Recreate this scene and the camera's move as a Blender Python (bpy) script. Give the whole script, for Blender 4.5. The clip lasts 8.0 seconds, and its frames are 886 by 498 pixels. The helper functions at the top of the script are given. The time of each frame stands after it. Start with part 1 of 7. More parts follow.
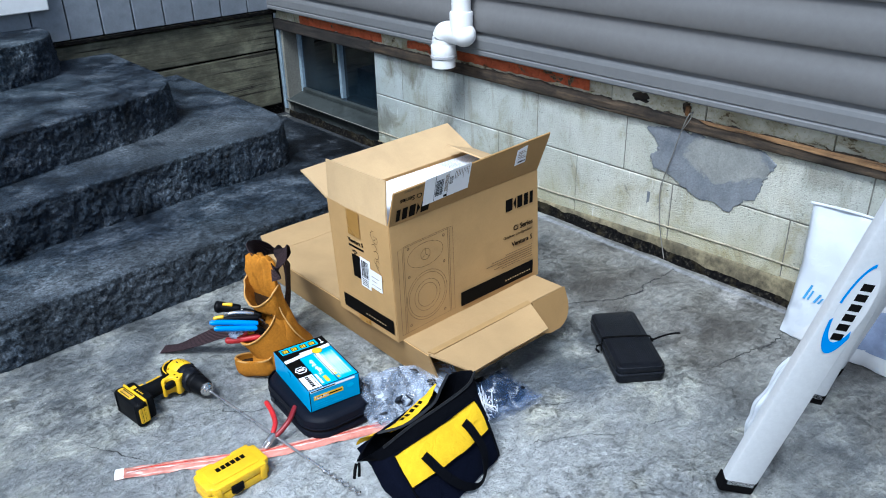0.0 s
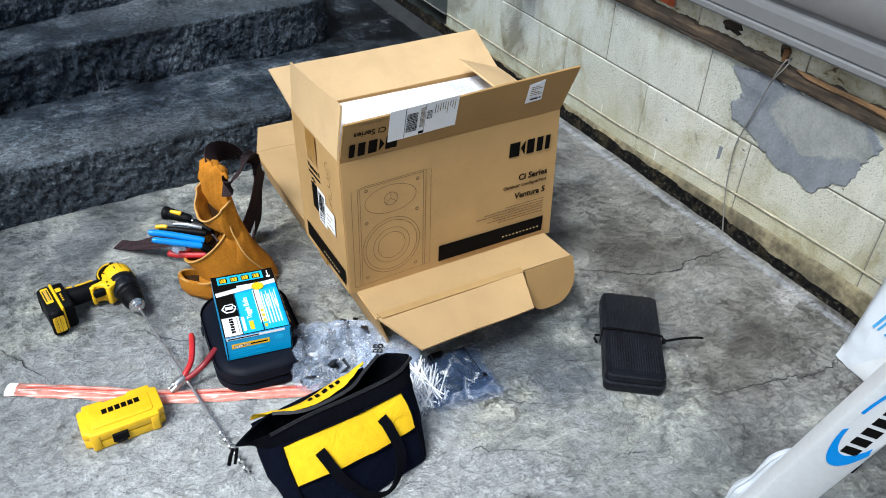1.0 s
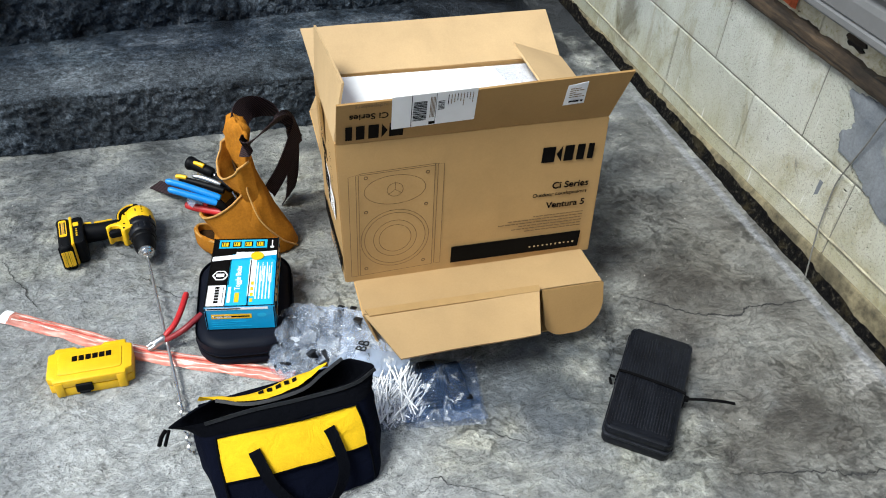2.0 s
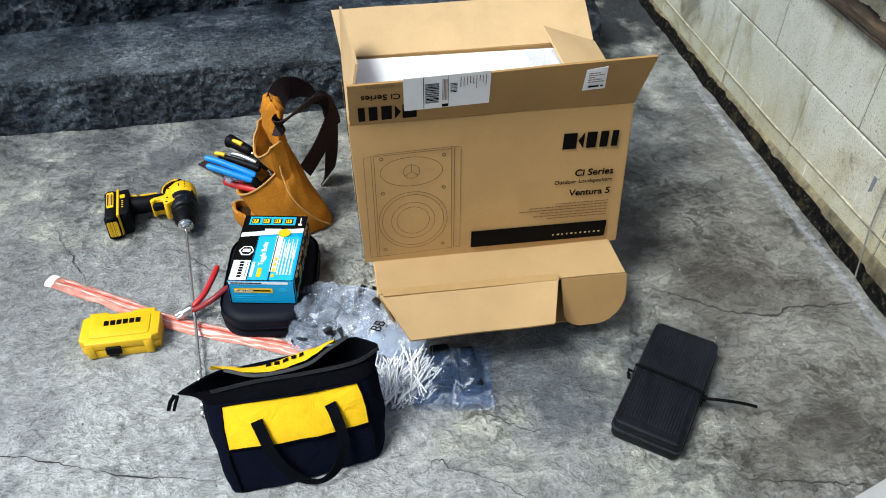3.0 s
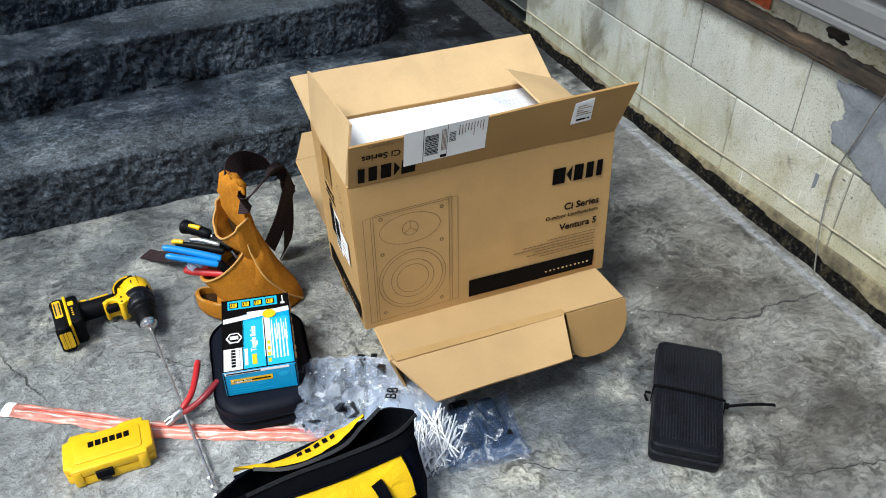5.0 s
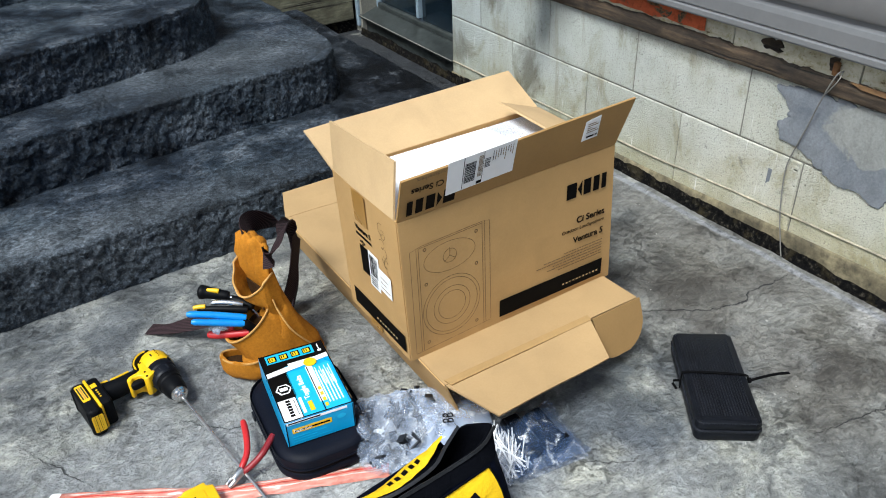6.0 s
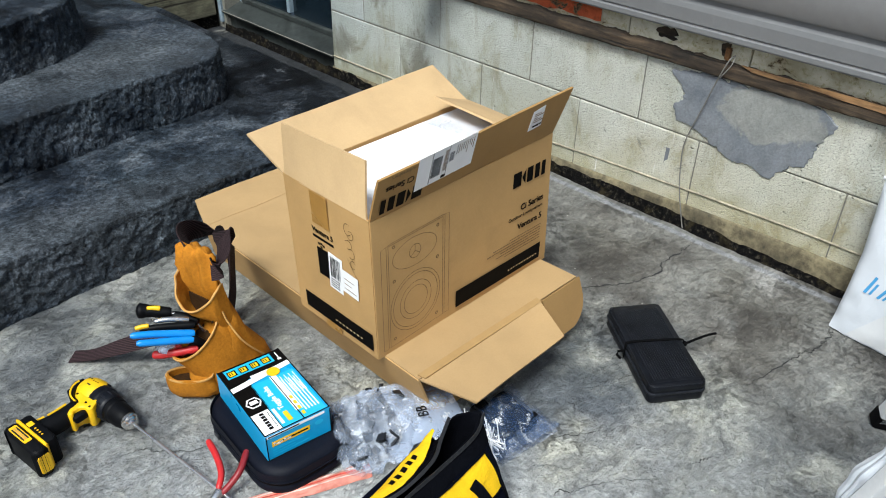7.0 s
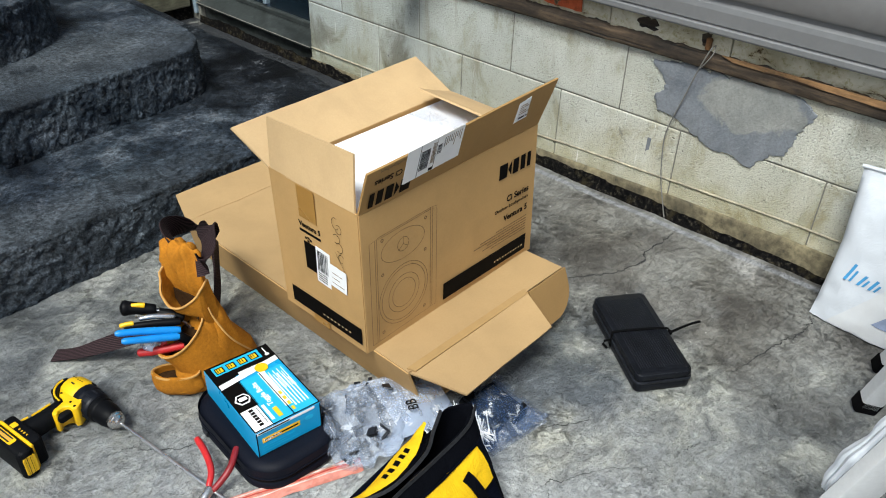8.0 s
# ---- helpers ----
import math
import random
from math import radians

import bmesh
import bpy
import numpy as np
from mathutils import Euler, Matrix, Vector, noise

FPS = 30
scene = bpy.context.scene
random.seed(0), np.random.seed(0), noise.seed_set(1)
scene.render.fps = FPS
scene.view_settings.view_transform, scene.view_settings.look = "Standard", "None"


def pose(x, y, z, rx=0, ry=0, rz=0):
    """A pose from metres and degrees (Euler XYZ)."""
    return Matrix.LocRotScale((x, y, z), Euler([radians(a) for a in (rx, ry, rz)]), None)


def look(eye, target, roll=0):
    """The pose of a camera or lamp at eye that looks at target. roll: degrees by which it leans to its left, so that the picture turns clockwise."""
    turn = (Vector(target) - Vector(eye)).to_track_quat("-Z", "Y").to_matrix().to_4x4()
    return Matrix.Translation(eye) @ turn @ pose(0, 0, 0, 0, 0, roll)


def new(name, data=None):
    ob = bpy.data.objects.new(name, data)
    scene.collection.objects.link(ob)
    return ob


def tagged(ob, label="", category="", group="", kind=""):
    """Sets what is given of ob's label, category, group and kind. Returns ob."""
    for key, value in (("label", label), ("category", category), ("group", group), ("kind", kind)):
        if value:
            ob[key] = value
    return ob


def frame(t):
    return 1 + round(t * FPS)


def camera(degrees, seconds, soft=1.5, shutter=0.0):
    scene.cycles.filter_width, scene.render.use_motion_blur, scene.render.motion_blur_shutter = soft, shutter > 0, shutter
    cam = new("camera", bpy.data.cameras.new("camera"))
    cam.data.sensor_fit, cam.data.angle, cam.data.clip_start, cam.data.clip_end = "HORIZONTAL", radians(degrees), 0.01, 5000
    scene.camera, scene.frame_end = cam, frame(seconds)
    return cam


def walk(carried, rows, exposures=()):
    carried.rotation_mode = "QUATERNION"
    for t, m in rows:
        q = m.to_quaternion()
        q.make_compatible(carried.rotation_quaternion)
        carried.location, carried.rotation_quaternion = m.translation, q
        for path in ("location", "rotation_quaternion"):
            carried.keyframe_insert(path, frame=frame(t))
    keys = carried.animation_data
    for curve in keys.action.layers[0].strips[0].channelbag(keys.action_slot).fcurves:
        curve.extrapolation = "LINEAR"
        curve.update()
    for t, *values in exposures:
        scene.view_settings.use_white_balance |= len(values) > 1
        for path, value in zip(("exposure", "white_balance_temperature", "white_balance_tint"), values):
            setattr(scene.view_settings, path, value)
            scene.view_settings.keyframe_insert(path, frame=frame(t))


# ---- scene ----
# ---------- camera and its walk ----------
cam = camera(58.4, 8.0, soft=1.0)
PATH = [
    (0, (-0.179, -0.101, 1.273), (0.995, 1.249, 0.38), -1.5),
    (0.5, (0.132, -0.02, 1.278), (1.134, 1.375, 0.254), 2.2),
    (1, (0.353, 0.037, 1.255), (1.181, 1.422, 0.073), 2.7),
    (1.5, (0.556, 0.106, 1.254), (1.339, 1.465, 0.013), 6.7),
    (2, (0.69, 0.105, 1.247), (1.159, 1.558, -0.044), 4.3),
    (3.5, (0.853, 0.061, 1.241), (1.074, 1.534, -0.094), 0.6),
    (4, (0.822, 0.079, 1.232), (1.024, 1.543, -0.115), 0.1),
    (4.5, (0.734, 0.118, 1.232), (1.071, 1.591, -0.079), 0.3),
    (4.7, (0.68, 0.143, 1.225), (1.112, 1.625, -0.047), 0.1),
    (5.8, (0.339, 0.182, 1.198), (1.204, 1.618, 0.108), -1.3),
    (6, (0.284, 0.201, 1.204), (1.166, 1.632, 0.12), -2.1),
    (6.5, (0.17, 0.292, 1.223), (1.234, 1.586, 0.13), -0.2),
    (7, (0.082, 0.352, 1.219), (1.279, 1.512, 0.115), 1.2),
    (7.5, (0.063, 0.374, 1.216), (1.289, 1.493, 0.1), 1.5),
    (8, (0.067, 0.374, 1.22), (1.299, 1.479, 0.098), 1.7),
]
# the clip's camera starts cool and settles
EXPOSURES = [(0, 0.95, 5290, 4), (0.5, 0.92, 5560, 4), (1, 0.97, 5840, 4), (2, 0.88, 6080, 3), (4.5, 0.89, 6080, 3), (6, 0.95, 5960, 4), (6.6, 0.92, 6000, 4), (7.3, 0.85, 6160, 3), (8, 0.82, 6200, 3)]
walk(cam, [(t, look(eye, target, roll)) for t, eye, target, roll in PATH], EXPOSURES)

# ---------- world and light: bright overcast day, open sky on the yard side ----------
world = bpy.data.worlds.new("overcast_sky")
scene.world = world
world.use_nodes = True
wn = world.node_tree.nodes
sky = wn.new("ShaderNodeTexSky")
sky.sky_type = "NISHITA"
sky.sun_disc = False
sky.sun_elevation = radians(52)
sky.sun_rotation = radians(248)
sky.air_density, sky.dust_density, sky.ozone_density = 1.0, 3.0, 1.0
wn["Background"].inputs["Strength"].default_value = 0.086
world.node_tree.links.new(sky.outputs[0], wn["Background"].inputs["Color"])
sun = new("sun", bpy.data.lights.new("sun", "SUN"))
sun.data.energy, sun.data.angle, sun.data.color = 2.55, radians(20), (1.0, 0.97, 0.93)
sun.matrix_world = look((0, 0, 5), (0.74, 0.30, 5 - 1.30))

# ---------- materials ----------
class Nodes:
    """A small wrapper round one material's node tree."""

    def __init__(self, name):
        self.mat = bpy.data.materials.new(name)
        self.mat.use_nodes = True
        self.tree = self.mat.node_tree
        self.bsdf = self.tree.nodes["Principled BSDF"]
        self.coord = self.tree.nodes.new("ShaderNodeTexCoord").outputs["Object"]

    def add(self, kind, **inputs):
        n = self.tree.nodes.new(kind)
        for k, v in inputs.items():
            key = k.replace("_", " ")
            self.put(n.inputs[key], v)
        return n

    def put(self, socket, v):
        if isinstance(v, bpy.types.NodeSocket):
            self.tree.links.new(v, socket)
        else:
            socket.default_value = v

    def noise(self, scale, detail=6.0, rough=0.6, stretch=(1, 1, 1), distort=0.0):
        m = self.add("ShaderNodeMapping", Vector=self.coord, Scale=stretch)
        n = self.add("ShaderNodeTexNoise", Vector=m.outputs[0], Scale=scale, Detail=detail, Roughness=rough, Distortion=distort)
        return n.outputs["Fac"]

    def ramp(self, fac, *stops):
        n = self.add("ShaderNodeValToRGB", Fac=fac)
        el = n.color_ramp.elements
        while len(el) < len(stops):
            el.new(0.5)
        for e, (p, c) in zip(el, stops):
            e.position = p
            e.color = (*c, 1) if isinstance(c, tuple) else (c, c, c, 1)
        return n.outputs["Color"]

    def mix(self, fac, a, b, blend="MIX"):
        n = self.tree.nodes.new("ShaderNodeMix")
        n.data_type, n.blend_type = "RGBA", blend
        self.put(n.inputs["Factor"], fac)
        for s, v in ((n.inputs[6], a), (n.inputs[7], b)):
            self.put(s, (*v, 1) if isinstance(v, tuple) and len(v) == 3 else v)
        return n.outputs[2]

    def value(self, op, a, b):
        n = self.tree.nodes.new("ShaderNodeMath")
        n.operation = op
        self.put(n.inputs[0], a)
        self.put(n.inputs[1], b)
        return n.outputs[0]

    def bump(self, height, strength=0.3, distance=0.005, normal=None):
        n = self.add("ShaderNodeBump", Height=height, Strength=strength, Distance=distance)
        if normal is not None:
            self.put(n.inputs["Normal"], normal)
        return n.outputs[0]

    def done(self, color, rough=0.8, normal=None, metal=0.0, spec=0.5):
        self.put(self.bsdf.inputs["Base Color"], (*color, 1) if isinstance(color, tuple) and len(color) == 3 else color)
        self.put(self.bsdf.inputs["Roughness"], rough)
        self.put(self.bsdf.inputs["Metallic"], metal)
        self.put(self.bsdf.inputs["Specular IOR Level"], spec)
        if normal is not None:
            self.put(self.bsdf.inputs["Normal"], normal)
        return self.mat


def worn(name, color, rough=0.6, amount=0.18, scale=40.0, bump=0.15, metal=0.0, spec=0.5, big=4.0, distance=0.002, piece=0.0):
    """A surface of one paint or stuff, with fine grain, larger stains and fine relief. piece: variation from piece to piece."""
    n = Nodes(name)
    fine = n.noise(scale, 6, 0.65)
    large = n.noise(big, 4, 0.6)
    dark = tuple(c * (1 - amount) for c in color)
    light = tuple(min(1.0, c * (1 + amount)) for c in color)
    a = n.ramp(fine, (0.3, dark), (0.7, light))
    b = n.ramp(large, (0.35, 1.0 - amount), (0.65, 1.0))
    col = n.mix(1.0, a, b, "MULTIPLY")
    if piece:
        rnd = n.tree.nodes.new("ShaderNodeObjectInfo").outputs["Random"]
        col = n.mix(1.0, col, n.ramp(rnd, (0.0, 1.0 - piece), (1.0, 1.0)), "MULTIPLY")
    r = n.ramp(large, (0.3, max(0.0, rough - 0.08)), (0.7, min(1.0, rough + 0.08)))
    return n.done(col, r, n.bump(fine, bump, distance), metal, spec)


def concrete_floor():
    n = Nodes("patio_concrete")
    big = n.noise(1.7, 6, 0.6, distort=0.3)
    mid = n.noise(7.0, 8, 0.54, distort=0.15)
    vein = n.noise(5.2, 7, 0.56, distort=0.08)
    scale_ = n.noise(52.0, 7, 0.66, distort=0.1)
    peel = n.noise(10.0, 10, 0.70, stretch=(0.85, 1.2, 1), distort=0.35)
    fine = n.noise(170.0, 8, 0.75)
    speck = n.noise(300.0, 2, 0.5)
    scab = n.noise(34.0, 9, 0.72, distort=0.5)
    where = n.noise(3.3, 5, 0.6, distort=0.3)
    col = n.ramp(mid, (0.32, (0.118, 0.123, 0.122)), (0.45, (0.205, 0.212, 0.210)), (0.56, (0.28, 0.286, 0.276)), (0.72, (0.39, 0.392, 0.370)))
    col = n.mix(1.0, col, n.ramp(big, (0.36, (0.66, 0.68, 0.72)), (0.52, (0.95, 0.95, 0.94)), (0.66, (1.10, 1.09, 1.03))), "MULTIPLY")

    def blob(x, y, rx, ry, turn, soft, rag=2.6):
        """A mark of its own ragged shape round a place."""
        m = n.add("ShaderNodeMapping", Vector=n.coord, Location=(0, 0, 0), Rotation=(0, 0, 0), Scale=(1, 1, 1))
        m.vector_type = "TEXTURE"
        m.inputs["Location"].default_value = (x, y, 0)
        m.inputs["Rotation"].default_value = (0, 0, radians(turn))
        m.inputs["Scale"].default_value = (rx, ry, 1)
        d = n.tree.nodes.new("ShaderNodeVectorMath")
        d.operation = "LENGTH"
        n.put(d.inputs[0], m.outputs[0])
        r = n.value("ADD", d.outputs["Value"], n.value("MULTIPLY", n.value("SUBTRACT", mid, 0.5), rag))
        return n.ramp(r, (max(0.0, 1 - soft), 1.0), (1.0, 0.0))

    def stain_or_shade(col, x, y, rx, ry, turn, soft, amount, tone):
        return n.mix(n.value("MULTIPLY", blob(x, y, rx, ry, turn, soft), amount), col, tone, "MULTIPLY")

    # the trowelled, warmer half beside the house and the scaly, bluish half in the yard
    smooth = blob(1.80, 1.15, 0.46, 1.0, 0, 0.45, 1.2)
    dusty = n.ramp(vein, (0.34, (0.076, 0.070, 0.062)), (0.44, (0.122, 0.116, 0.105)), (0.51, (0.176, 0.171, 0.156)), (0.64, (0.232, 0.229, 0.210)))
    col = n.mix(n.value("MULTIPLY", smooth, 0.95), col, dusty)
    flaky = n.ramp(peel, (0.44, (0.70, 0.71, 0.73)), (0.475, (0.98, 0.98, 0.97)), (0.535, (1.05, 1.05, 1.03)), (0.56, (1.32, 1.30, 1.22)))
    col = n.mix(n.mix(smooth, (0.85, 0.85, 0.85), (0.10, 0.10, 0.10)), col, n.mix(1.0, col, flaky, "MULTIPLY"))
    # pale ground, then damp, dirty and darker marks
    pale = n.value("MULTIPLY", blob(0.40, 0.92, 1.00, 0.78, 8, 0.75), 0.85)
    col = n.mix(pale, col, n.ramp(mid, (0.30, (0.36, 0.372, 0.374)), (0.48, (0.50, 0.513, 0.512)), (0.68, (0.60, 0.611, 0.604))))
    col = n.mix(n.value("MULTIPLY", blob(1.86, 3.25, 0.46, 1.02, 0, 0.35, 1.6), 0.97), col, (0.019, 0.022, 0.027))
    # bluish rows under the flap and beside the carton paint its shade
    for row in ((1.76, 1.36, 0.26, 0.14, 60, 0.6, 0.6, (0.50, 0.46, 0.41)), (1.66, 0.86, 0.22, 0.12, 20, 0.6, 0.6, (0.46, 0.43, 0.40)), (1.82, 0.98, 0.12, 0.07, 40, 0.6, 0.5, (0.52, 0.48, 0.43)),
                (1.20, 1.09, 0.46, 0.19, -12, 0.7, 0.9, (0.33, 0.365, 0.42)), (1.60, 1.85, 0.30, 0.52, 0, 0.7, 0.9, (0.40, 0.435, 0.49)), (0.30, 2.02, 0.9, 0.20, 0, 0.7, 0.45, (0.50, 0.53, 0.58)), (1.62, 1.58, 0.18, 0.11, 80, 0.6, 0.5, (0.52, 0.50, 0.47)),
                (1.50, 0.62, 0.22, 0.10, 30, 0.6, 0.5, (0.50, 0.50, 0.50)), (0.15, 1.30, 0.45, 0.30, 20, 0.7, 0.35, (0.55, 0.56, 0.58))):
        col = stain_or_shade(col, *row)
    col = n.mix(n.value("MULTIPLY", blob(1.92, 0.93, 0.07, 0.05, 30, 0.7), 0.7), col, (0.45, 0.44, 0.42))
    # worn pale rim of the slab along the tarred joint
    x = n.tree.nodes.new("ShaderNodeSeparateXYZ")
    n.put(x.inputs[0], n.coord)
    rim = n.value("ADD", x.outputs["X"], n.value("MULTIPLY", n.value("SUBTRACT", scale_, 0.5), 0.012))
    col = n.mix(n.ramp(n.value("MULTIPLY", n.value("SUBTRACT", rim, 1.90), 10.0), (0.40, 0.0), (0.47, 0.6), (0.62, 0.6), (0.70, 0.0)), col, n.mix(n.ramp(n.value("MULTIPLY", x.outputs["Y"], 0.25), (0.5, 0.0), (0.56, 1.0)), (0.30, 0.31, 0.335), col))
    flake = n.mix(smooth, n.ramp(scale_, (0.34, 0.62), (0.44, 0.96), (0.55, 1.06), (0.66, 1.45)), n.ramp(scale_, (0.34, 0.70), (0.5, 1.0), (0.66, 1.25)))
    col = n.mix(0.9, col, flake, "MULTIPLY")
    col = n.mix(0.8, col, n.ramp(fine, (0.34, 0.70), (0.48, 0.98), (0.66, 1.16)), "MULTIPLY")
    col = n.mix(n.ramp(speck, (0.68, 0.0), (0.76, 0.5)), col, (0.55, 0.54, 0.52))
    # scabby places where the skin has broken up, and thin edges of the layers that peeled off
    broken = n.value("MULTIPLY", n.ramp(where, (0.46, 0.0), (0.60, 1.0)), n.value("SUBTRACT", 1.0, n.value("MULTIPLY", pale, 0.7)))
    col = n.mix(n.value("MULTIPLY", broken, n.value("SUBTRACT", 0.85, n.value("MULTIPLY", smooth, 0.45))), col, n.mix(1.0, col, n.ramp(scab, (0.38, 0.42), (0.45, 0.80), (0.52, 1.02), (0.58, 1.08), (0.64, 1.55)), "MULTIPLY"))
    rims = n.noise(2.6, 9, 0.64, distort=0.25)
    edge = n.value("MULTIPLY", n.ramp(rims, (0.488, 0.0), (0.497, 1.0), (0.501, 1.0), (0.512, 0.0)), n.ramp(vein, (0.50, 0.0), (0.60, 0.45)))
    edge = n.value("MULTIPLY", edge, n.value("SUBTRACT", 1.0, n.value("MULTIPLY", smooth, 0.7)))
    col = n.mix(edge, col, n.mix(1.0, col, (0.30, 0.29, 0.28), "MULTIPLY"))
    rough_h = n.value("MULTIPLY", scale_, n.value("SUBTRACT", 1.15, n.value("MULTIPLY", smooth, 0.8)))
    h = n.value("ADD", n.value("MULTIPLY", fine, 0.25), n.value("ADD", n.value("MULTIPLY", n.ramp(peel, (0.42, 0.0), (0.48, 0.5), (0.54, 0.6), (0.57, 1.0)), 0.5), rough_h))
    h = n.value("ADD", h, n.value("SUBTRACT", n.value("MULTIPLY", n.value("MULTIPLY", n.ramp(scab, (0.36, 0.0), (0.46, 0.7), (0.58, 0.75), (0.66, 1.3)), broken), 0.9), n.value("MULTIPLY", edge, 0.5)))
    return n.done(col, n.ramp(mid, (0.3, 0.55), (0.7, 0.8)), n.bump(h, 1.0, 0.011), spec=0.4)


def slate_step():
    n = Nodes("dark_stained_step_concrete")
    big = n.noise(2.4, 5, 0.6, distort=0.3)
    mid = n.noise(8.0, 9, 0.64, distort=0.25)
    grain = n.noise(78.0, 7, 0.70, distort=0.2)
    fine = n.noise(210.0, 7, 0.72)
    col = n.ramp(mid, (0.35, (0.0042, 0.0064, 0.0102)), (0.47, (0.0225, 0.0312, 0.0430)), (0.57, (0.0500, 0.0625, 0.0785)), (0.68, (0.104, 0.121, 0.142)))
    col = n.mix(1.0, col, n.ramp(big, (0.36, (0.55, 0.57, 0.62)), (0.52, (0.98, 0.98, 0.98)), (0.68, (1.35, 1.34, 1.26))), "MULTIPLY")

    def patch(at, size, soft, amount, rag=3.2):
        """A ragged mask round a place."""
        m = n.add("ShaderNodeMapping", Vector=n.coord, Location=at, Scale=size)
        m.vector_type = "TEXTURE"
        d = n.tree.nodes.new("ShaderNodeVectorMath")
        d.operation = "LENGTH"
        n.put(d.inputs[0], m.outputs[0])
        return n.ramp(n.value("ADD", d.outputs["Value"], n.value("MULTIPLY", n.value("SUBTRACT", mid, 0.5), rag)), (soft, amount), (1.0, 0.0))

    # dry dusty nosing of the lowest tread and of the corner above
    dust = n.ramp(mid, (0.34, (0.034, 0.041, 0.049)), (0.50, (0.088, 0.100, 0.112)), (0.66, (0.165, 0.178, 0.188)))
    for at, size in (((0.45, 2.19, 0.13), (0.75, 0.15, 0.22)), ((1.02, 2.76, 0.32), (0.58, 0.26, 0.08))):
        col = n.mix(patch(at, size, 0.2, 0.75), col, dust)
    col = n.mix(0.85, col, n.ramp(grain, (0.38, 0.32), (0.5, 0.95), (0.62, 2.0)), "MULTIPLY")
    col = n.mix(n.ramp(fine, (0.60, 0.0), (0.70, 0.45)), col, (0.19, 0.195, 0.20))
    col = n.mix(0.85, col, n.ramp(fine, (0.34, 0.32), (0.5, 1.0), (0.62, 1.6)), "MULTIPLY")
    # dirty run at the back of the lowest tread, with the corner's shade painted in
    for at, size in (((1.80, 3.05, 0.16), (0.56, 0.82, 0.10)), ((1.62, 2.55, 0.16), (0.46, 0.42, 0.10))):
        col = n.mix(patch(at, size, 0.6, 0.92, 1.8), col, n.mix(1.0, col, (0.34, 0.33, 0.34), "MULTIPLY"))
    # hairline scratches in the sealed skin
    rims = n.noise(4.2, 7, 0.6, distort=0.4)
    hair = n.value("MULTIPLY", n.ramp(rims, (0.493, 0.0), (0.499, 1.0), (0.503, 1.0), (0.509, 0.0)), n.ramp(mid, (0.48, 0.0), (0.56, 0.7)))
    col = n.mix(hair, col, (0.13, 0.14, 0.155))
    h = n.value("ADD", n.value("MULTIPLY", fine, 0.55), n.value("ADD", n.value("MULTIPLY", grain, 0.9), n.value("MULTIPLY", mid, 0.4)))
    return n.done(col, n.ramp(mid, (0.3, 0.34), (0.7, 0.55)), n.bump(h, 1.0, 0.010), spec=0.13)


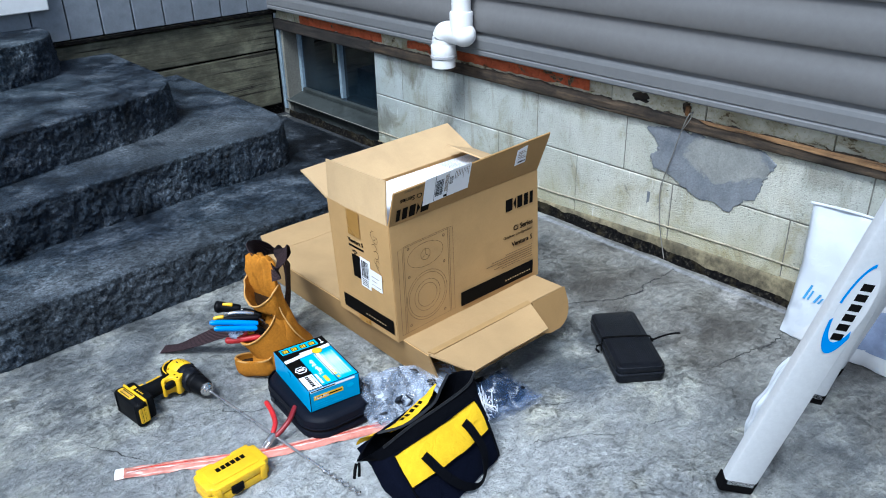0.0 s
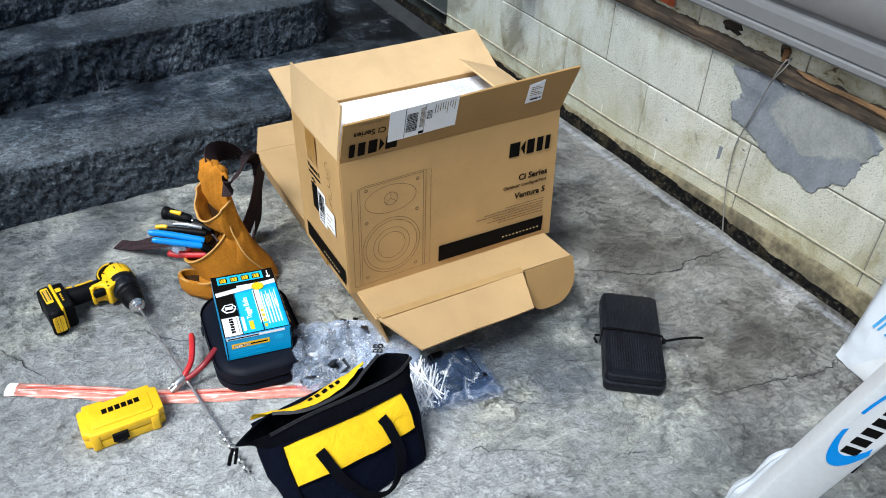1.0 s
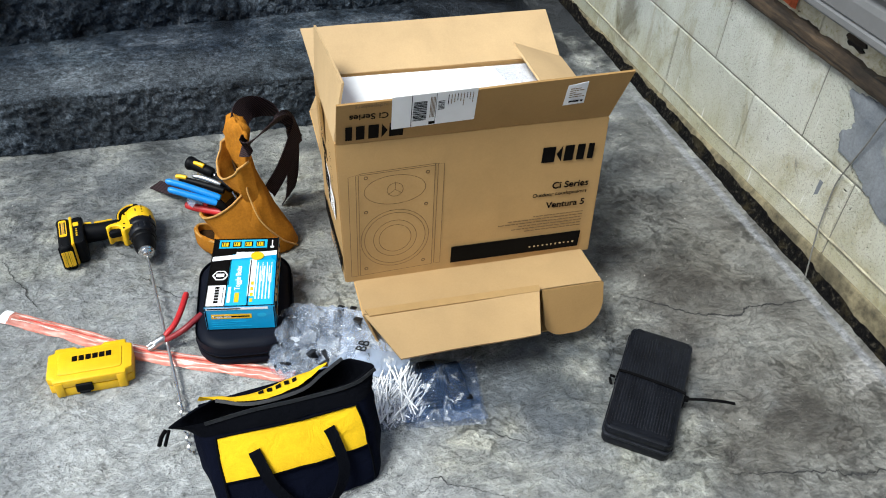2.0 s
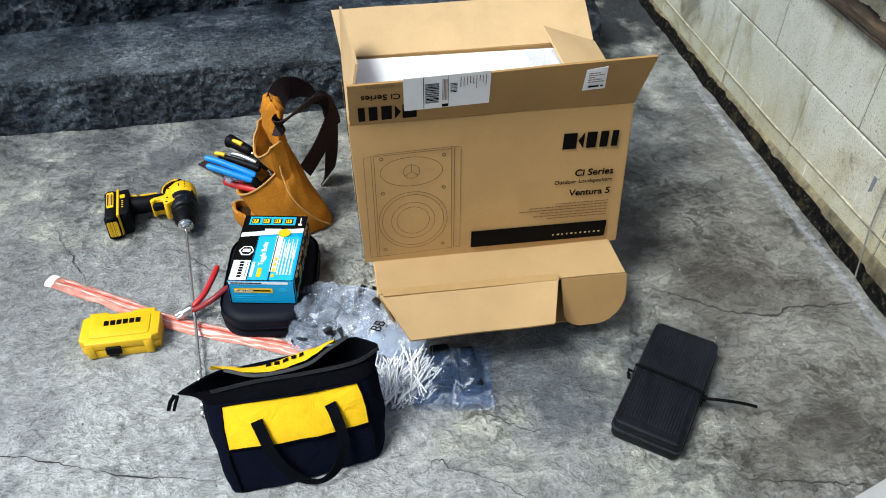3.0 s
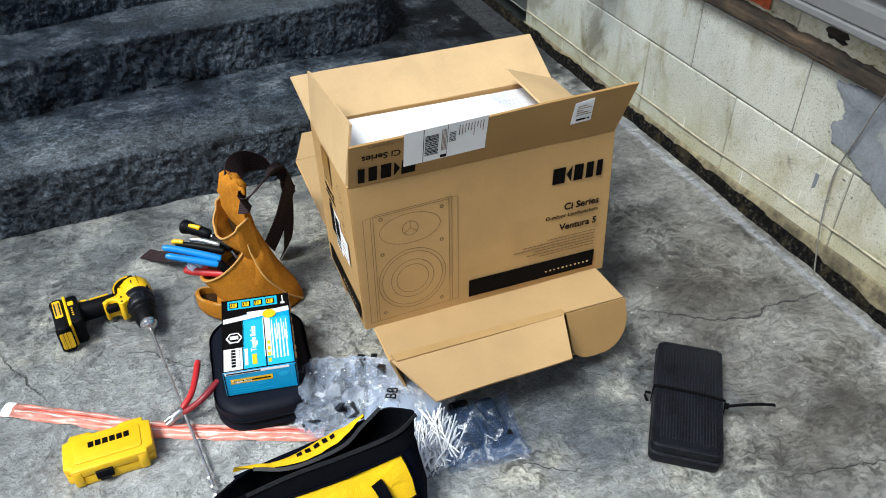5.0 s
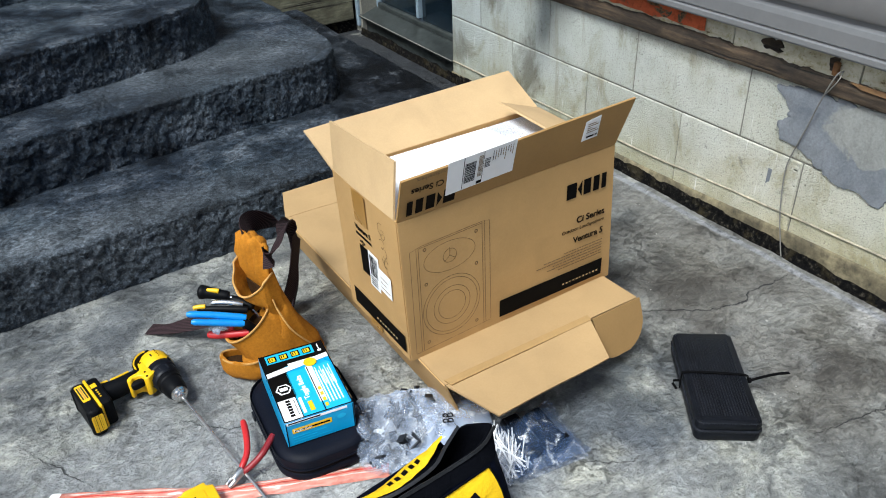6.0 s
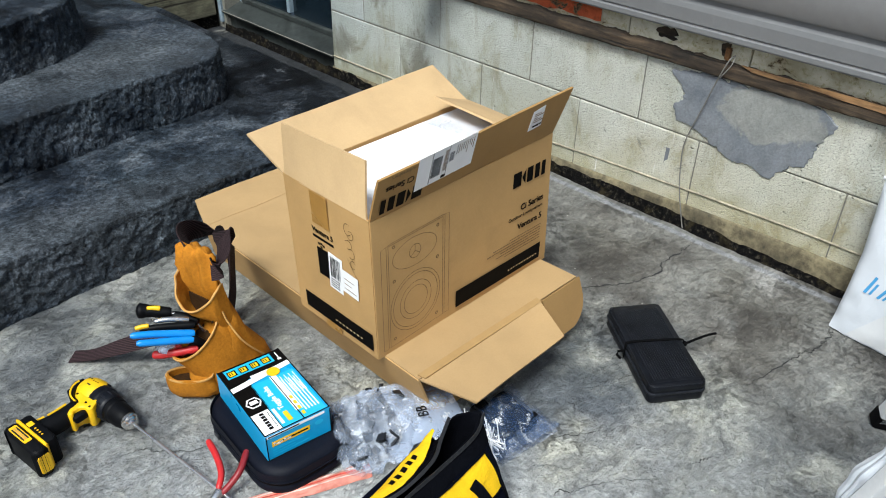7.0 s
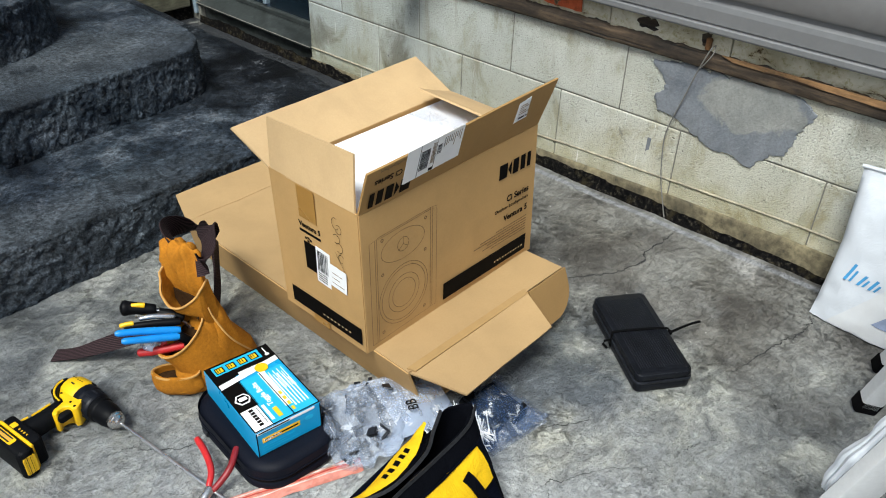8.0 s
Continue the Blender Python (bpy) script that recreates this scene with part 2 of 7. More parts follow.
def block_face():
    n = Nodes("painted_concrete_block")
    n.coord = n.tree.nodes.new("ShaderNodeNewGeometry").outputs["Position"]
    big = n.noise(2.3, 6, 0.6, stretch=(1, 1, 0.8), distort=0.5)
    mid = n.noise(8.0, 8, 0.66, stretch=(1, 1, 0.7), distort=0.5)
    fine = n.noise(190.0, 6, 0.7)
    hole = n.noise(95.0, 3, 0.5)
    col = n.ramp(big, (0.33, (0.482, 0.498, 0.489)), (0.50, (0.578, 0.581, 0.555)), (0.68, (0.622, 0.608, 0.549)))
    col = n.mix(1.0, col, n.ramp(mid, (0.30, (0.66, 0.62, 0.50)), (0.46, (0.94, 0.94, 0.91)), (0.7, (1.08, 1.08, 1.06))), "MULTIPLY")
    xyz = n.tree.nodes.new("ShaderNodeSeparateXYZ")
    n.put(xyz.inputs[0], n.coord)
    # yellowed splash zone over the ground, cooler and darker towards the steps
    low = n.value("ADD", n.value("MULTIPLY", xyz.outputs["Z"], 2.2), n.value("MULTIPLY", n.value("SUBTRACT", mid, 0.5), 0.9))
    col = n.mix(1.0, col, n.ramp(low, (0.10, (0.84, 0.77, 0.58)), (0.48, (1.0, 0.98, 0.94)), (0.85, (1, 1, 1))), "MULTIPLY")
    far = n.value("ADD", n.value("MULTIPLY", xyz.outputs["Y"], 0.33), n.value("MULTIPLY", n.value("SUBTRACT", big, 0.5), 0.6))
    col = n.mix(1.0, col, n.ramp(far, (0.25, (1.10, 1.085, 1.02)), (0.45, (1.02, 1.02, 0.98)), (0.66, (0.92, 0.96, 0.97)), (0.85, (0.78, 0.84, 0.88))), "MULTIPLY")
    col = n.mix(n.ramp(fine, (0.39, 0.60), (0.46, 0.0)), col, (0.25, 0.245, 0.215))
    col = n.mix(n.ramp(hole, (0.27, 0.75), (0.31, 0.0)), col, (0.17, 0.165, 0.145))
    pit = n.noise(30.0, 2, 0.4, stretch=(1, 0.7, 1.3))
    col = n.mix(n.ramp(pit, (0.205, 0.85), (0.230, 0.0)), col, (0.09, 0.085, 0.075))
    streak = n.noise(13.0, 5, 0.6, stretch=(1, 1, 0.12))
    col = n.mix(n.ramp(streak, (0.61, 0.0), (0.72, 0.55)), col, (0.27, 0.24, 0.175))
    drip = n.noise(26.0, 4, 0.6, stretch=(1, 1, 0.10))
    col = n.mix(n.ramp(drip, (0.66, 0.0), (0.71, 0.8)), col, (0.80, 0.80, 0.78))
    scuff = n.noise(11.0, 9, 0.75, distort=1.0)
    col = n.mix(n.ramp(scuff, (0.62, 0.0), (0.68, 0.7)), col, (0.17, 0.165, 0.155))
    # run-down dirt marks of their own shape
    for y, z, ry, rz, amount in ((2.36, 0.20, 0.10, 0.17, 0.75), (2.62, 0.42, 0.16, 0.07, 0.6), (0.74, 0.42, 0.10, 0.05, 0.5), (1.72, 0.445, 0.22, 0.03, 0.4), (2.80, 0.14, 0.10, 0.10, 0.6)):
        m = n.add("ShaderNodeMapping", Vector=n.coord, Location=(2.0, y, z), Scale=(1.0, ry, rz))
        m.vector_type = "TEXTURE"
        d = n.tree.nodes.new("ShaderNodeVectorMath")
        d.operation = "LENGTH"
        n.put(d.inputs[0], m.outputs[0])
        r = n.value("ADD", d.outputs["Value"], n.value("MULTIPLY", n.value("SUBTRACT", mid, 0.5), 3.0))
        col = n.mix(n.value("MULTIPLY", n.ramp(r, (0.35, 1.0), (1.0, 0.0)), amount), col, (0.30, 0.27, 0.22), "MULTIPLY")
    rnd = n.tree.nodes.new("ShaderNodeObjectInfo").outputs["Random"]
    col = n.mix(1.0, col, n.ramp(rnd, (0.0, (0.88, 0.88, 0.85)), (1.0, (1.0, 1.0, 1.0))), "MULTIPLY")
    h = n.value("ADD", fine, n.value("ADD", n.ramp(hole, (0.26, 0.0), (0.34, 1.0)), n.ramp(pit, (0.20, 0.0), (0.245, 1.2))))
    return n.done(col, 0.86, n.bump(h, 1.0, 0.0055), spec=0.3)


def cardboard(name, tone=1.0, warm=1.0):
    n = Nodes(name)
    big = n.noise(3.0, 5, 0.6)
    dent = n.noise(13.0, 5, 0.6, distort=0.4)
    fine = n.noise(260.0, 6, 0.65)
    col = n.ramp(fine, (0.3, (0.462 * tone, 0.306 * tone / warm ** 0.3, 0.143 * tone / warm)), (0.7, (0.495 * tone, 0.332 * tone / warm ** 0.3, 0.160 * tone / warm)))
    col = n.mix(1.0, col, n.ramp(big, (0.35, 0.92), (0.65, 1.05)), "MULTIPLY")
    col = n.mix(1.0, col, n.ramp(dent, (0.34, 0.95), (0.5, 1.0), (0.66, 1.02)), "MULTIPLY")
    first = n.bump(dent, 0.25, 0.006)
    return n.done(col, 0.72, n.bump(fine, 0.05, 0.001, first), spec=0.35)


def webbing(name, color):
    """Ribbed woven strap."""
    n = Nodes(name)
    wave = n.add("ShaderNodeTexWave", Vector=n.coord, Scale=95.0, Distortion=0.6)
    wave.bands_direction = "DIAGONAL"
    fine = n.noise(300.0, 4, 0.6)
    col = n.mix(n.ramp(wave.outputs["Fac"], (0.35, 0.0), (0.65, 1.0)), tuple(c * 0.35 for c in color), tuple(c * 1.5 for c in color))
    col = n.mix(0.5, col, n.ramp(fine, (0.3, 0.5), (0.7, 1.2)), "MULTIPLY")
    return n.done(col, 0.85, n.bump(wave.outputs["Fac"], 0.5, 0.0012), spec=0.2)


def weathered_timber(name, a, b, rough=0.85, patch=0.35, along_x=False):
    n = Nodes(name)
    n.coord = n.tree.nodes.new("ShaderNodeNewGeometry").outputs["Position"]
    run = (0.10, 1, 1.6) if along_x else (1, 0.13, 1.6)
    grain = n.noise(46.0, 9, 0.72, stretch=run, distort=0.5)
    big = n.noise(6.0, 7, 0.68, stretch=(1, 0.7, 1.3), distort=0.3)
    split = n.noise(30.0, 5, 0.6, stretch=(0.05, 1, 1.8) if along_x else (1, 0.06, 1.8), distort=0.3)
    col = n.ramp(grain, (0.30, a), (0.52, tuple((p + q) / 2 for p, q in zip(a, b))), (0.70, b))
    col = n.mix(1.0, col, n.ramp(big, (0.38, patch), (0.50, 0.75), (0.62, 1.25)), "MULTIPLY")
    cut = n.ramp(split, (0.36, 1.0), (0.41, 0.0))
    col = n.mix(cut, col, n.mix(1.0, col, (0.22, 0.20, 0.18), "MULTIPLY"))
    return n.done(col, rough, n.bump(n.value("SUBTRACT", grain, cut), 0.7, 0.004))


def clear_plastic(name, tint=(0.93, 0.95, 1.0), rough=0.12, alpha=0.35, crease=0.8):
    n = Nodes(name)
    n.bsdf.inputs["Alpha"].default_value = alpha
    wrinkle = n.noise(38.0, 5, 0.6, distort=1.5)
    return n.done(tint, rough, n.bump(wrinkle, crease, 0.006), spec=0.8)


def creased_film(name, veil, clear, milky, scale=30.0, wide=1.0, cloudy=0.55):
    """Thin crumpled film: a faint bluish veil between its creases, milky white along them. White lines and flecks paint
    its glints in.
    """
    n = Nodes(name)
    fold = n.noise(scale, 4, 0.5, distort=0.3)
    fleck = n.noise(scale * 3.1, 3, 0.5, distort=0.3)
    cloud = n.noise(scale * 0.55, 5, 0.6)
    line = n.value("MULTIPLY", n.ramp(fold, (0.5 - 0.10 * wide, 0.0), (0.5 - 0.01 * wide, 1.0), (0.5 + 0.01 * wide, 0.9), (0.5 + 0.03 * wide, 0.0)), n.ramp(cloud, (0.44, 0.0), (0.58, 0.8)))
    spark = n.ramp(fleck, (0.62, 0.0), (0.68, 0.8), (0.76, 0.2))
    white = n.value("MAXIMUM", line, spark)
    base = n.ramp(cloud, (0.36, clear), (0.62, clear + cloudy * (milky - clear)))
    n.put(n.bsdf.inputs["Alpha"], n.value("MAXIMUM", n.value("MULTIPLY", white, milky), base))
    h = n.value("ADD", n.ramp(fold, (0.44, 0.0), (0.5, 1.0), (0.56, 0.0)), n.value("MULTIPLY", n.ramp(fleck, (0.44, 0.0), (0.5, 1.0), (0.56, 0.0)), 0.3))
    return n.done(n.mix(white, veil, (0.90, 0.93, 0.97)), 0.10, n.bump(h, 0.5, 0.004), spec=0.8)


def trowelled_cement():
    n = Nodes("trowelled_cement_patch")
    n.coord = n.tree.nodes.new("ShaderNodeNewGeometry").outputs["Position"]
    zone = n.noise(6.0, 5, 0.6, distort=0.8)
    sweep = n.noise(17.0, 8, 0.7, stretch=(1, 1.0, 0.8), distort=0.5)
    fine = n.noise(150.0, 6, 0.7)
    m = n.add("ShaderNodeMapping", Vector=n.coord, Location=(2.0, 1.065, 0.40), Scale=(1.0, 0.135, 0.075))
    m.vector_type = "TEXTURE"
    d = n.tree.nodes.new("ShaderNodeVectorMath")
    d.operation = "LENGTH"
    n.put(d.inputs[0], m.outputs[0])
    r = n.value("ADD", d.outputs["Value"], n.value("MULTIPLY", n.value("SUBTRACT", zone, 0.5), 2.0))
    # an older, paler coat in the middle, fresh bluish cement round it
    col = n.mix(n.ramp(r, (0.86, 1.0), (0.98, 0.0)), n.ramp(zone, (0.36, (0.135, 0.150, 0.172)), (0.62, (0.200, 0.214, 0.232))), n.ramp(zone, (0.36, (0.215, 0.222, 0.212)), (0.62, (0.305, 0.308, 0.288))))
    col = n.mix(1.0, col, n.ramp(sweep, (0.34, 0.84), (0.5, 0.99), (0.66, 1.09)), "MULTIPLY")
    col = n.mix(0.6, col, n.ramp(fine, (0.34, 0.7), (0.62, 1.12)), "MULTIPLY")
    return n.done(col, n.ramp(zone, (0.4, 0.5), (0.6, 0.8)), n.bump(n.value("ADD", n.value("MULTIPLY", fine, 0.3), sweep), 0.6, 0.008))


def flaking_paint(name="flaking_cream_paint", low=(0.42, 0.38, 0.27), high=(0.58, 0.56, 0.46)):
    """Old paint, peeled off in places down to brown wood."""
    n = Nodes(name)
    n.coord = n.tree.nodes.new("ShaderNodeNewGeometry").outputs["Position"]
    flake = n.noise(15.0, 9, 0.7, stretch=(1, 0.7, 1.2), distort=0.5)
    big = n.noise(5.0, 5, 0.6)
    col = n.ramp(flake, (0.36, (0.045, 0.030, 0.018)), (0.395, (0.17, 0.12, 0.06)), (0.42, low), (0.60, high))
    moss = n.noise(60.0, 7, 0.7)
    col = n.mix(n.ramp(moss, (0.52, 0.0), (0.64, 0.7)), col, n.mix(1.0, col, (0.52, 0.50, 0.25), "MULTIPLY"))
    col = n.mix(1.0, col, n.ramp(big, (0.35, (0.62, 0.60, 0.52)), (0.6, (1.0, 1.0, 1.0))), "MULTIPLY")
    return n.done(col, 0.8, n.bump(n.ramp(flake, (0.385, 0.0), (0.42, 1.0)), 0.6, 0.004))


def nylon(name, color, spec=0.10, grain=0.35):
    """Woven nylon with soft creases."""
    n = Nodes(name)
    weave = n.noise(420.0, 4, 0.6)
    crease = n.noise(24.0, 4, 0.55, distort=0.8)
    dust = n.noise(9.0, 7, 0.65)
    col = n.ramp(weave, (0.3, tuple(c * (1 - grain) for c in color)), (0.7, tuple(min(1.0, c * (1 + grain)) for c in color)))
    col = n.mix(1.0, col, n.ramp(dust, (0.35, 0.82), (0.62, 1.12)), "MULTIPLY")
    first = n.bump(crease, 0.55, 0.010)
    return n.done(col, 0.8, n.bump(weave, 0.25, 0.001, first), spec=spec)


def tar():
    """Old tar with dirt and moss in it."""
    n = Nodes("black_tar_joint")
    dirt = n.noise(75.0, 7, 0.7)
    moss = n.noise(16.0, 6, 0.65)
    col = n.ramp(dirt, (0.40, (0.0030, 0.0030, 0.0034)), (0.55, (0.008, 0.0075, 0.007)), (0.64, (0.050, 0.044, 0.034)))
    col = n.mix(n.ramp(moss, (0.54, 0.0), (0.64, 0.55)), col, (0.045, 0.037, 0.020))
    return n.done(col, 0.85, n.bump(dirt, 0.9, 0.010), spec=0.05)


FLOOR_M = concrete_floor()
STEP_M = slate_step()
BLOCK_M = block_face()
MORTAR_M = worn("mortar", (0.20, 0.195, 0.165), 0.9, 0.25, 120, 0.4)
LEDGE_M = worn("cream_parging", (0.180, 0.152, 0.090), 0.85, 0.60, 45, 0.5, big=7, distance=0.004)
PATCH_M = trowelled_cement()
TAR_M = tar()
CRACK_M = worn("crack_dark", (0.030, 0.030, 0.030), 0.9, 0.3, 90)
# one cardboard in several tones; shade on front and flaps is put into them
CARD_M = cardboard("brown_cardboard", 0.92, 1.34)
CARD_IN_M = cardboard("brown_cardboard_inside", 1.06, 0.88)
CARD_FLAP_M = cardboard("shaded_taped_flap", 0.68, 1.60)
CARD_TOP_M = cardboard("shaded_tuck_cardboard", 0.56, 1.45)
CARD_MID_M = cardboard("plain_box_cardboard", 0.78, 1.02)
TAPE_M = worn("tan_packing_tape", (0.33, 0.175, 0.042), 0.28, 0.06, 30, 0.05)
KRAFT_TAPE_M = worn("thin_kraft_tape", (0.355, 0.225, 0.092), 0.45, 0.08, 30, 0.05)
INK_M = worn("black_ink", (0.0040, 0.0036, 0.0033), 0.6, 0.2, 80, 0.02, spec=0.05)
LINE_M = worn("brown_ink", (0.185, 0.112, 0.044), 0.75, 0.1, 80, 0.02)
PAPER_M = worn("white_label_paper", (0.82, 0.82, 0.82), 0.55, 0.03, 40, 0.03)
FOAM_M = worn("white_foam_board", (0.90, 0.90, 0.91), 0.6, 0.03, 60, 0.08)
SIDING_M = worn("grey_vinyl_siding", (0.140, 0.137, 0.136), 0.5, 0.06, 50, 0.05, big=2)
SIDING_TRIM_M = worn("grey_siding_starter", (0.150, 0.152, 0.155), 0.45, 0.06, 50, 0.05)
PVC_M = worn("white_pvc", (0.80, 0.80, 0.79), 0.32, 0.04, 20, 0.03)
TIMBER_M = weathered_timber("weathered_sill_timber", (0.005, 0.0045, 0.004), (0.112, 0.075, 0.044), patch=0.30)
ROTTEN_M = weathered_timber("black_rotted_timber", (0.003, 0.003, 0.003), (0.045, 0.034, 0.026), patch=0.25)
BOARD_M = weathered_timber("mossy_pine_boards", (0.085, 0.080, 0.048), (0.215, 0.205, 0.140), patch=0.45, along_x=True)
OLDPAINT_M = flaking_paint()
ORANGE_M = flaking_paint("flaking_orange_paint", (0.42, 0.075, 0.022), (0.58, 0.125, 0.040))
SKIRT_M = worn("blue_grey_skirting", (0.21, 0.23, 0.26), 0.6, 0.15, 30, 0.15)
JAMB_M = worn("pale_blue_window_paint", (0.23, 0.30, 0.355), 0.6, 0.22, 60, 0.15, big=9)
SILL_M = worn("weathered_window_sill", (0.040, 0.047, 0.046), 0.45, 0.50, 40, 0.3, big=7)
GLASS_M = worn("dark_window_glass", (0.010, 0.018, 0.026), 0.06, 0.3, 6, 0.0, spec=0.8)
SHELL_M = worn("moulded_black_shell", (0.0046, 0.0060, 0.0118), 0.55, 0.3, 300, 0.2, spec=0.12)
CASE_M = worn("scuffed_black_plastic", (0.0062, 0.0074, 0.0112), 0.40, 0.5, 70, 0.3, spec=0.22, big=9)
RIB_M = worn("scuffed_black_ribs", (0.0135, 0.0152, 0.0205), 0.40, 0.5, 130, 0.3, spec=0.22, big=22)
BLACK_M = worn("black_plastic", (0.0035, 0.0038, 0.0048), 0.5, 0.25, 60, 0.1, spec=0.10)
ZIP_M = worn("grey_zip_tape", (0.020, 0.021, 0.024), 0.5, 0.5, 220, 0.4, spec=0.2)
MATT_BLACK_M = worn("black_rubber", (0.003, 0.003, 0.0035), 0.7, 0.3, 60, 0.15, spec=0.06)
FABRIC_M = nylon("black_nylon_fabric", (0.0022, 0.0026, 0.0042), 0.035)
NAVY_M = nylon("navy_black_nylon_fabric", (0.0026, 0.0036, 0.0095), 0.035)
YELLOW_M = worn("yellow_plastic", (0.80, 0.475, 0.005), 0.40, 0.07, 60, 0.05)
YFABRIC_M = nylon("yellow_nylon_fabric", (0.80, 0.49, 0.008), 0.2, 0.07)
LEATHER_M = worn("tan_suede_leather", (0.43, 0.165, 0.011), 0.85, 0.20, 170, 0.5, big=9, spec=0.2)
# dark brown standing in for the shade inside the pouch pockets
POCKET_SHADE_M = worn("pocket_shade_leather", (0.045, 0.022, 0.008), 0.9, 0.4, 90, 0.4, big=14, spec=0.1)
STITCH_M = worn("pale_leather_edge", (0.52, 0.28, 0.075), 0.85, 0.15, 200, 0.2)
WEB_M = webbing("dark_brown_webbing", (0.030, 0.017, 0.019))
BRACKET_M = worn("dark_grey_brackets", (0.008, 0.010, 0.015), 0.5, 0.3, 60)
STEEL_M = worn("bright_steel", (0.64, 0.63, 0.61), 0.27, 0.15, 80, 0.1, metal=0.92)
ALU_M = worn("brushed_aluminium", (0.66, 0.67, 0.68), 0.42, 0.05, 90, 0.06, metal=0.25, big=3)
BLUE_M = worn("blue_carton_print", (0.018, 0.30, 0.58), 0.32, 0.05, 60, 0.03)
CYAN_M = worn("light_blue_carton_print", (0.030, 0.40, 0.66), 0.32, 0.05, 60, 0.03)
BLUE_GRIP_M = worn("blue_rubber_grip", (0.012, 0.22, 0.62), 0.4, 0.08, 60, 0.05)
RED_M = worn("red_rubber_grip", (0.50, 0.020, 0.022), 0.4, 0.12, 60, 0.05)
SLEEVE_M = worn("red_printed_plastic_sleeve", (0.66, 0.25, 0.19), 0.28, 0.32, 30, 0.3, big=10)
CLEAR_M = creased_film("clear_plastic_film", (0.085, 0.145, 0.29), 0.09, 0.42, 16.0, 0.35, 0.22)
MILKY_M = creased_film("milky_plastic_film", (0.52, 0.61, 0.78), 0.13, 0.66, 14.0, 1.2, 0.55)
SACK_M = clear_plastic("white_poly_sack", (0.56, 0.59, 0.63), 0.32, 1.0, 0.22)
SACK_BLUE_M = worn("blue_sack_print", (0.06, 0.27, 0.52), 0.4, 0.06, 40, 0.05)
LOGO_BLUE_M = worn("blue_sticker", (0.0, 0.21, 0.62), 0.35, 0.04, 40, 0.0)
LOGO_WHITE_M = worn("white_sticker", (0.60, 0.61, 0.62), 0.35, 0.03, 40, 0.0)
WIRE_M = worn("grey_wire", (0.16, 0.155, 0.14), 0.6, 0.2, 80, 0.1)

# ---------- mesh helpers ----------
def mesh_object(name, bm, material, parent=None, label="", smooth=None):
    me = bpy.data.meshes.new(name)
    bm.normal_update()
    if smooth is not None:
        for f in bm.faces:
            f.smooth = True
        for e in bm.edges:
            if len(e.link_faces) == 2 and e.calc_face_angle(0.0) > radians(smooth):
                e.smooth = False
    bm.to_mesh(me)
    bm.free()
    for m in material if isinstance(material, (list, tuple)) else (material,):
        me.materials.append(m)
    ob = new(name, me)
    if parent is not None:
        ob.parent = parent
    if label:
        tagged(ob, label)
    return ob


def part(name, bm, material, parent, label="", smooth=None):
    return mesh_object(name, bm, material, parent, label, smooth)


def thing(name, place, turn, label, category, group="", kind=""):
    """An Empty at the base of a thing, that parents its parts. turn: degrees about z, or three angles."""
    ob = new(name)
    ob.empty_display_size = 0.05
    rot = turn if isinstance(turn, tuple) else (0, 0, turn)
    ob.matrix_world = pose(*place, *rot)
    return tagged(ob, label, category, group, kind)


def box(size, at=(0, 0, 0), bevel=0.0, seg=2, m=None):
    """A box of that size, its middle at at."""
    bm = bmesh.new()
    bmesh.ops.create_cube(bm, size=1.0)
    bmesh.ops.scale(bm, vec=size, verts=bm.verts)
    if bevel:
        bmesh.ops.bevel(bm, geom=list(bm.edges), offset=bevel, segments=seg, profile=0.5, affect="EDGES")
    bmesh.ops.translate(bm, vec=at, verts=bm.verts)
    if m is not None:
        bm.transform(m)
    return bm


def joined(*bms):
    out = bmesh.new()
    for bm in bms:
        me = bpy.data.meshes.new("join")
        bm.to_mesh(me)
        bm.free()
        out.from_mesh(me)
        bpy.data.meshes.remove(me)
    return out


def tube(points, radius, sides=10, caps=True):
    """A round bar along points; radius: one number, or one for each point."""
    pts = [Vector(p) for p in points]
    rad = radius if isinstance(radius, (list, tuple)) else [radius] * len(pts)
    bm = bmesh.new()
    rings = []
    up = Vector((0.013, 0.027, 1.0))
    for i, p in enumerate(pts):
        d = (pts[min(i + 1, len(pts) - 1)] - pts[max(i - 1, 0)]).normalized()
        ref = up if abs(d.dot(up.normalized())) < 0.95 else Vector((1, 0.02, 0.01))
        a = d.cross(ref).normalized()
        b = d.cross(a).normalized()
        rings.append([bm.verts.new(p + rad[i] * (math.cos(2 * math.pi * k / sides) * a + math.sin(2 * math.pi * k / sides) * b)) for k in range(sides)])
    for r, s in zip(rings, rings[1:]):
        for k in range(sides):
            bm.faces.new((r[k], r[(k + 1) % sides], s[(k + 1) % sides], s[k]))
    if caps:
        bm.faces.new(rings[0])
        bm.faces.new(rings[-1])
    bmesh.ops.recalc_face_normals(bm, faces=bm.faces)
    return bm


def curve_points(points, n=24):
    """A smooth line through points (Catmull-Rom)."""
    p = [Vector(q) for q in points]
    p = [2 * p[0] - p[1], *p, 2 * p[-1] - p[-2]]
    out = []
    spans = len(p) - 3
    for i in range(n + 1):
        u = i / n * spans
        k = min(int(u), spans - 1)
        t = u - k
        a, b, c, d = p[k:k + 4]
        out.append(0.5 * ((2 * b) + (c - a) * t + (2 * a - 5 * b + 4 * c - d) * t * t + (3 * b - a - 3 * c + d) * t ** 3))
    return out


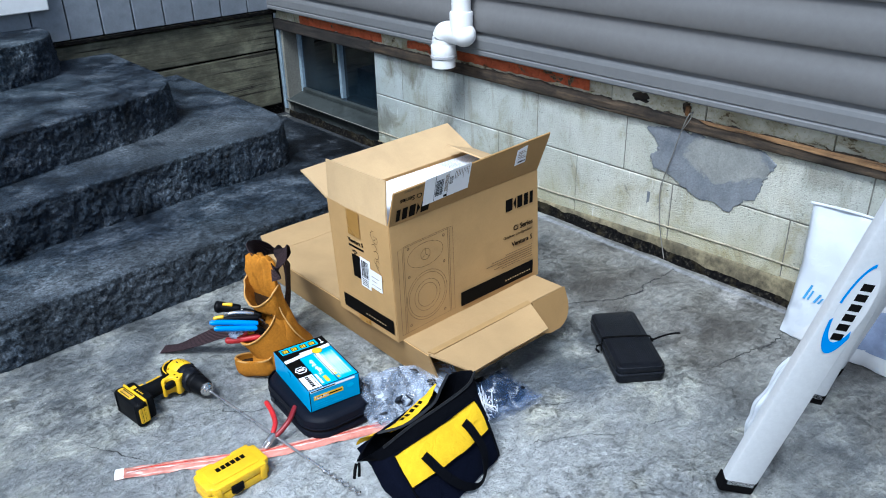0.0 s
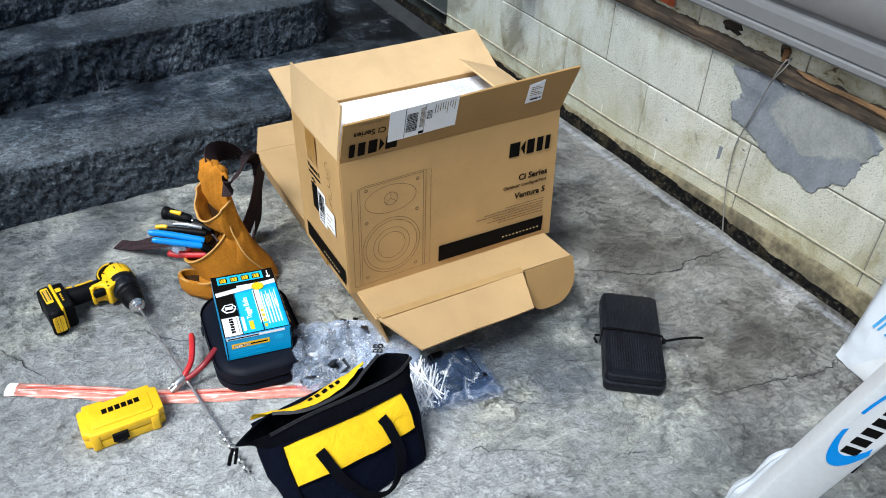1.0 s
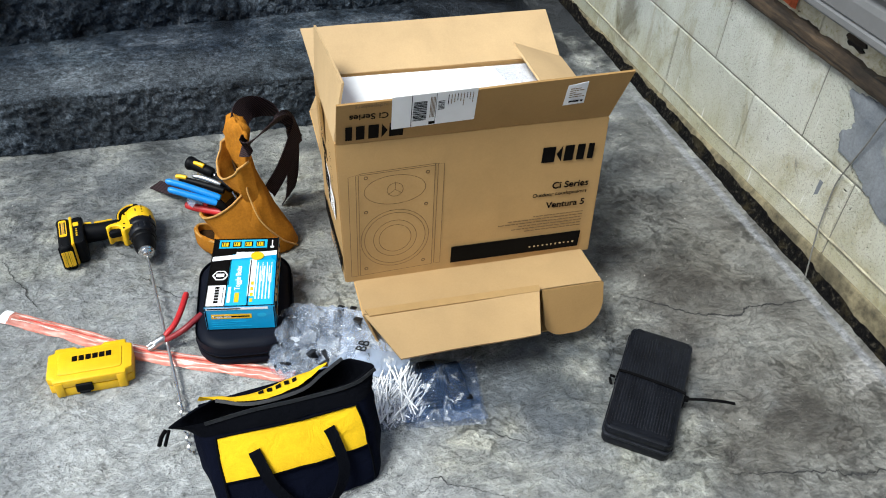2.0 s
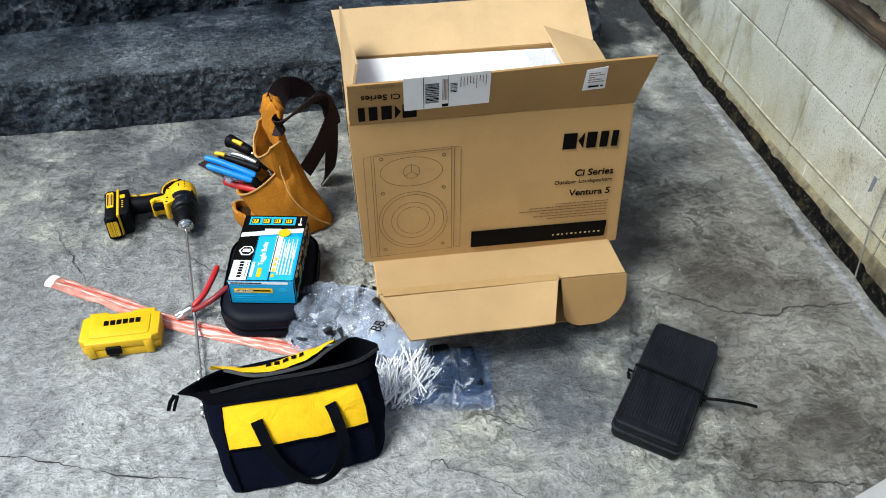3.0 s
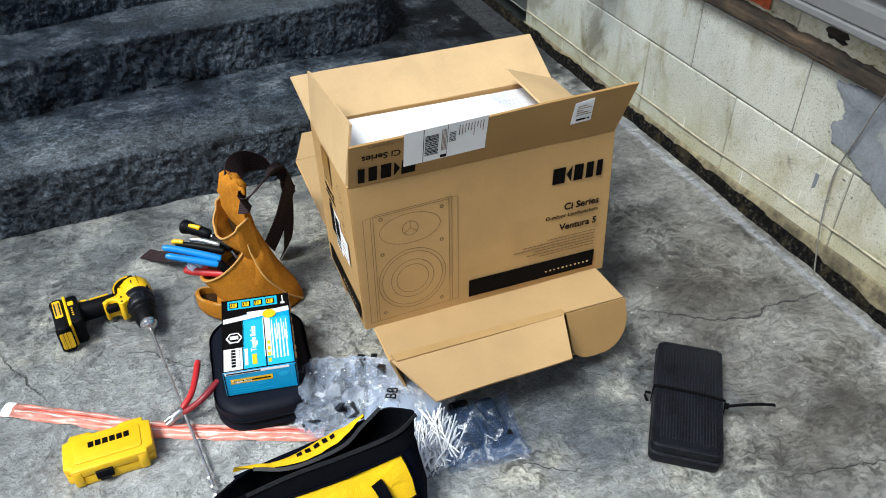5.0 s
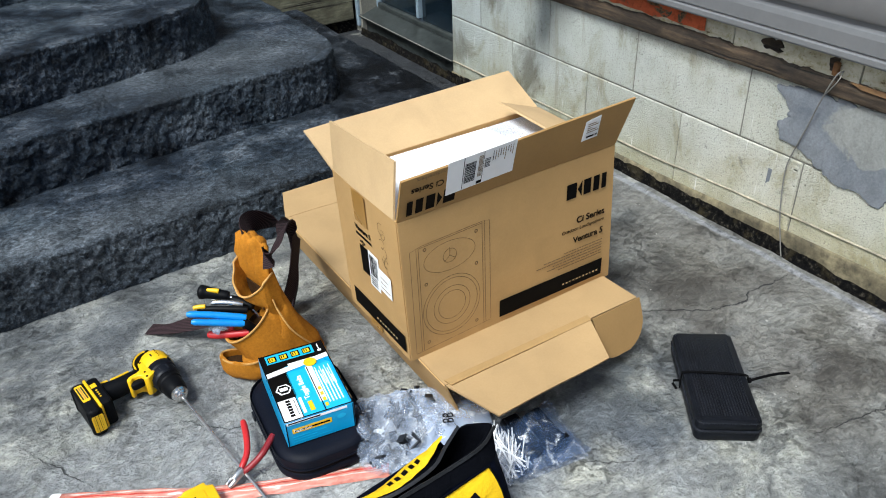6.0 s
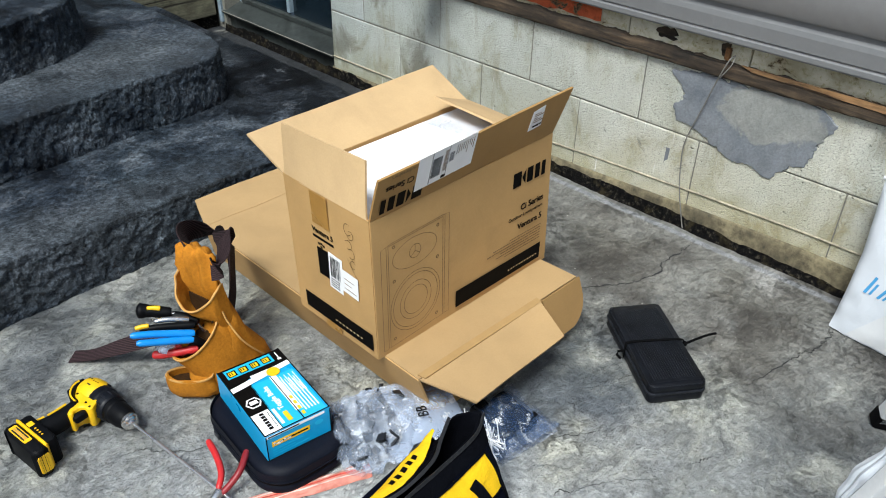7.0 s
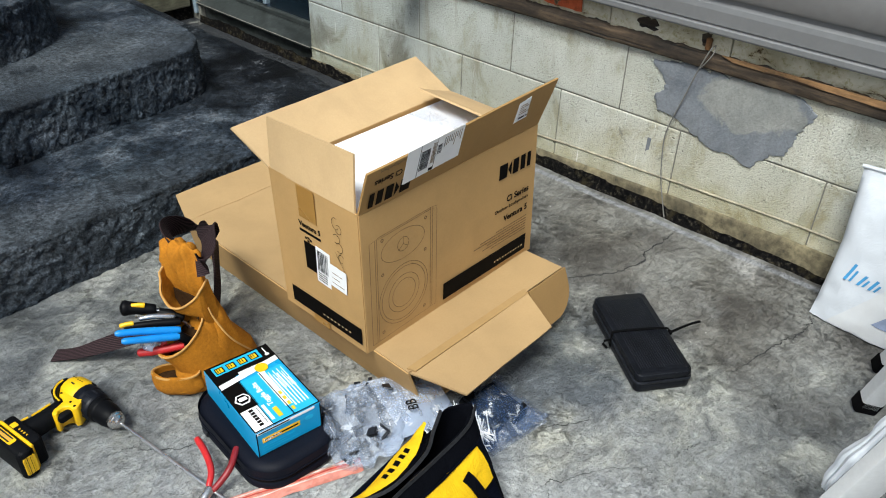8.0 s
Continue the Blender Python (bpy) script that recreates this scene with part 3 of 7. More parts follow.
def prism(outline, z0, z1, bevel=0.0, seg=2, m=None):
    """An outline in x and y, drawn up from z0 to z1."""
    bm = bmesh.new()
    low = [bm.verts.new((x, y, z0)) for x, y in outline]
    high = [bm.verts.new((x, y, z1)) for x, y in outline]
    n = len(outline)
    bm.faces.new(low[::-1])
    bm.faces.new(high)
    for i in range(n):
        bm.faces.new((low[i], low[(i + 1) % n], high[(i + 1) % n], high[i]))
    bmesh.ops.recalc_face_normals(bm, faces=bm.faces)
    if bevel:
        edges = [e for e in bm.edges if e.calc_face_angle(0.0) > 0.3]
        bmesh.ops.bevel(bm, geom=edges, offset=bevel, segments=seg, profile=0.5, affect="EDGES")
    if m is not None:
        bm.transform(m)
    return bm


def rounded(w, d, r, n=5):
    """The outline of a rounded rectangle."""
    out = []
    for cx, cy, a in ((w / 2 - r, d / 2 - r, 0), (-w / 2 + r, d / 2 - r, 90), (-w / 2 + r, -d / 2 + r, 180), (w / 2 - r, -d / 2 + r, 270)):
        for k in range(n + 1):
            t = radians(a + 90 * k / n)
            out.append((cx + r * math.cos(t), cy + r * math.sin(t)))
    return out


def sheet(corners, thick, bend=0.0, nu=6, nv=4, rough=0.0, seed=0.0):
    """A board with four corners (in order round it), thick metres thick, slightly bowed."""
    a, b, c, d = [Vector(p) for p in corners]
    nrm = (b - a).cross(d - a).normalized()
    bm = bmesh.new()
    top, low = [], []
    for j in range(nv + 1):
        v = j / nv
        rt, rl = [], []
        for i in range(nu + 1):
            u = i / nu
            p = a.lerp(b, u).lerp(d.lerp(c, u), v)
            off = bend * math.sin(math.pi * u) * math.sin(math.pi * v)
            off += rough * noise.noise(p * 9 + Vector((seed, 0, 0)))
            rt.append(bm.verts.new(p + nrm * (off + thick / 2)))
            rl.append(bm.verts.new(p + nrm * (off - thick / 2)))
        top.append(rt)
        low.append(rl)
    for j in range(nv):
        for i in range(nu):
            bm.faces.new((top[j][i], top[j][i + 1], top[j + 1][i + 1], top[j + 1][i]))
            bm.faces.new((low[j][i], low[j + 1][i], low[j + 1][i + 1], low[j][i + 1]))
    rim = [(0, i) for i in range(nu)] + [(j, nu) for j in range(nv)] + [(nv, i) for i in range(nu, 0, -1)] + [(j, 0) for j in range(nv, 0, -1)]
    for (j, i), (q, p) in zip(rim, rim[1:] + rim[:1]):
        bm.faces.new((top[j][i], low[j][i], low[q][p], top[q][p]))
    bmesh.ops.recalc_face_normals(bm, faces=bm.faces)
    return bm


def lathe(profile, axis_m=None, sides=20):
    """A turned shape: profile rows of (radius, height) about z."""
    bm = bmesh.new()
    rings = [[bm.verts.new((r * math.cos(2 * math.pi * k / sides), r * math.sin(2 * math.pi * k / sides), h)) for k in range(sides)] for r, h in profile]
    for a, b in zip(rings, rings[1:]):
        for k in range(sides):
            bm.faces.new((a[k], a[(k + 1) % sides], b[(k + 1) % sides], b[k]))
    bm.faces.new(rings[0][::-1])
    bm.faces.new(rings[-1])
    bmesh.ops.recalc_face_normals(bm, faces=bm.faces)
    if axis_m is not None:
        bm.transform(axis_m)
    return bm


def words(name, text, height, m, material, parent, bold=0.0, align="LEFT"):
    """Lettering in the built-in font, as a thin mesh; m: the pose of its lower corner, letters along x, up along y."""
    cu = bpy.data.curves.new(name, "FONT")
    cu.body, cu.size, cu.extrude, cu.offset, cu.align_x = text, height * 1.42, 0.0003, bold, align
    tmp = bpy.data.objects.new(name, cu)
    me = bpy.data.meshes.new_from_object(tmp)
    bpy.data.objects.remove(tmp)
    bpy.data.curves.remove(cu)
    me.transform(m)
    me.materials.clear()
    me.materials.append(material)
    ob = new(name, me)
    ob.parent = parent
    return ob

# ---------- the setting ----------
def spaced(*stops):
    """Grid lines from pairs of (start, step), up to the last start."""
    out = []
    for (a, s), (b, _) in zip(stops, stops[1:]):
        n = max(1, round((b - a) / s))
        out += [a + (b - a) * i / n for i in range(n)]
    return out + [stops[-1][0]]


def make_ground():
    xs = spaced((-60, 20), (-4, 1.0), (-0.6, 0.035), (2.02, 5), (60, 1))
    ys = spaced((-60, 20), (-4, 1.0), (0.2, 0.035), (2.25, 0.4), (4.0, 8), (60, 1))
    bm = bmesh.new()
    rows = []
    for y in ys:
        row = []
        for x in xs:
            p = Vector((x, y, 0))
            h = 0.0
            if -0.6 < x < 2.0 and 0.2 < y < 2.25:
                h = 0.0018 * noise.fractal(p * 6.0, 0.9, 2.0, 4)
            row.append(bm.verts.new((x, y, h)))
        rows.append(row)
    for a, b in zip(rows, rows[1:]):
        for i in range(len(xs) - 1):
            bm.faces.new((a[i], a[i + 1], b[i + 1], b[i]))
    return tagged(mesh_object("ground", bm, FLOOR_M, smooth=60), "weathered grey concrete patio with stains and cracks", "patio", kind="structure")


def make_crack(points, width, seed, parent):
    """A jagged open crack across the patio, with one raised, chipped lip."""
    rnd = random.Random(seed)
    line = curve_points([(x, y, 0) for x, y in points], max(30, 34 * (len(points) - 1)))
    bm, lip = bmesh.new(), bmesh.new()
    rows, lips, drift = [], [], 0.0
    last = len(line) - 1
    for i, p in enumerate(line):
        u = i / last
        d = (line[min(i + 1, last)] - line[max(i - 1, 0)]).normalized()
        across = Vector((-d.y, d.x, 0))
        drift = 0.8 * drift + rnd.uniform(-1, 1) * 0.0022
        mid = p + across * drift
        w = width * (0.25 + 1.1 * abs(noise.noise(mid * 23))) * min(1, 0.15 + 5 * u * (1 - u))
        h = 0.0018 * noise.fractal(Vector((mid.x, mid.y, 0)) * 6.0, 0.9, 2.0, 4) + 0.0012
        rows.append([bm.verts.new((*(mid + across * s * w).to_2d(), h)) for s in (-1, 1)])
        wl = w * (0.8 + 2.2 * abs(noise.noise(mid * 31 + Vector((5, 0, 0)))))
        a = (mid + across * w).to_2d()
        c = (mid + across * (w + wl)).to_2d()
        lips.append([lip.verts.new((*a, h - 0.0008)), lip.verts.new((*a, h + 0.0012)), lip.verts.new((*c, h - 0.0012))])
    for p, q in zip(rows, rows[1:]):
        bm.faces.new((p[0], p[1], q[1], q[0]))
    for p, q in zip(lips, lips[1:]):
        for j in range(2):
            lip.faces.new((p[j], p[j + 1], q[j + 1], q[j]))
    bmesh.ops.recalc_face_normals(bm, faces=bm.faces)
    bmesh.ops.recalc_face_normals(lip, faces=lip.faces)
    part("crack", bm, CRACK_M, parent)
    part("crack_lip", lip, FLOOR_M, parent)


def make_step(name, edge, z0, z1, seed, label):
    """A cast step: a front edge from the open side round the corner and back to the boards, with a rough hewn riser."""
    line = curve_points([(x, y, 0) for x, y in edge], 1300)
    rows = [(f, 0.004 - 0.010 * (1 - f)) for f in [k / 35 * 0.93 for k in range(36)]] + [(0.955, 0.003), (0.978, 0.005), (0.993, 0.010), (1.0, 0.018), (1.0, 0.032), (1.0, 0.06)]
    bm = bmesh.new()
    grid = []
    for f, inset in rows:
        ring = []
        for i, p in enumerate(line):
            d = (line[min(i + 1, len(line) - 1)] - line[max(i - 1, 0)]).normalized()
            out = Vector((d.y, -d.x, 0))
            z = z0 + (z1 - z0) * f
            q = Vector((p.x, p.y, z)) - out * inset
            rough = 0.0095 if 0.03 < f < 0.90 else 0.005
            k = 0.7 * noise.fractal(q * 9 + Vector((seed, 0, 0)), 0.9, 2.1, 3)
            warp = Vector((q.x, q.y, q.z * 1.25)) * 21 + 0.8 * noise.noise_vector(q * 30)
            near = noise.voronoi(warp + Vector((0, seed, 0)))[0]
            k += 0.40 * (0.5 - near[0]) + 0.22 * min(0.6, near[1] - near[0]) + 0.50 * noise.fractal(q * 40, 0.6, 2.2, 4)
            wob = 0.010 * noise.noise(Vector((p.x * 3.2, p.y * 3.2, seed)))
            q += out * (rough * k + wob)
            if f > 0.93:
                q.z += 0.004 * noise.noise(Vector((p.x * 9, p.y * 9, seed))) + 0.002 * noise.noise(Vector((p.x * 31, p.y * 31, seed)))
            ring.append(bm.verts.new(q))
        grid.append(ring)
    for a, b in zip(grid, grid[1:]):
        for i in range(len(line) - 1):
            bm.faces.new((a[i], a[i + 1], b[i + 1], b[i]))
    back = 3.71
    tail = [bm.verts.new((grid[-1][-1].co.x, back, z1)), bm.verts.new((grid[-1][0].co.x, back, z1))]
    bm.faces.new(grid[-1] + tail)
    bmesh.ops.recalc_face_normals(bm, faces=bm.faces)
    if bm.faces[-1].normal.z < 0:
        bmesh.ops.reverse_faces(bm, faces=bm.faces)
    bmesh.ops.triangulate(bm, faces=[f for f in bm.faces if len(f.verts) > 4])
    return tagged(mesh_object(name, bm, STEP_M, smooth=24), label, "step", group="curved patio steps", kind="structure")


ground = make_ground()
make_crack(((1.50, 1.275), (1.593, 1.211), (1.634, 1.18), (1.689, 1.163), (1.748, 1.15), (1.784, 1.169), (1.871, 1.161), (1.95, 1.164)), 0.0040, 3, ground)
make_crack(((1.50, 0.778), (1.552, 0.766), (1.652, 0.744), (1.70, 0.738), (1.724, 0.727), (1.786, 0.715), (1.85, 0.722)), 0.0032, 7, ground)
make_crack(((0.05, 1.03), (0.20, 1.005), (0.40, 0.94), (0.57, 0.905)), 0.0018, 11, ground)
make_crack(((0.14, 1.66), (0.19, 1.57), (0.25, 1.46)), 0.0016, 5, ground)
make_crack(((0.41, 1.553), (0.459, 1.534), (0.477, 1.507), (0.529, 1.462), (0.574, 1.452)), 0.0016, 9, ground)
make_crack(((0.927, 0.865), (0.966, 0.889), (0.994, 0.865), (1.052, 0.841), (1.094, 0.807), (1.144, 0.761)), 0.0014, 13, ground)
make_crack(((1.204, 0.744), (1.233, 0.735), (1.263, 0.726)), 0.0014, 15, ground)
make_crack(((1.059, 1.0), (1.092, 0.965), (1.14, 0.935), (1.177, 0.927)), 0.0012, 19, ground)
make_crack(((1.42, 0.62), (1.46, 0.65), (1.50, 0.69)), 0.0012, 17, ground)

chips = []
chip_rnd = random.Random(77)
for _ in range(150):
    s = chip_rnd.uniform(0.0012, 0.0034)
    chips.append(box((s * 1.5, s, s * 0.7), bevel=s * 0.2, seg=1, m=Matrix.Translation((chip_rnd.uniform(0.0, 1.93), chip_rnd.uniform(0.45, 2.05), s * 0.25 + 0.0006)) @ pose(0, 0, 0, chip_rnd.uniform(-20, 20), chip_rnd.uniform(-20, 20), chip_rnd.uniform(0, 180))))
tagged(part("stone_chips", joined(*chips), worn("mortar_chips", (0.42, 0.41, 0.38), 0.9, 0.6, 40, big=2), ground), "loose pale mortar chips", kind="stuff")

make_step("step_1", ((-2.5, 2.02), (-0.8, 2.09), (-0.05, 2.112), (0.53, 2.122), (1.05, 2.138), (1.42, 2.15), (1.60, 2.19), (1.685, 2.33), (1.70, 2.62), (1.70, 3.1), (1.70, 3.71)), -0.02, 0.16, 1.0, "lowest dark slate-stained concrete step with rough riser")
make_step("step_2", ((-2.5, 2.02), (-0.8, 2.29), (0.0, 2.425), (0.53, 2.506), (0.95, 2.552), (1.22, 2.57), (1.355, 2.625), (1.42, 2.76), (1.428, 3.0), (1.428, 3.3), (1.428, 3.71)), 0.14, 0.32, 5.0, "second dark slate-stained concrete step with rounded corner")
make_step("step_3", ((-2.5, 2.2), (-0.8, 2.46), (0.0, 2.63), (0.4, 2.722), (0.7, 2.80), (0.93, 2.875), (1.06, 2.965), (1.105, 3.1), (1.115, 3.3), (1.118, 3.5), (1.12, 3.71)), 0.30, 0.48, 9.0, "third dark slate-stained concrete step with rounded corner")
make_step("step_4", ((-2.5, 2.6), (-0.8, 3.0), (0.0, 3.19), (0.4, 3.295), (0.62, 3.36), (0.74, 3.405), (0.80, 3.47), (0.83, 3.56), (0.835, 3.64), (0.835, 3.71)), 0.46, 0.64, 14.0, "topmost dark slate-stained concrete step")


def make_foundation():
    """Block wall of the house: recessed mortar behind, the blocks themselves as pieces, a parged foot and a tarred joint."""
    back = box((0.20, 6.855, 0.53), (2.1035, 2.855 - 6.855 / 2, 0.205))
    low = box((0.20, 0.865, 0.10), (2.13, 3.2875, 0.01))
    end = box((0.20, 2.28, 0.53), (2.106, 3.66 + 1.14, 0.205))
    wall = tagged(mesh_object("wall_east", joined(back, low, end), MORTAR_M), "painted concrete block foundation wall with recessed joints", "wall", kind="structure")
    shared = {}

    def block_mesh(length, height):
        key = (round(length, 3), round(height, 3))
        if key not in shared:
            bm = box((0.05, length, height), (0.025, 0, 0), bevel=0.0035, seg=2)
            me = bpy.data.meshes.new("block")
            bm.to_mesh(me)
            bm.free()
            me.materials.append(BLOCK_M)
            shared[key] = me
        return shared[key]

    rnd = random.Random(4)
    for z0, z1, heads in ((0.2745, 0.4665, 1.8435), (-0.02, 0.2705, 1.643)):
        y = heads - 0.406 * 10
        while y < 2.85:
            a, b = y + 0.0018, min(y + 0.4042, 2.853)
            if b - a > 0.03:
                ob = new("block", block_mesh(b - a, z1 - z0))
                ob.parent = wall
                ob.matrix_basis = pose(2.0 + rnd.uniform(-0.0012, 0.0012), (a + b) / 2, (z0 + z1) / 2, 0, rnd.uniform(-0.25, 0.25), rnd.uniform(-0.15, 0.15))
            y += 0.406
    def foot_rise(y):
        """Height of the thin mortar line over the patio, which falls away towards the steps."""
        return 0.129 - 0.033 * min(1.0, max(0.0, (y - 0.9) / 0.85)) ** 1.2 - 0.008 * max(0.0, y - 1.75)

    # parged foot with a worn sloping top
    bm = bmesh.new()
    rows = []
    n = 260
    for i in range(n + 1):
        y = -2.5 + 5.36 * i / n
        k = 0.12 * noise.fractal(Vector((3.0, y * 9, 0.5)), 0.8, 2.0, 4)
        t = foot_rise(y) - 0.050
        prof = ((2.003, t + 0.0050 + 0.003 * k), (1.999, t + 0.0030 + 0.004 * k), (1.9955 + 0.003 * k, t - 0.002 + 0.004 * k), (1.9935 + 0.003 * k, t - 0.012), (1.992 + 0.003 * k, 0.030), (1.991, 0.0))
        rows.append([bm.verts.new((x, y, z)) for x, z in prof])
    for a, b in zip(rows, rows[1:]):
        for j in range(5):
            bm.faces.new((a[j], a[j + 1], b[j + 1], b[j]))
    bmesh.ops.recalc_face_normals(bm, faces=bm.faces)
    bead = tube([(1.9990 + 0.0008 * noise.noise(Vector((1.0, y * 5, 2))), y, foot_rise(y) + 0.0010 * noise.noise(Vector((4.0, y * 8, 1)))) for y in [-2.5 + 5.35 * k / 160 for k in range(161)]], 0.0032, 8)
    part("mortar_bead", bead, worn("pale_mortar_bead", (0.38, 0.345, 0.25), 0.85, 0.40, 50, big=12), wall, "thin raised mortar line", smooth=60)
    part("parged_foot", bm, LEDGE_M, wall, "cream stained parging along the foot of the wall", smooth=40)
    bm = bmesh.new()
    rows = []
    n = 900
    for i in range(n + 1):
        y = -2.5 + 6.15 * i / n
        g = noise.noise(Vector((2.0, y * 9, 3.5)))
        w = 0.005 + 0.004 * g
        row = []
        t = 0.020 + 0.018 * min(1.0, max(0.0, (y - 0.75) / 0.5))
        for j, (x, z) in enumerate(((1.9925, t), (1.9905, 0.75 * t), (1.9895, 0.5 * t), (1.9885 - 0.2 * w, 0.009), (1.988 - 0.4 * w, 0.005), (1.987 - 0.7 * w, -0.001))):
            k = noise.fractal(Vector((7.0 + j * 0.5, y * 12, 0.5)), 0.55, 2.3, 5)
            row.append(bm.verts.new((x + (0.0012 + 0.0008 * j) * k, y, z + (0.010 if j < 3 else 0.003) * k * (j < 5))))
        rows.append(row)
    for a, b in zip(rows, rows[1:]):
        for j in range(5):
            bm.faces.new((a[j], a[j + 1], b[j + 1], b[j]))
    bmesh.ops.recalc_face_normals(bm, faces=bm.faces)
    part("tar_joint", bm, TAR_M, wall, "crumbling black tar joint at the floor", smooth=50)
    # trowelled cement patch with a ragged outline
    mid = Vector((1.10, 0.37))
    outline = ((1.346, 0.440), (1.325, 0.415), (1.303, 0.392), (1.338, 0.356), (1.318, 0.312), (1.250, 0.303), (1.203, 0.280), (1.155, 0.262), (1.104, 0.256), (1.034, 0.240), (1.0, 0.268), (0.946, 0.312), (0.930, 0.358), (0.916, 0.396), (0.897, 0.432), (0.940, 0.460), (0.985, 0.466), (1.10, 0.4665), (1.19, 0.4665), (1.235, 0.4665), (1.298, 0.460))
    edge = []
    for (a, b), (c, d) in zip(outline, outline[1:] + outline[:1]):
        for k in range(12):
            u = k / 12
            p = Vector((a + (c - a) * u, b + (d - b) * u))
            out = (p - mid).normalized()
            edge.append(p + out * (0.012 * noise.noise(Vector((p.x * 17, p.y * 17, 4.1))) + 0.011 * noise.fractal(Vector((p.x * 42, p.y * 42, 1.7)), 0.7, 2.1, 4)))
    bm = bmesh.new()
    rings = []
    for s, x in ((1.0, 1.9995), (0.985, 1.9965), (0.9, 1.9955), (0.7, 1.995), (0.45, 1.9945), (0.2, 1.9945)):
        ring = []
        for p in edge:
            q = mid + (p - mid) * s
            z = min(q.y, 0.4665)
            ring.append(bm.verts.new((x + 0.0012 * noise.noise(Vector((q.x * 16, z * 16, 2))) * (s < 1), q.x, z)))
        rings.append(ring)
    for a, b in zip(rings, rings[1:]):
        for i in range(len(edge)):
            bm.faces.new((a[i], a[(i + 1) % len(edge)], b[(i + 1) % len(edge)], b[i]))
    bm.faces.new(rings[-1])
    bmesh.ops.recalc_face_normals(bm, faces=bm.faces)
    part("cement_patch", bm, PATCH_M, wall, "blue-grey trowelled cement patch", smooth=40)
    smear = sheet(((1.9985, 1.330, 0.168), (1.9985, 1.320, 0.168), (1.9985, 1.317, 0.222), (1.9985, 1.329, 0.222)), 0.0012, nu=4, nv=12, rough=0.003)
    part("cement_smear", smear, PATCH_M, wall, "short smear of grey cement", smooth=40)
    return wall


foundation = make_foundation()


def make_sill():
    """Weathered timber on top of the blocks, old painted boards above it, and the ragged gap below the siding."""
    n = 560
    bm = bmesh.new()
    rows = []
    for i in range(n + 1):
        y = -3.2 + 6.06 * i / n
        k = noise.fractal(Vector((1.0, y * 8, 0.2)), 0.8, 2.0, 4)
        g = noise.fractal(Vector((5.0, y * 14, 0.9)), 0.8, 2.0, 4)
        e = noise.fractal(Vector((9.0, y * 37, 2.9)), 0.7, 2.1, 4)
        prof = ((2.08, 0.4675), (1.988 + 0.005 * g, 0.4685 - 0.005 * max(0, g)), (1.984 + 0.0015 * k + 0.001 * e, 0.473 + 0.003 * e), (1.983 + 0.001 * g + 0.0012 * e, 0.484), (1.9835 + 0.0015 * e, 0.490), (1.983 + 0.002 * k + 0.0012 * e, 0.498 + 0.003 * g), (1.988 + 0.006 * g, 0.509 + 0.009 * g + 0.005 * e), (2.03, 0.516 + 0.004 * k))
        rows.append([bm.verts.new((x, y, z)) for x, z in prof])
    for a, b in zip(rows, rows[1:]):
        for j in range(7):
            bm.faces.new((a[j], a[j + 1], b[j + 1], b[j]))
    bmesh.ops.recalc_face_normals(bm, faces=bm.faces)
    sill = tagged(mesh_object("trim_sill", bm, TIMBER_M, smooth=35), "rotting brown sill timber on top of the block wall", "sill timber", kind="structure")
    rnd = random.Random(8)
    y = -3.2
    while y < 3.7:
        d = rnd.uniform(0.35, 0.9)
        e = min(y + d, 3.71)
        part("old_board", box((0.02, e - y - 0.004, 0.12), (2.009 + rnd.uniform(0, 0.003), (y + e) / 2, 0.565), bevel=0.002, seg=1), OLDPAINT_M, sill)
        y = e
    for a, b, z0, z1 in ((1.60, 2.28, 0.521, 0.552), (2.42, 2.60, 0.522, 0.545), (2.78, 3.46, 0.517, 0.552)):
        m = 40
        bm = bmesh.new()
        rows = []
        for i in range(m + 1):
            yy = a + (b - a) * i / m
            k = noise.fractal(Vector((2.0, yy * 17, 4)), 0.8, 2.0, 3)
            rows.append([bm.verts.new((1.9955, yy, z0 + 0.008 * k)), bm.verts.new((1.994, yy, max(z0 + 0.006, z1 + 0.012 * k))), bm.verts.new((1.998, yy, z1 + 0.01 + 0.012 * k))])
        for p, q in zip(rows, rows[1:]):
            for j in range(2):
                bm.faces.new((p[j], p[j + 1], q[j + 1], q[j]))
        part("flaked_orange_paint", bm, ORANGE_M, sill)
    for y, w in ((1.385, 0.05), (1.215, 0.022)):
        ragged = [(y + w * (0.62 + 0.5 * noise.noise(Vector((a * 1.3, y * 9, 1)))) * math.cos(a * 0.35), 0.540 + 0.018 * (0.9 + 0.7 * noise.noise(Vector((a * 1.7, y * 7, 5)))) * math.sin(a * 0.35)) for a in range(18)]
        part("rotten_hole", prism(ragged, 0, 0.004, m=Matrix(((0, 0, 1, 1.9952), (1, 0, 0, 0), (0, 1, 0, 0), (0, 0, 0, 1)))), TIMBER_M, sill)
    part("rusty_bracket", box((0.012, 0.014, 0.032), (1.990, 1.205, 0.532), bevel=0.002, seg=1), worn("rust", (0.16, 0.075, 0.025), 0.8, 0.4, 90, 0.4), sill)
    # dark timber over the window
    part("window_lintel", box((0.10, 0.86, 0.056), (2.035, 3.285, 0.489), bevel=0.009, seg=2), ROTTEN_M, sill, "dark rotted timber over the cellar window")
    # new pine strip at the near end
    part("pine_strip", sheet(((1.9815, -0.2, 0.478), (1.9825, 1.13, 0.506), (1.9825, 1.16, 0.515), (1.9815, -0.2, 0.512)), 0.006, nu=40, nv=2, rough=0.004), weathered_timber("pine_strip", (0.13, 0.068, 0.028), (0.36, 0.205, 0.090)), sill, "bare pine lath on the sill timber", smooth=40)
    return sill


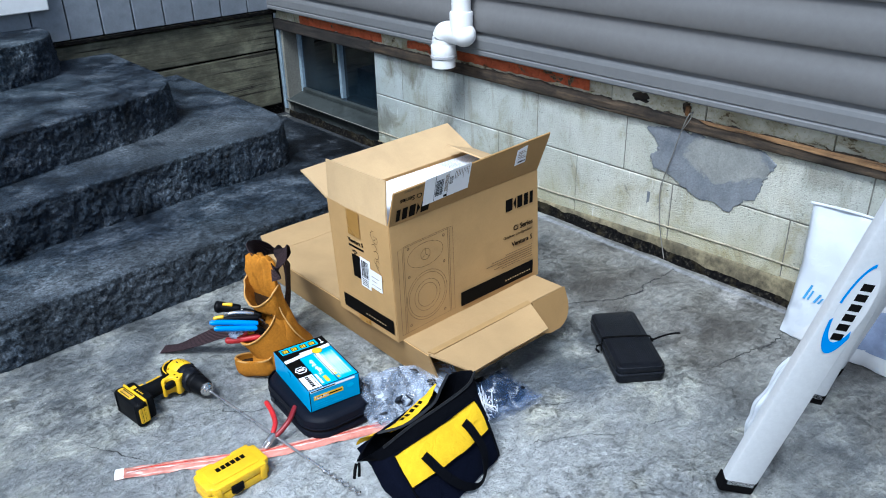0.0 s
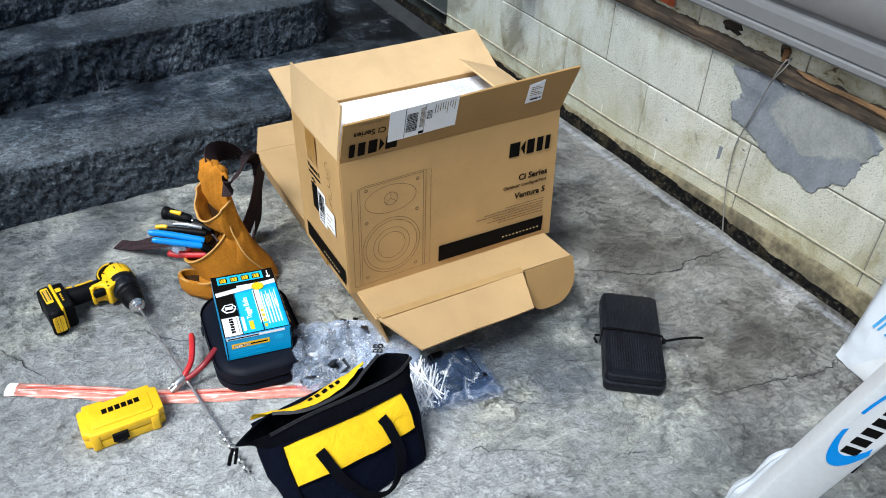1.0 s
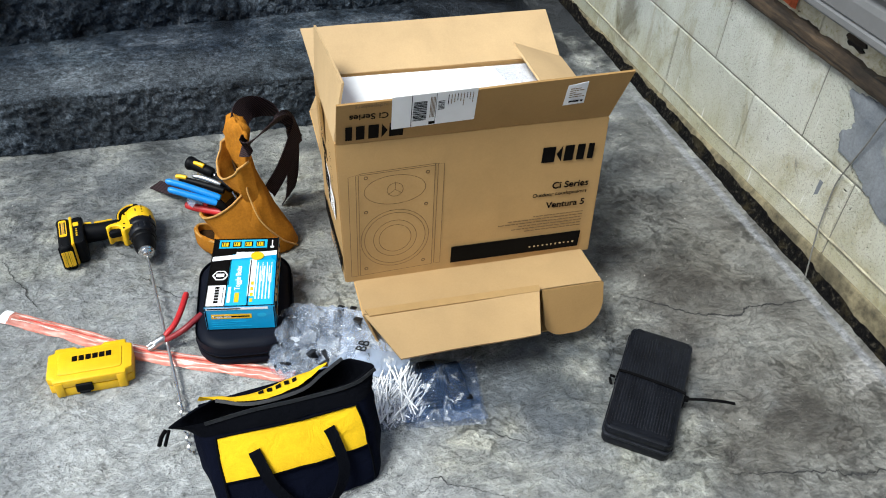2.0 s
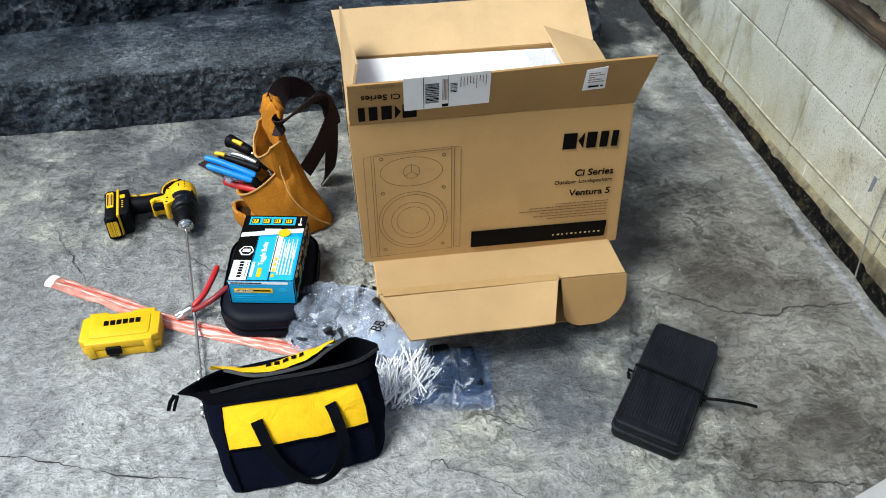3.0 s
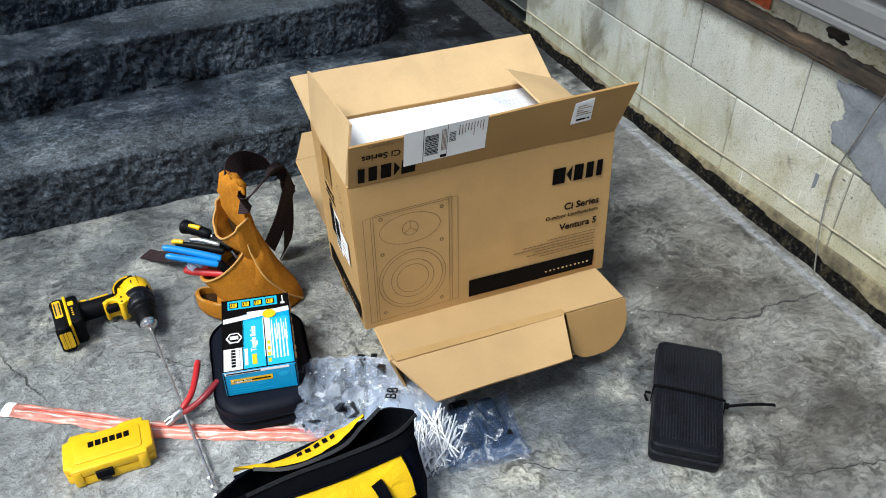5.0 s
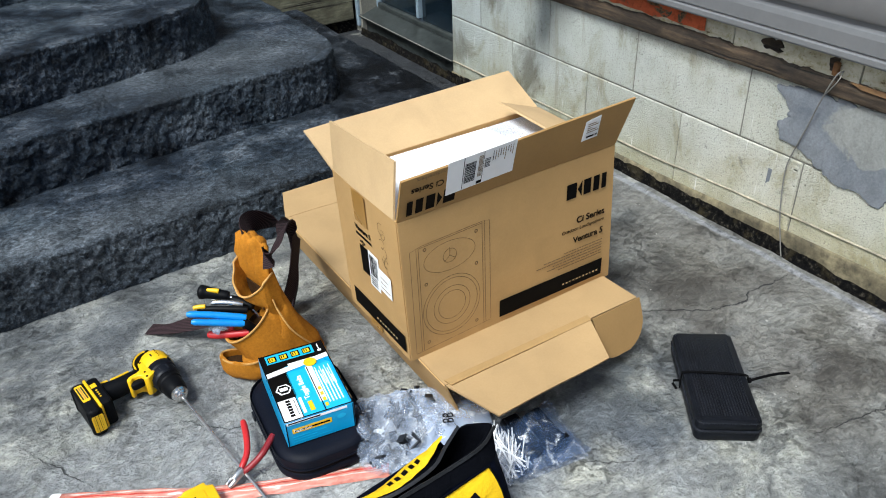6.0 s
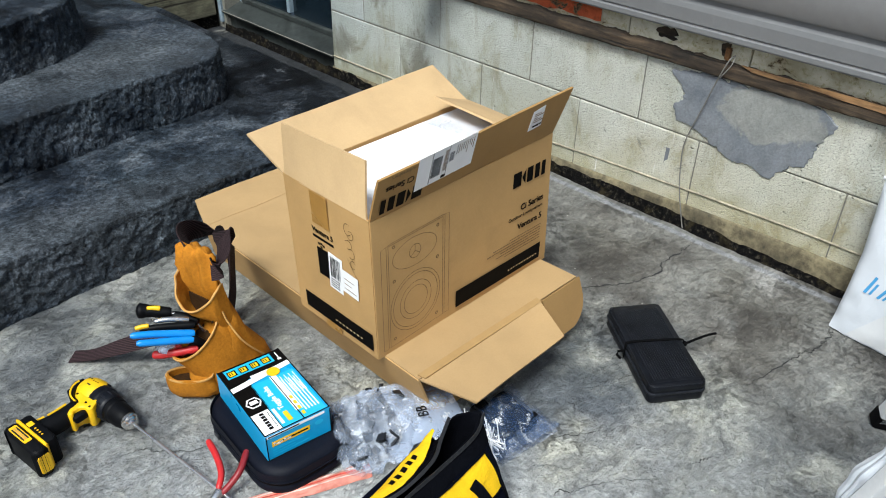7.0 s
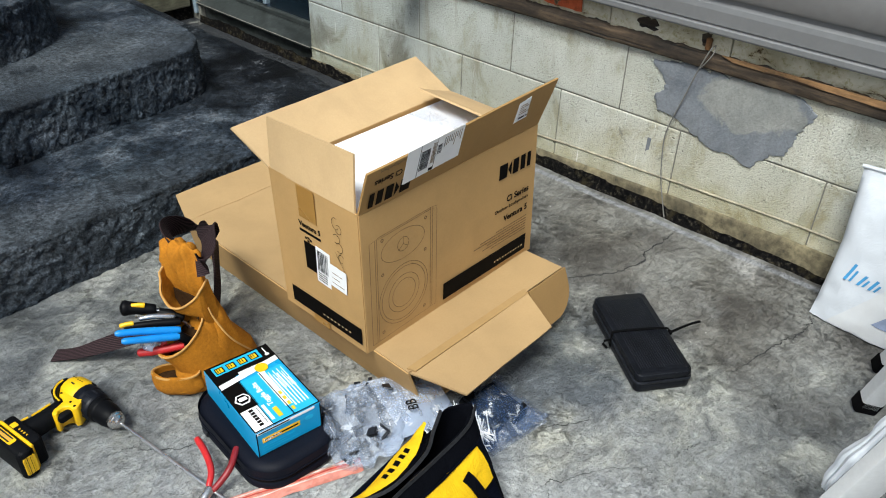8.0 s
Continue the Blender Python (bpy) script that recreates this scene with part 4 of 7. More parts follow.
make_sill()


def make_siding():
    body = box((0.16, 7.2, 2.4), (2.12, 3.73 - 3.6, 1.80))
    wall = tagged(mesh_object("wall_siding", body, SKIRT_M), "grey vinyl lap siding on the house wall", "wall", kind="structure")

    def course(z, h, y0, y1, mat, lip=0.012):
        bm = bmesh.new()
        prof = ((2.03, z + 0.006), (1.948, z), (1.9445, z + 0.006), (1.9455, z + h * 0.40), (1.947, z + h * 0.50), (1.951, z + h * 0.62), (1.956, z + h * 0.74), (1.960, z + h * 0.985), (1.9665, z + h + 0.004))
        a = [bm.verts.new((x, y0, zz)) for x, zz in prof]
        b = [bm.verts.new((x, y1, zz)) for x, zz in prof]
        for j in range(len(prof) - 1):
            bm.faces.new((a[j], a[j + 1], b[j + 1], b[j]))
        bmesh.ops.recalc_face_normals(bm, faces=bm.faces)
        return bm

    z, i = 0.664, 0
    seams = (1.17, 1.17, 2.9, 0.2)
    while z < 2.9:
        s = seams[i // 2 % 4] if i else 1.17
        part("siding_panel", course(z, 0.129, -3.4, s, SIDING_M), SIDING_M, wall, smooth=35)
        pb = course(z, 0.129, s - 0.02, 3.73, SIDING_M)
        bmesh.ops.translate(pb, vec=(-0.0016, 0, 0), verts=pb.verts)
        part("siding_panel", pb, SIDING_M, wall, smooth=35)
        z += 0.129
        i += 1
    # starter strip with its rolled lower lip
    bm = bmesh.new()
    prof = ((2.02, 0.580), (1.958, 0.574), (1.9515, 0.5725), (1.949, 0.577), (1.9495, 0.588), (1.953, 0.5915), (1.9535, 0.594), (1.9500, 0.5975), (1.9500, 0.630), (1.9530, 0.642), (1.9580, 0.650), (1.961, 0.672))
    a = [bm.verts.new((x, -3.4, zz)) for x, zz in prof]
    b = [bm.verts.new((x, 3.73, zz)) for x, zz in prof]
    for j in range(len(prof) - 1):
        bm.faces.new((a[j], a[j + 1], b[j + 1], b[j]))
    bmesh.ops.recalc_face_normals(bm, faces=bm.faces)
    part("starter_strip", bm, SIDING_TRIM_M, wall, "grey starter strip along the bottom of the siding", smooth=14)
    return wall


make_siding()


def make_window():
    w = thing("window_1", (2.10, 3.255, 0.09), 0, "small dark two-pane cellar window with pale blue frame", "window", kind="structure")
    part("window_frame", box((0.04, 0.026, 0.39), (0.01, -0.385, 0.195), bevel=0.004, seg=1), JAMB_M, w)
    part("window_frame", box((0.04, 0.040, 0.39), (0.008, 0.405, 0.195), bevel=0.004, seg=1), JAMB_M, w)
    part("window_frame", box((0.04, 0.76, 0.026), (0.002, 0.005, 0.036), bevel=0.004, seg=1), SILL_M, w)
    part("window_frame", box((0.04, 0.76, 0.03), (0, 0, 0.375), bevel=0.004, seg=1), SILL_M, w)
    part("mullion", box((0.03, 0.020, 0.30), (-0.004, 0.01, 0.21), bevel=0.003, seg=1), JAMB_M, w)
    for y0 in (-0.183, 0.200):
        part("pane", box((0.005, 0.355, 0.32), (0.004, y0, 0.21)), GLASS_M, w)
    sill = prism(((-0.104, -0.006), (0.012, 0.034), (0.012, -0.10), (-0.074, -0.10), (-0.074, -0.022), (-0.102, -0.016)), -0.398, 0.425, bevel=0.004, m=Matrix(((1, 0, 0, 0), (0, 0, 1, 0), (0, 1, 0, 0), (0, 0, 0, 1))))
    part("window_sill", sill, SILL_M, w, "sloping weathered concrete sill")
    rim = tube([(-0.1030, -0.395 + 0.0205 * k, -0.0065 + 0.0008 * noise.noise(Vector((k * 0.7, 3, 1)))) for k in range(41)], 0.0020, 6)
    part("sill_edge", rim, MORTAR_M, w, "pale worn edge of the sill", smooth=50)
    part("reveal", box((0.115, 0.022, 0.45), (-0.050, 0.4370, 0.165), bevel=0.003, seg=1, m=pose(0, 0, 0, 0, 0, 0)), JAMB_M, w, "pale blue painted reveal")
    part("curtain_scrap", box((0.004, 0.018, 0.13), (-0.001, 0.075, 0.295)), BOARD_M, w)
    part("curtain_scrap", box((0.004, 0.010, 0.16), (-0.002, 0.050, 0.285), m=pose(0, 0, 0, 3, 0, 0)), BOARD_M, w)
    return w


make_window()


def make_boards():
    wall = tagged(mesh_object("wall_north", box((6.0, 0.06, 0.88), (-1.0, 3.755, 0.41)), TAR_M), "weathered plank wall behind the steps", "wall", kind="structure")
    part("board", box((3.0, 0.035, 0.29), (0.485, 3.725, 0.205), bevel=0.004, seg=1), BOARD_M, wall, "mossy lower plank")
    part("board", box((3.0, 0.035, 0.178), (0.485, 3.724, 0.448), bevel=0.004, seg=1), BOARD_M, wall, "stained upper plank")
    # solid black strip draws the darkness of the open gap
    part("drip_edge", box((6.0, 0.03, 0.018), (-1.0, 3.703, 0.553), bevel=0.003, seg=1), TAR_M, wall, "black strip standing in for the dark gap under the skirting")
    x = 1.985
    me = None
    while x > -3:
        if me is None:
            ob = part("skirting_board", box((0.142, 0.02, 0.30), (-0.0735, 3.70, 0.716), bevel=0.003, seg=1), SKIRT_M, wall)
            me = ob.data
        else:
            ob = new("skirting_board", me)
            ob.parent = wall
        ob.location.x = x
        x -= 0.1475
    part("white_trim", box((4.2, 0.05, 0.16), (-1.22, 3.675, 0.79), bevel=0.004, seg=1), PVC_M, wall, "white trim board")
    # unseen upper wall, added to darken the corner by the steps
    part("porch_wall", box((6.0, 0.06, 1.75), (-1.0, 3.765, 1.735)), SIDING_M, wall, "unseen grey wall added over the steps to block northern sky")
    return wall


make_boards()


# plain unseen wall, added behind the walk to cut low light from the south
south = box((9.0, 0.15, 1.2), (-1.5, -2.3, 0.58))
tagged(mesh_object("wall_south", south, SKIRT_M), "plain grey unseen wall added to dim low southern light", "wall", kind="structure")

# ---------- the cartons ----------
CARD = 0.0045


def flat(name, pts, m, material, parent, thick=0.0004):
    """A thin print or sticker: a polygon in the plane of m."""
    return part(name, prism(pts, 0, thick, m=m), material, parent)


def rect(x0, y0, x1, y1):
    return ((x0, y0), (x1, y0), (x1, y1), (x0, y1))


def ring(cx, cy, rx, ry, w, n=36):
    """An elliptical line as a flat band."""
    bm = bmesh.new()
    a, b = [], []
    for k in range(n):
        c, s = math.cos(2 * math.pi * k / n), math.sin(2 * math.pi * k / n)
        a.append(bm.verts.new((cx + rx * c, cy + ry * s, 0.0004)))
        b.append(bm.verts.new((cx + (rx - w) * c, cy + (ry - w) * s, 0.0004)))
    for k in range(n):
        bm.faces.new((a[k], a[(k + 1) % n], b[(k + 1) % n], b[k]))
    return bm


def strokes(lines, w):
    """Drawn lines: each a run of points, as flat bands of width w."""
    out = bmesh.new()
    for line in lines:
        pts = [Vector((*p, 0.0004)) for p in line]
        side = []
        for i, p in enumerate(pts):
            d = (pts[min(i + 1, len(pts) - 1)] - pts[max(i - 1, 0)]).normalized()
            nrm = Vector((-d.y, d.x, 0))
            side.append((out.verts.new(p + nrm * w / 2), out.verts.new(p - nrm * w / 2)))
        for p, q in zip(side, side[1:]):
            out.faces.new((p[0], p[1], q[1], q[0]))
    return out


def logo_shapes(m, s, parent, flip=False):
    """The maker's mark as plain black shapes: a square with a notch and three bars. s: its height."""
    g = s
    pieces = [rect(0, 0, 0.75 * g, g), ((0.83 * g, 0.5 * g), (1.15 * g, 0), (1.15 * g, g)), rect(1.3 * g, 0, 1.85 * g, g), rect(2.05 * g, 0, 2.5 * g, g), rect(2.7 * g, 0, 3.05 * g, g)]
    for p in pieces:
        flat("logo_shape", p, m, INK_M, parent)


def make_carton():
    c = thing("carton", (1.13, 1.42, 0.135), 0, "open brown cardboard loudspeaker carton standing on a flat box", "carton")
    inv = pose(-1.13, -1.42, -0.135)

    def world_sheet(name, corners, material=CARD_M, **k):
        bm = sheet(corners, CARD, **k)
        bm.transform(inv)
        return part(name, bm, material, c, smooth=30)

    yb, yt, ybk = 1.293, 1.291, 1.549
    z0, z1 = 0.137, 0.473
    L0, R0, L1, R1 = 0.872, 1.406, 0.859, 1.386
    world_sheet("front_panel", ((L0, yb, z0), (R0, yb, z0), (R1, yt, z1 + 0.004), (L1, yt, z1 - 0.003)), bend=0.003)
    world_sheet("back_panel", ((L0, ybk, z0), (R0, ybk, z0), (R1, ybk, z1), (L1, ybk, z1 - 0.004)))
    world_sheet("side_panel", ((L0, ybk, z0), (L0, yb, z0), (L1, yt, z1), (L1, ybk, z1)), bend=0.003)
    world_sheet("side_panel", ((R0, ybk, z0), (R0, yb, z0), (R1, yt, z1), (R1, ybk, z1)))
    world_sheet("bottom_panel", ((L0, yb, z0 + 0.002), (R0, yb, z0 + 0.002), (R0, ybk, z0 + 0.002), (L0, ybk, z0 + 0.002)))
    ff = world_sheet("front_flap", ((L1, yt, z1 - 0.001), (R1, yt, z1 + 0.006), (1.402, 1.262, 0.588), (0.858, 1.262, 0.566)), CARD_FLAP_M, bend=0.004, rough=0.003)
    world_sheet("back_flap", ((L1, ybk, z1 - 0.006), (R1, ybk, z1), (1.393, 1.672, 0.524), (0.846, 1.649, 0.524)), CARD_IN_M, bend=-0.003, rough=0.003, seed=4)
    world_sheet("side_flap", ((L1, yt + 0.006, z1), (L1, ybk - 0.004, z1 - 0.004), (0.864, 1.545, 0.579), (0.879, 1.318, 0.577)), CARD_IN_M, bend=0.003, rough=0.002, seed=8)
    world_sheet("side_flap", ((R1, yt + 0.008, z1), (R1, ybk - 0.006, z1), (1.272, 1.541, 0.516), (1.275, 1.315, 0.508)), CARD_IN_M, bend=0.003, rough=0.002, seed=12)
    # prints on the front
    fm = inv @ pose(0, yb - 0.0064, 0, 90, 0, 0)
    flat("print_bar", rect(1.089, 0.157, 1.376, 0.200), fm, INK_M, c)
    for k in range(11):
        flat("print_dash", rect(1.262 + 0.0098 * k, 0.1700, 1.262 + 0.0098 * k + (0.0036, 0.0044, 0.0030)[k % 3], 0.1735), fm @ pose(0, 0, 0.0004), CARD_IN_M, c)
    logo_shapes(fm @ pose(1.259, 0.386, 0), 0.0355, c)
    words("lettering", "Ci Series", 0.0155, fm @ pose(1.371, 0.320, 0), INK_M, c, 0.0004, "RIGHT")
    words("lettering", "Outdoor Loudspeakers", 0.0088, fm @ pose(1.371, 0.3025, 0), INK_M, c, 0.0, "RIGHT")
    words("lettering", "Ventura 5", 0.0150, fm @ pose(1.371, 0.2715, 0), INK_M, c, 0.0004, "RIGHT")
    type_rnd = random.Random(31)

    def typed(name, x0, x1, z, h, m, material):
        """One line of print too small to read, as a row of word-long bars."""
        bars, x = [], x0
        while x < x1:
            w = min(type_rnd.uniform(2.0, 6.0) * h, x1 - x)
            bars.append(prism(rect(x, z, x + w, z + h), 0, 0.0004))
            x += w + 0.7 * h
        bm = joined(*bars)
        bm.transform(m)
        return part(name, bm, material, c)

    for k in range(6):
        typed("small_print", 1.371 - (0.11, 0.165, 0.185, 0.14, 0.155, 0.125)[k], 1.371, 0.252 - 0.0072 * k, 0.0023, fm, LINE_M)
    d = [ring(0.968, 0.362, 0.060, 0.034, 0.0012), ring(0.968, 0.362, 0.016, 0.016, 0.0012)]
    d += [ring(0.970, 0.243, r, r * 1.04, 0.0012) for r in (0.069, 0.062, 0.044, 0.033)]
    d += [ring(x, z, 0.0042, 0.0042, 0.0022, 12) for x, z in ((0.912, 0.395), (1.03, 0.395), (0.912, 0.315), (1.03, 0.32), (0.912, 0.172), (1.03, 0.176))]
    d += [strokes([[(0.882, 0.154), (0.879, 0.40), (0.905, 0.406), (1.045, 0.412), (1.062, 0.410), (1.066, 0.163), (0.882, 0.154)], [(0.895, 0.156), (0.893, 0.402)], [(0.900, 0.156), (0.898, 0.402)], [(1.048, 0.163), (1.044, 0.412)], [(1.053, 0.164), (1.050, 0.411)],
                   [(0.898, 0.402), (1.044, 0.408)], [(0.968, 0.362), (0.955, 0.352)], [(0.968, 0.362), (0.981, 0.353)], [(0.968, 0.362), (0.968, 0.380)]], 0.0012)]
    bm = joined(*d)
    bm.transform(fm)
    part("speaker_drawing", bm, LINE_M, c, "brown line drawing of a loudspeaker")
    # prints on the front flap, upside down, and its stickers
    fl = inv @ Matrix.Translation((L1, yt - 0.0046, z1 - 0.001)) @ pose(0, 0, 0, 90 + 15.4, -1.3, 0)
    logo_shapes(fl @ pose(0.120, 0.044, 0.001, 0, 0, 180), 0.034, c)
    words("lettering", "Ci Series", 0.0135, fl @ pose(0.092, 0.072, 0.001, 0, 0, 180), INK_M, c, 0.0002, "LEFT")
    words("lettering", "Loudspeakers", 0.0085, fl @ pose(0.100, 0.094, 0.001, 0, 0, 180), LINE_M, c, 0.0, "LEFT")
    lab = flat("shipping_label", rect(0.098, 0.026, 0.250, 0.104), fl @ pose(0, 0, 0.0018, 0, 0, 1.2), PAPER_M, c)
    tagged(lab, "white shipping label with barcodes")
    lm = fl @ pose(0, 0, 0.0024, 0, 0, 1.2)
    rnd = random.Random(3)
    y = 0.040
    while y < 0.085:
        h = rnd.choice((0.0009, 0.0016, 0.0022))
        flat("barcode_bar", rect(0.136, y, 0.160, y + h), lm, INK_M, c, 0.0002)
        y += h + rnd.choice((0.0011, 0.0017))
    y = 0.062
    while y < 0.082:
        h = rnd.choice((0.0009, 0.0016))
        flat("barcode_bar", rect(0.180, y, 0.192, y + h), lm, INK_M, c, 0.0002)
        y += h + rnd.choice((0.001, 0.0017))
    flat("label_rule", rect(0.1325, 0.028, 0.1337, 0.103), lm, INK_M, c, 0.0002)
    flat("label_rule", rect(0.1760, 0.028, 0.1768, 0.103), lm, INK_M, c, 0.0002)
    flat("label_block", rect(0.165, 0.028, 0.176, 0.035), lm, INK_M, c, 0.0002)
    for k in range(9):
        w = rnd.uniform(0.012, 0.032)
        typed("label_line", 0.096 - w, 0.096, -0.1985 - 0.0055 * k, 0.0013, lm @ pose(0, 0, 0, 0, 0, 90), LINE_M if k % 3 else INK_M)
    for k in range(4):
        flat("label_line", rect(0.166 + 0.0024 * k, 0.045, 0.1672 + 0.0024 * k, 0.095), lm, LINE_M, c, 0.0002)
    tag_m = fl @ pose(-0.012, -0.005, 0.0018, 0, 0, 2.0)
    tag = sheet(((0.432, 0.030, 0), (0.474, 0.030, 0), (0.472, 0.084, 0), (0.434, 0.080, 0)), 0.0004, bend=0.001, nu=8, nv=8, rough=0.0012)
    tag.transform(tag_m)
    part("small_label", tag, PAPER_M, c, "crinkled small white label")
    for k, w in enumerate((0.020, 0.028, 0.012, 0.024, 0.030)):
        typed("label_line", 0.439, 0.439 + w, 0.0715 - 0.0052 * k, 0.0016, tag_m @ pose(0, 0, 0.0018), LINE_M)
    typed("label_line", 0.441, 0.468, 0.038, 0.0040, tag_m @ pose(0, 0, 0.0018), INK_M)
    # prints on the side
    sm = inv @ Matrix.Translation((L0 - 0.0052, ybk, 0.137)) @ pose(0, 0, 0, 0, 0, -90) @ pose(0, 0, 0, 90 + 2.2, 0, 0)
    flat("print_bar", rect(0.030, 0.020, 0.248, 0.062), sm, INK_M, c)
    for k in range(8):
        flat("print_dash", rect(0.130 + 0.0115 * k, 0.032, 0.1345 + 0.0115 * k, 0.0355), sm @ pose(0, 0, 0.0004), CARD_IN_M, c)
    flat("packing_tape", rect(0.088, 0.262, 0.140, 0.334), sm @ pose(0, 0, 0.0006), TAPE_M, c)
    flat("packing_tape", rect(0.098, 0.002, 0.148, 0.0195), sm @ pose(0, 0, 0.0012), TAPE_M, c)
    words("lettering", "Ventura 5", 0.0115, sm @ pose(0.083, 0.240, 0.0006, 0, 0, 0), INK_M, c, 0.0003)
    flat("print_rule", rect(0.083, 0.226, 0.148, 0.232), sm, INK_M, c)
    flat("print_square", rect(0.092, 0.138, 0.128, 0.205), sm, INK_M, c)
    for x, z in ((0.097, 0.212), (0.105, 0.214), (0.112, 0.211), (0.104, 0.206)):
        flat("print_dot", rect(x, z, x + 0.006, z + 0.005), sm, INK_M, c)
    flat("parcel_label", rect(0.118, 0.128, 0.160, 0.216), sm @ pose(0, 0, 0.0008, 0, 0, -3), PAPER_M, c)
    flat("parcel_label", rect(0.160, 0.142, 0.208, 0.196), sm @ pose(0, 0, 0.0012, 0, 0, -3), PAPER_M, c)
    x = 0.123
    while x < 0.153:
        w = rnd.choice((0.0008, 0.0014, 0.0022))
        flat("barcode_bar", rect(x, 0.158, x + w, 0.208), sm @ pose(0, 0, 0.0014, 0, 0, -3), INK_M, c, 0.0002)
        x += w + rnd.choice((0.0011, 0.0018))
    for k in range(4):
        typed("label_line", 0.123, 0.150, 0.134 + 0.0058 * k, 0.0022, sm @ pose(0, 0, 0.0014, 0, 0, -3), INK_M)
    for k in range(3):
        flat("label_line", rect(0.166, 0.152 + 0.012 * k, 0.166 + (0.036, 0.022, 0.03)[k], 0.1535 + 0.012 * k), sm @ pose(0, 0, 0.0018, 0, 0, -3), LINE_M, c, 0.0002)
    loops = []
    for k, (x, z, w, h, a0, a1) in enumerate(((0.197, 0.292, 0.010, 0.013, 60, 330), (0.204, 0.281, 0.009, 0.010, 120, -160), (0.196, 0.257, 0.010, 0.010, 150, -120), (0.203, 0.238, 0.009, 0.011, 140, -130), (0.206, 0.214, 0.008, 0.009, 30, 300))):
        loops.append([(x + w * math.cos(radians(a0 + (a1 - a0) * q / 14)), z + h * math.sin(radians(a0 + (a1 - a0) * q / 14))) for q in range(15)])
    loops.append([(0.190, 0.222), (0.200, 0.205), (0.214, 0.186), (0.222, 0.170)])
    bm = strokes(loops, 0.0010)
    bm.transform(sm)
    part("pen_scribble", bm, INK_M, c, "scribbled pen mark")
    return c


make_carton()
foam = thing("foam_insert", (1.13, 1.42, 0.142), 0, "white foam packing block inside the open carton", "packing foam")
part("foam_block", box((0.506, 0.242, 0.326), (-0.004, 0.0, 0.1635), bevel=0.005), FOAM_M, foam)
part("foil_wrap", sheet(((0.13, -0.112, 0.329), (0.24, -0.112, 0.329), (0.24, 0.112, 0.329), (0.10, 0.112, 0.329)), 0.002, rough=0.006), CLEAR_M, foam, "shiny clear plastic film")


def make_flat_box():
    b = thing("flat_box", (1.15, 1.6, 0.0), 0, "long shallow opened cardboard box lying on the patio", "cardboard box")
    inv = pose(-1.15, -1.6, 0)

    def ws(name, corners, material=CARD_M, label="", **k):
        bm = sheet(corners, CARD, **k)
        bm.transform(inv)
        return part(name, bm, material, b, label, smooth=30)

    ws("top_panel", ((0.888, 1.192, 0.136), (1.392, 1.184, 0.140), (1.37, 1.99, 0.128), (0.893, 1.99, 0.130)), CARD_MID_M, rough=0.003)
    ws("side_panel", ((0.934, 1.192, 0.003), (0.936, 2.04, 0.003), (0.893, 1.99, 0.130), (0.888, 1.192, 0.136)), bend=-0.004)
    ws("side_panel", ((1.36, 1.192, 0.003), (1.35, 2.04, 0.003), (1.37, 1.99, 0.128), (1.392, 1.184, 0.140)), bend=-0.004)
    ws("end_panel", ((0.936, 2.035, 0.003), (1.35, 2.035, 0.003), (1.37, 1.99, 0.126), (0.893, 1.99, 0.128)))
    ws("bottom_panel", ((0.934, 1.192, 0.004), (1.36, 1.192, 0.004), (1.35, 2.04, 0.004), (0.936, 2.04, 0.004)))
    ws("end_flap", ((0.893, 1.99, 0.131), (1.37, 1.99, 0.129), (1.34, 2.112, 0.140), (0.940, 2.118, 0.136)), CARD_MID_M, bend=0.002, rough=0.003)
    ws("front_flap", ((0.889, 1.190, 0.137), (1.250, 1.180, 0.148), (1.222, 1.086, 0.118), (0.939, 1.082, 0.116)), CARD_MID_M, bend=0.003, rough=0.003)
    ws("tape_strip", ((0.892, 1.200, 0.1415), (1.252, 1.190, 0.150), (1.250, 1.175, 0.147), (0.898, 1.183, 0.1395)), KRAFT_TAPE_M)
    # rounded end flap hanging in front
    pts = [(1.256, 0.0), (1.392, 0.0)]
    for k in range(9):
        t = radians(10 * k)
        pts.append((1.392 - 0.068 * (1 - math.cos(t)), -0.035 - 0.07 * math.sin(t)))
    for k in range(9):
        t = radians(10 * k)
        pts.append((1.300 - 0.040 * math.sin(t), -0.105 + 0.034 * (1 - math.cos(t))))
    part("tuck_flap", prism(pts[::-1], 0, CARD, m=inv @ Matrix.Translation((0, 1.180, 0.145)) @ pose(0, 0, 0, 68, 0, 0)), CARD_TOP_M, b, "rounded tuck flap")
    return b


make_flat_box()

# ---------- loose things on the patio ----------
def ribbon(path, width, across, thick=0.0022, n=30):
    """A strap along a smooth path. across: the direction of its width at each path point (or one for all)."""
    pts = curve_points(path, n)
    acr = curve_points(across, n) if isinstance(across, list) else [Vector(across)] * (n + 1)
    bm = bmesh.new()
    rows = []
    for i, p in enumerate(pts):
        d = (pts[min(i + 1, n)] - pts[max(i - 1, 0)]).normalized()
        a = acr[i]
        a = (a - d * a.dot(d)).normalized()
        u = d.cross(a).normalized() * thick / 2
        rows.append([bm.verts.new(p + q) for q in (a * width / 2 + u, -a * width / 2 + u, -a * width / 2 - u, a * width / 2 - u)])
    for r, s in zip(rows, rows[1:]):
        for k in range(4):
            bm.faces.new((r[k], r[(k + 1) % 4], s[(k + 1) % 4], s[k]))
    bm.faces.new(rows[0])
    bm.faces.new(rows[-1])
    bmesh.ops.recalc_face_normals(bm, faces=bm.faces)
    return bm


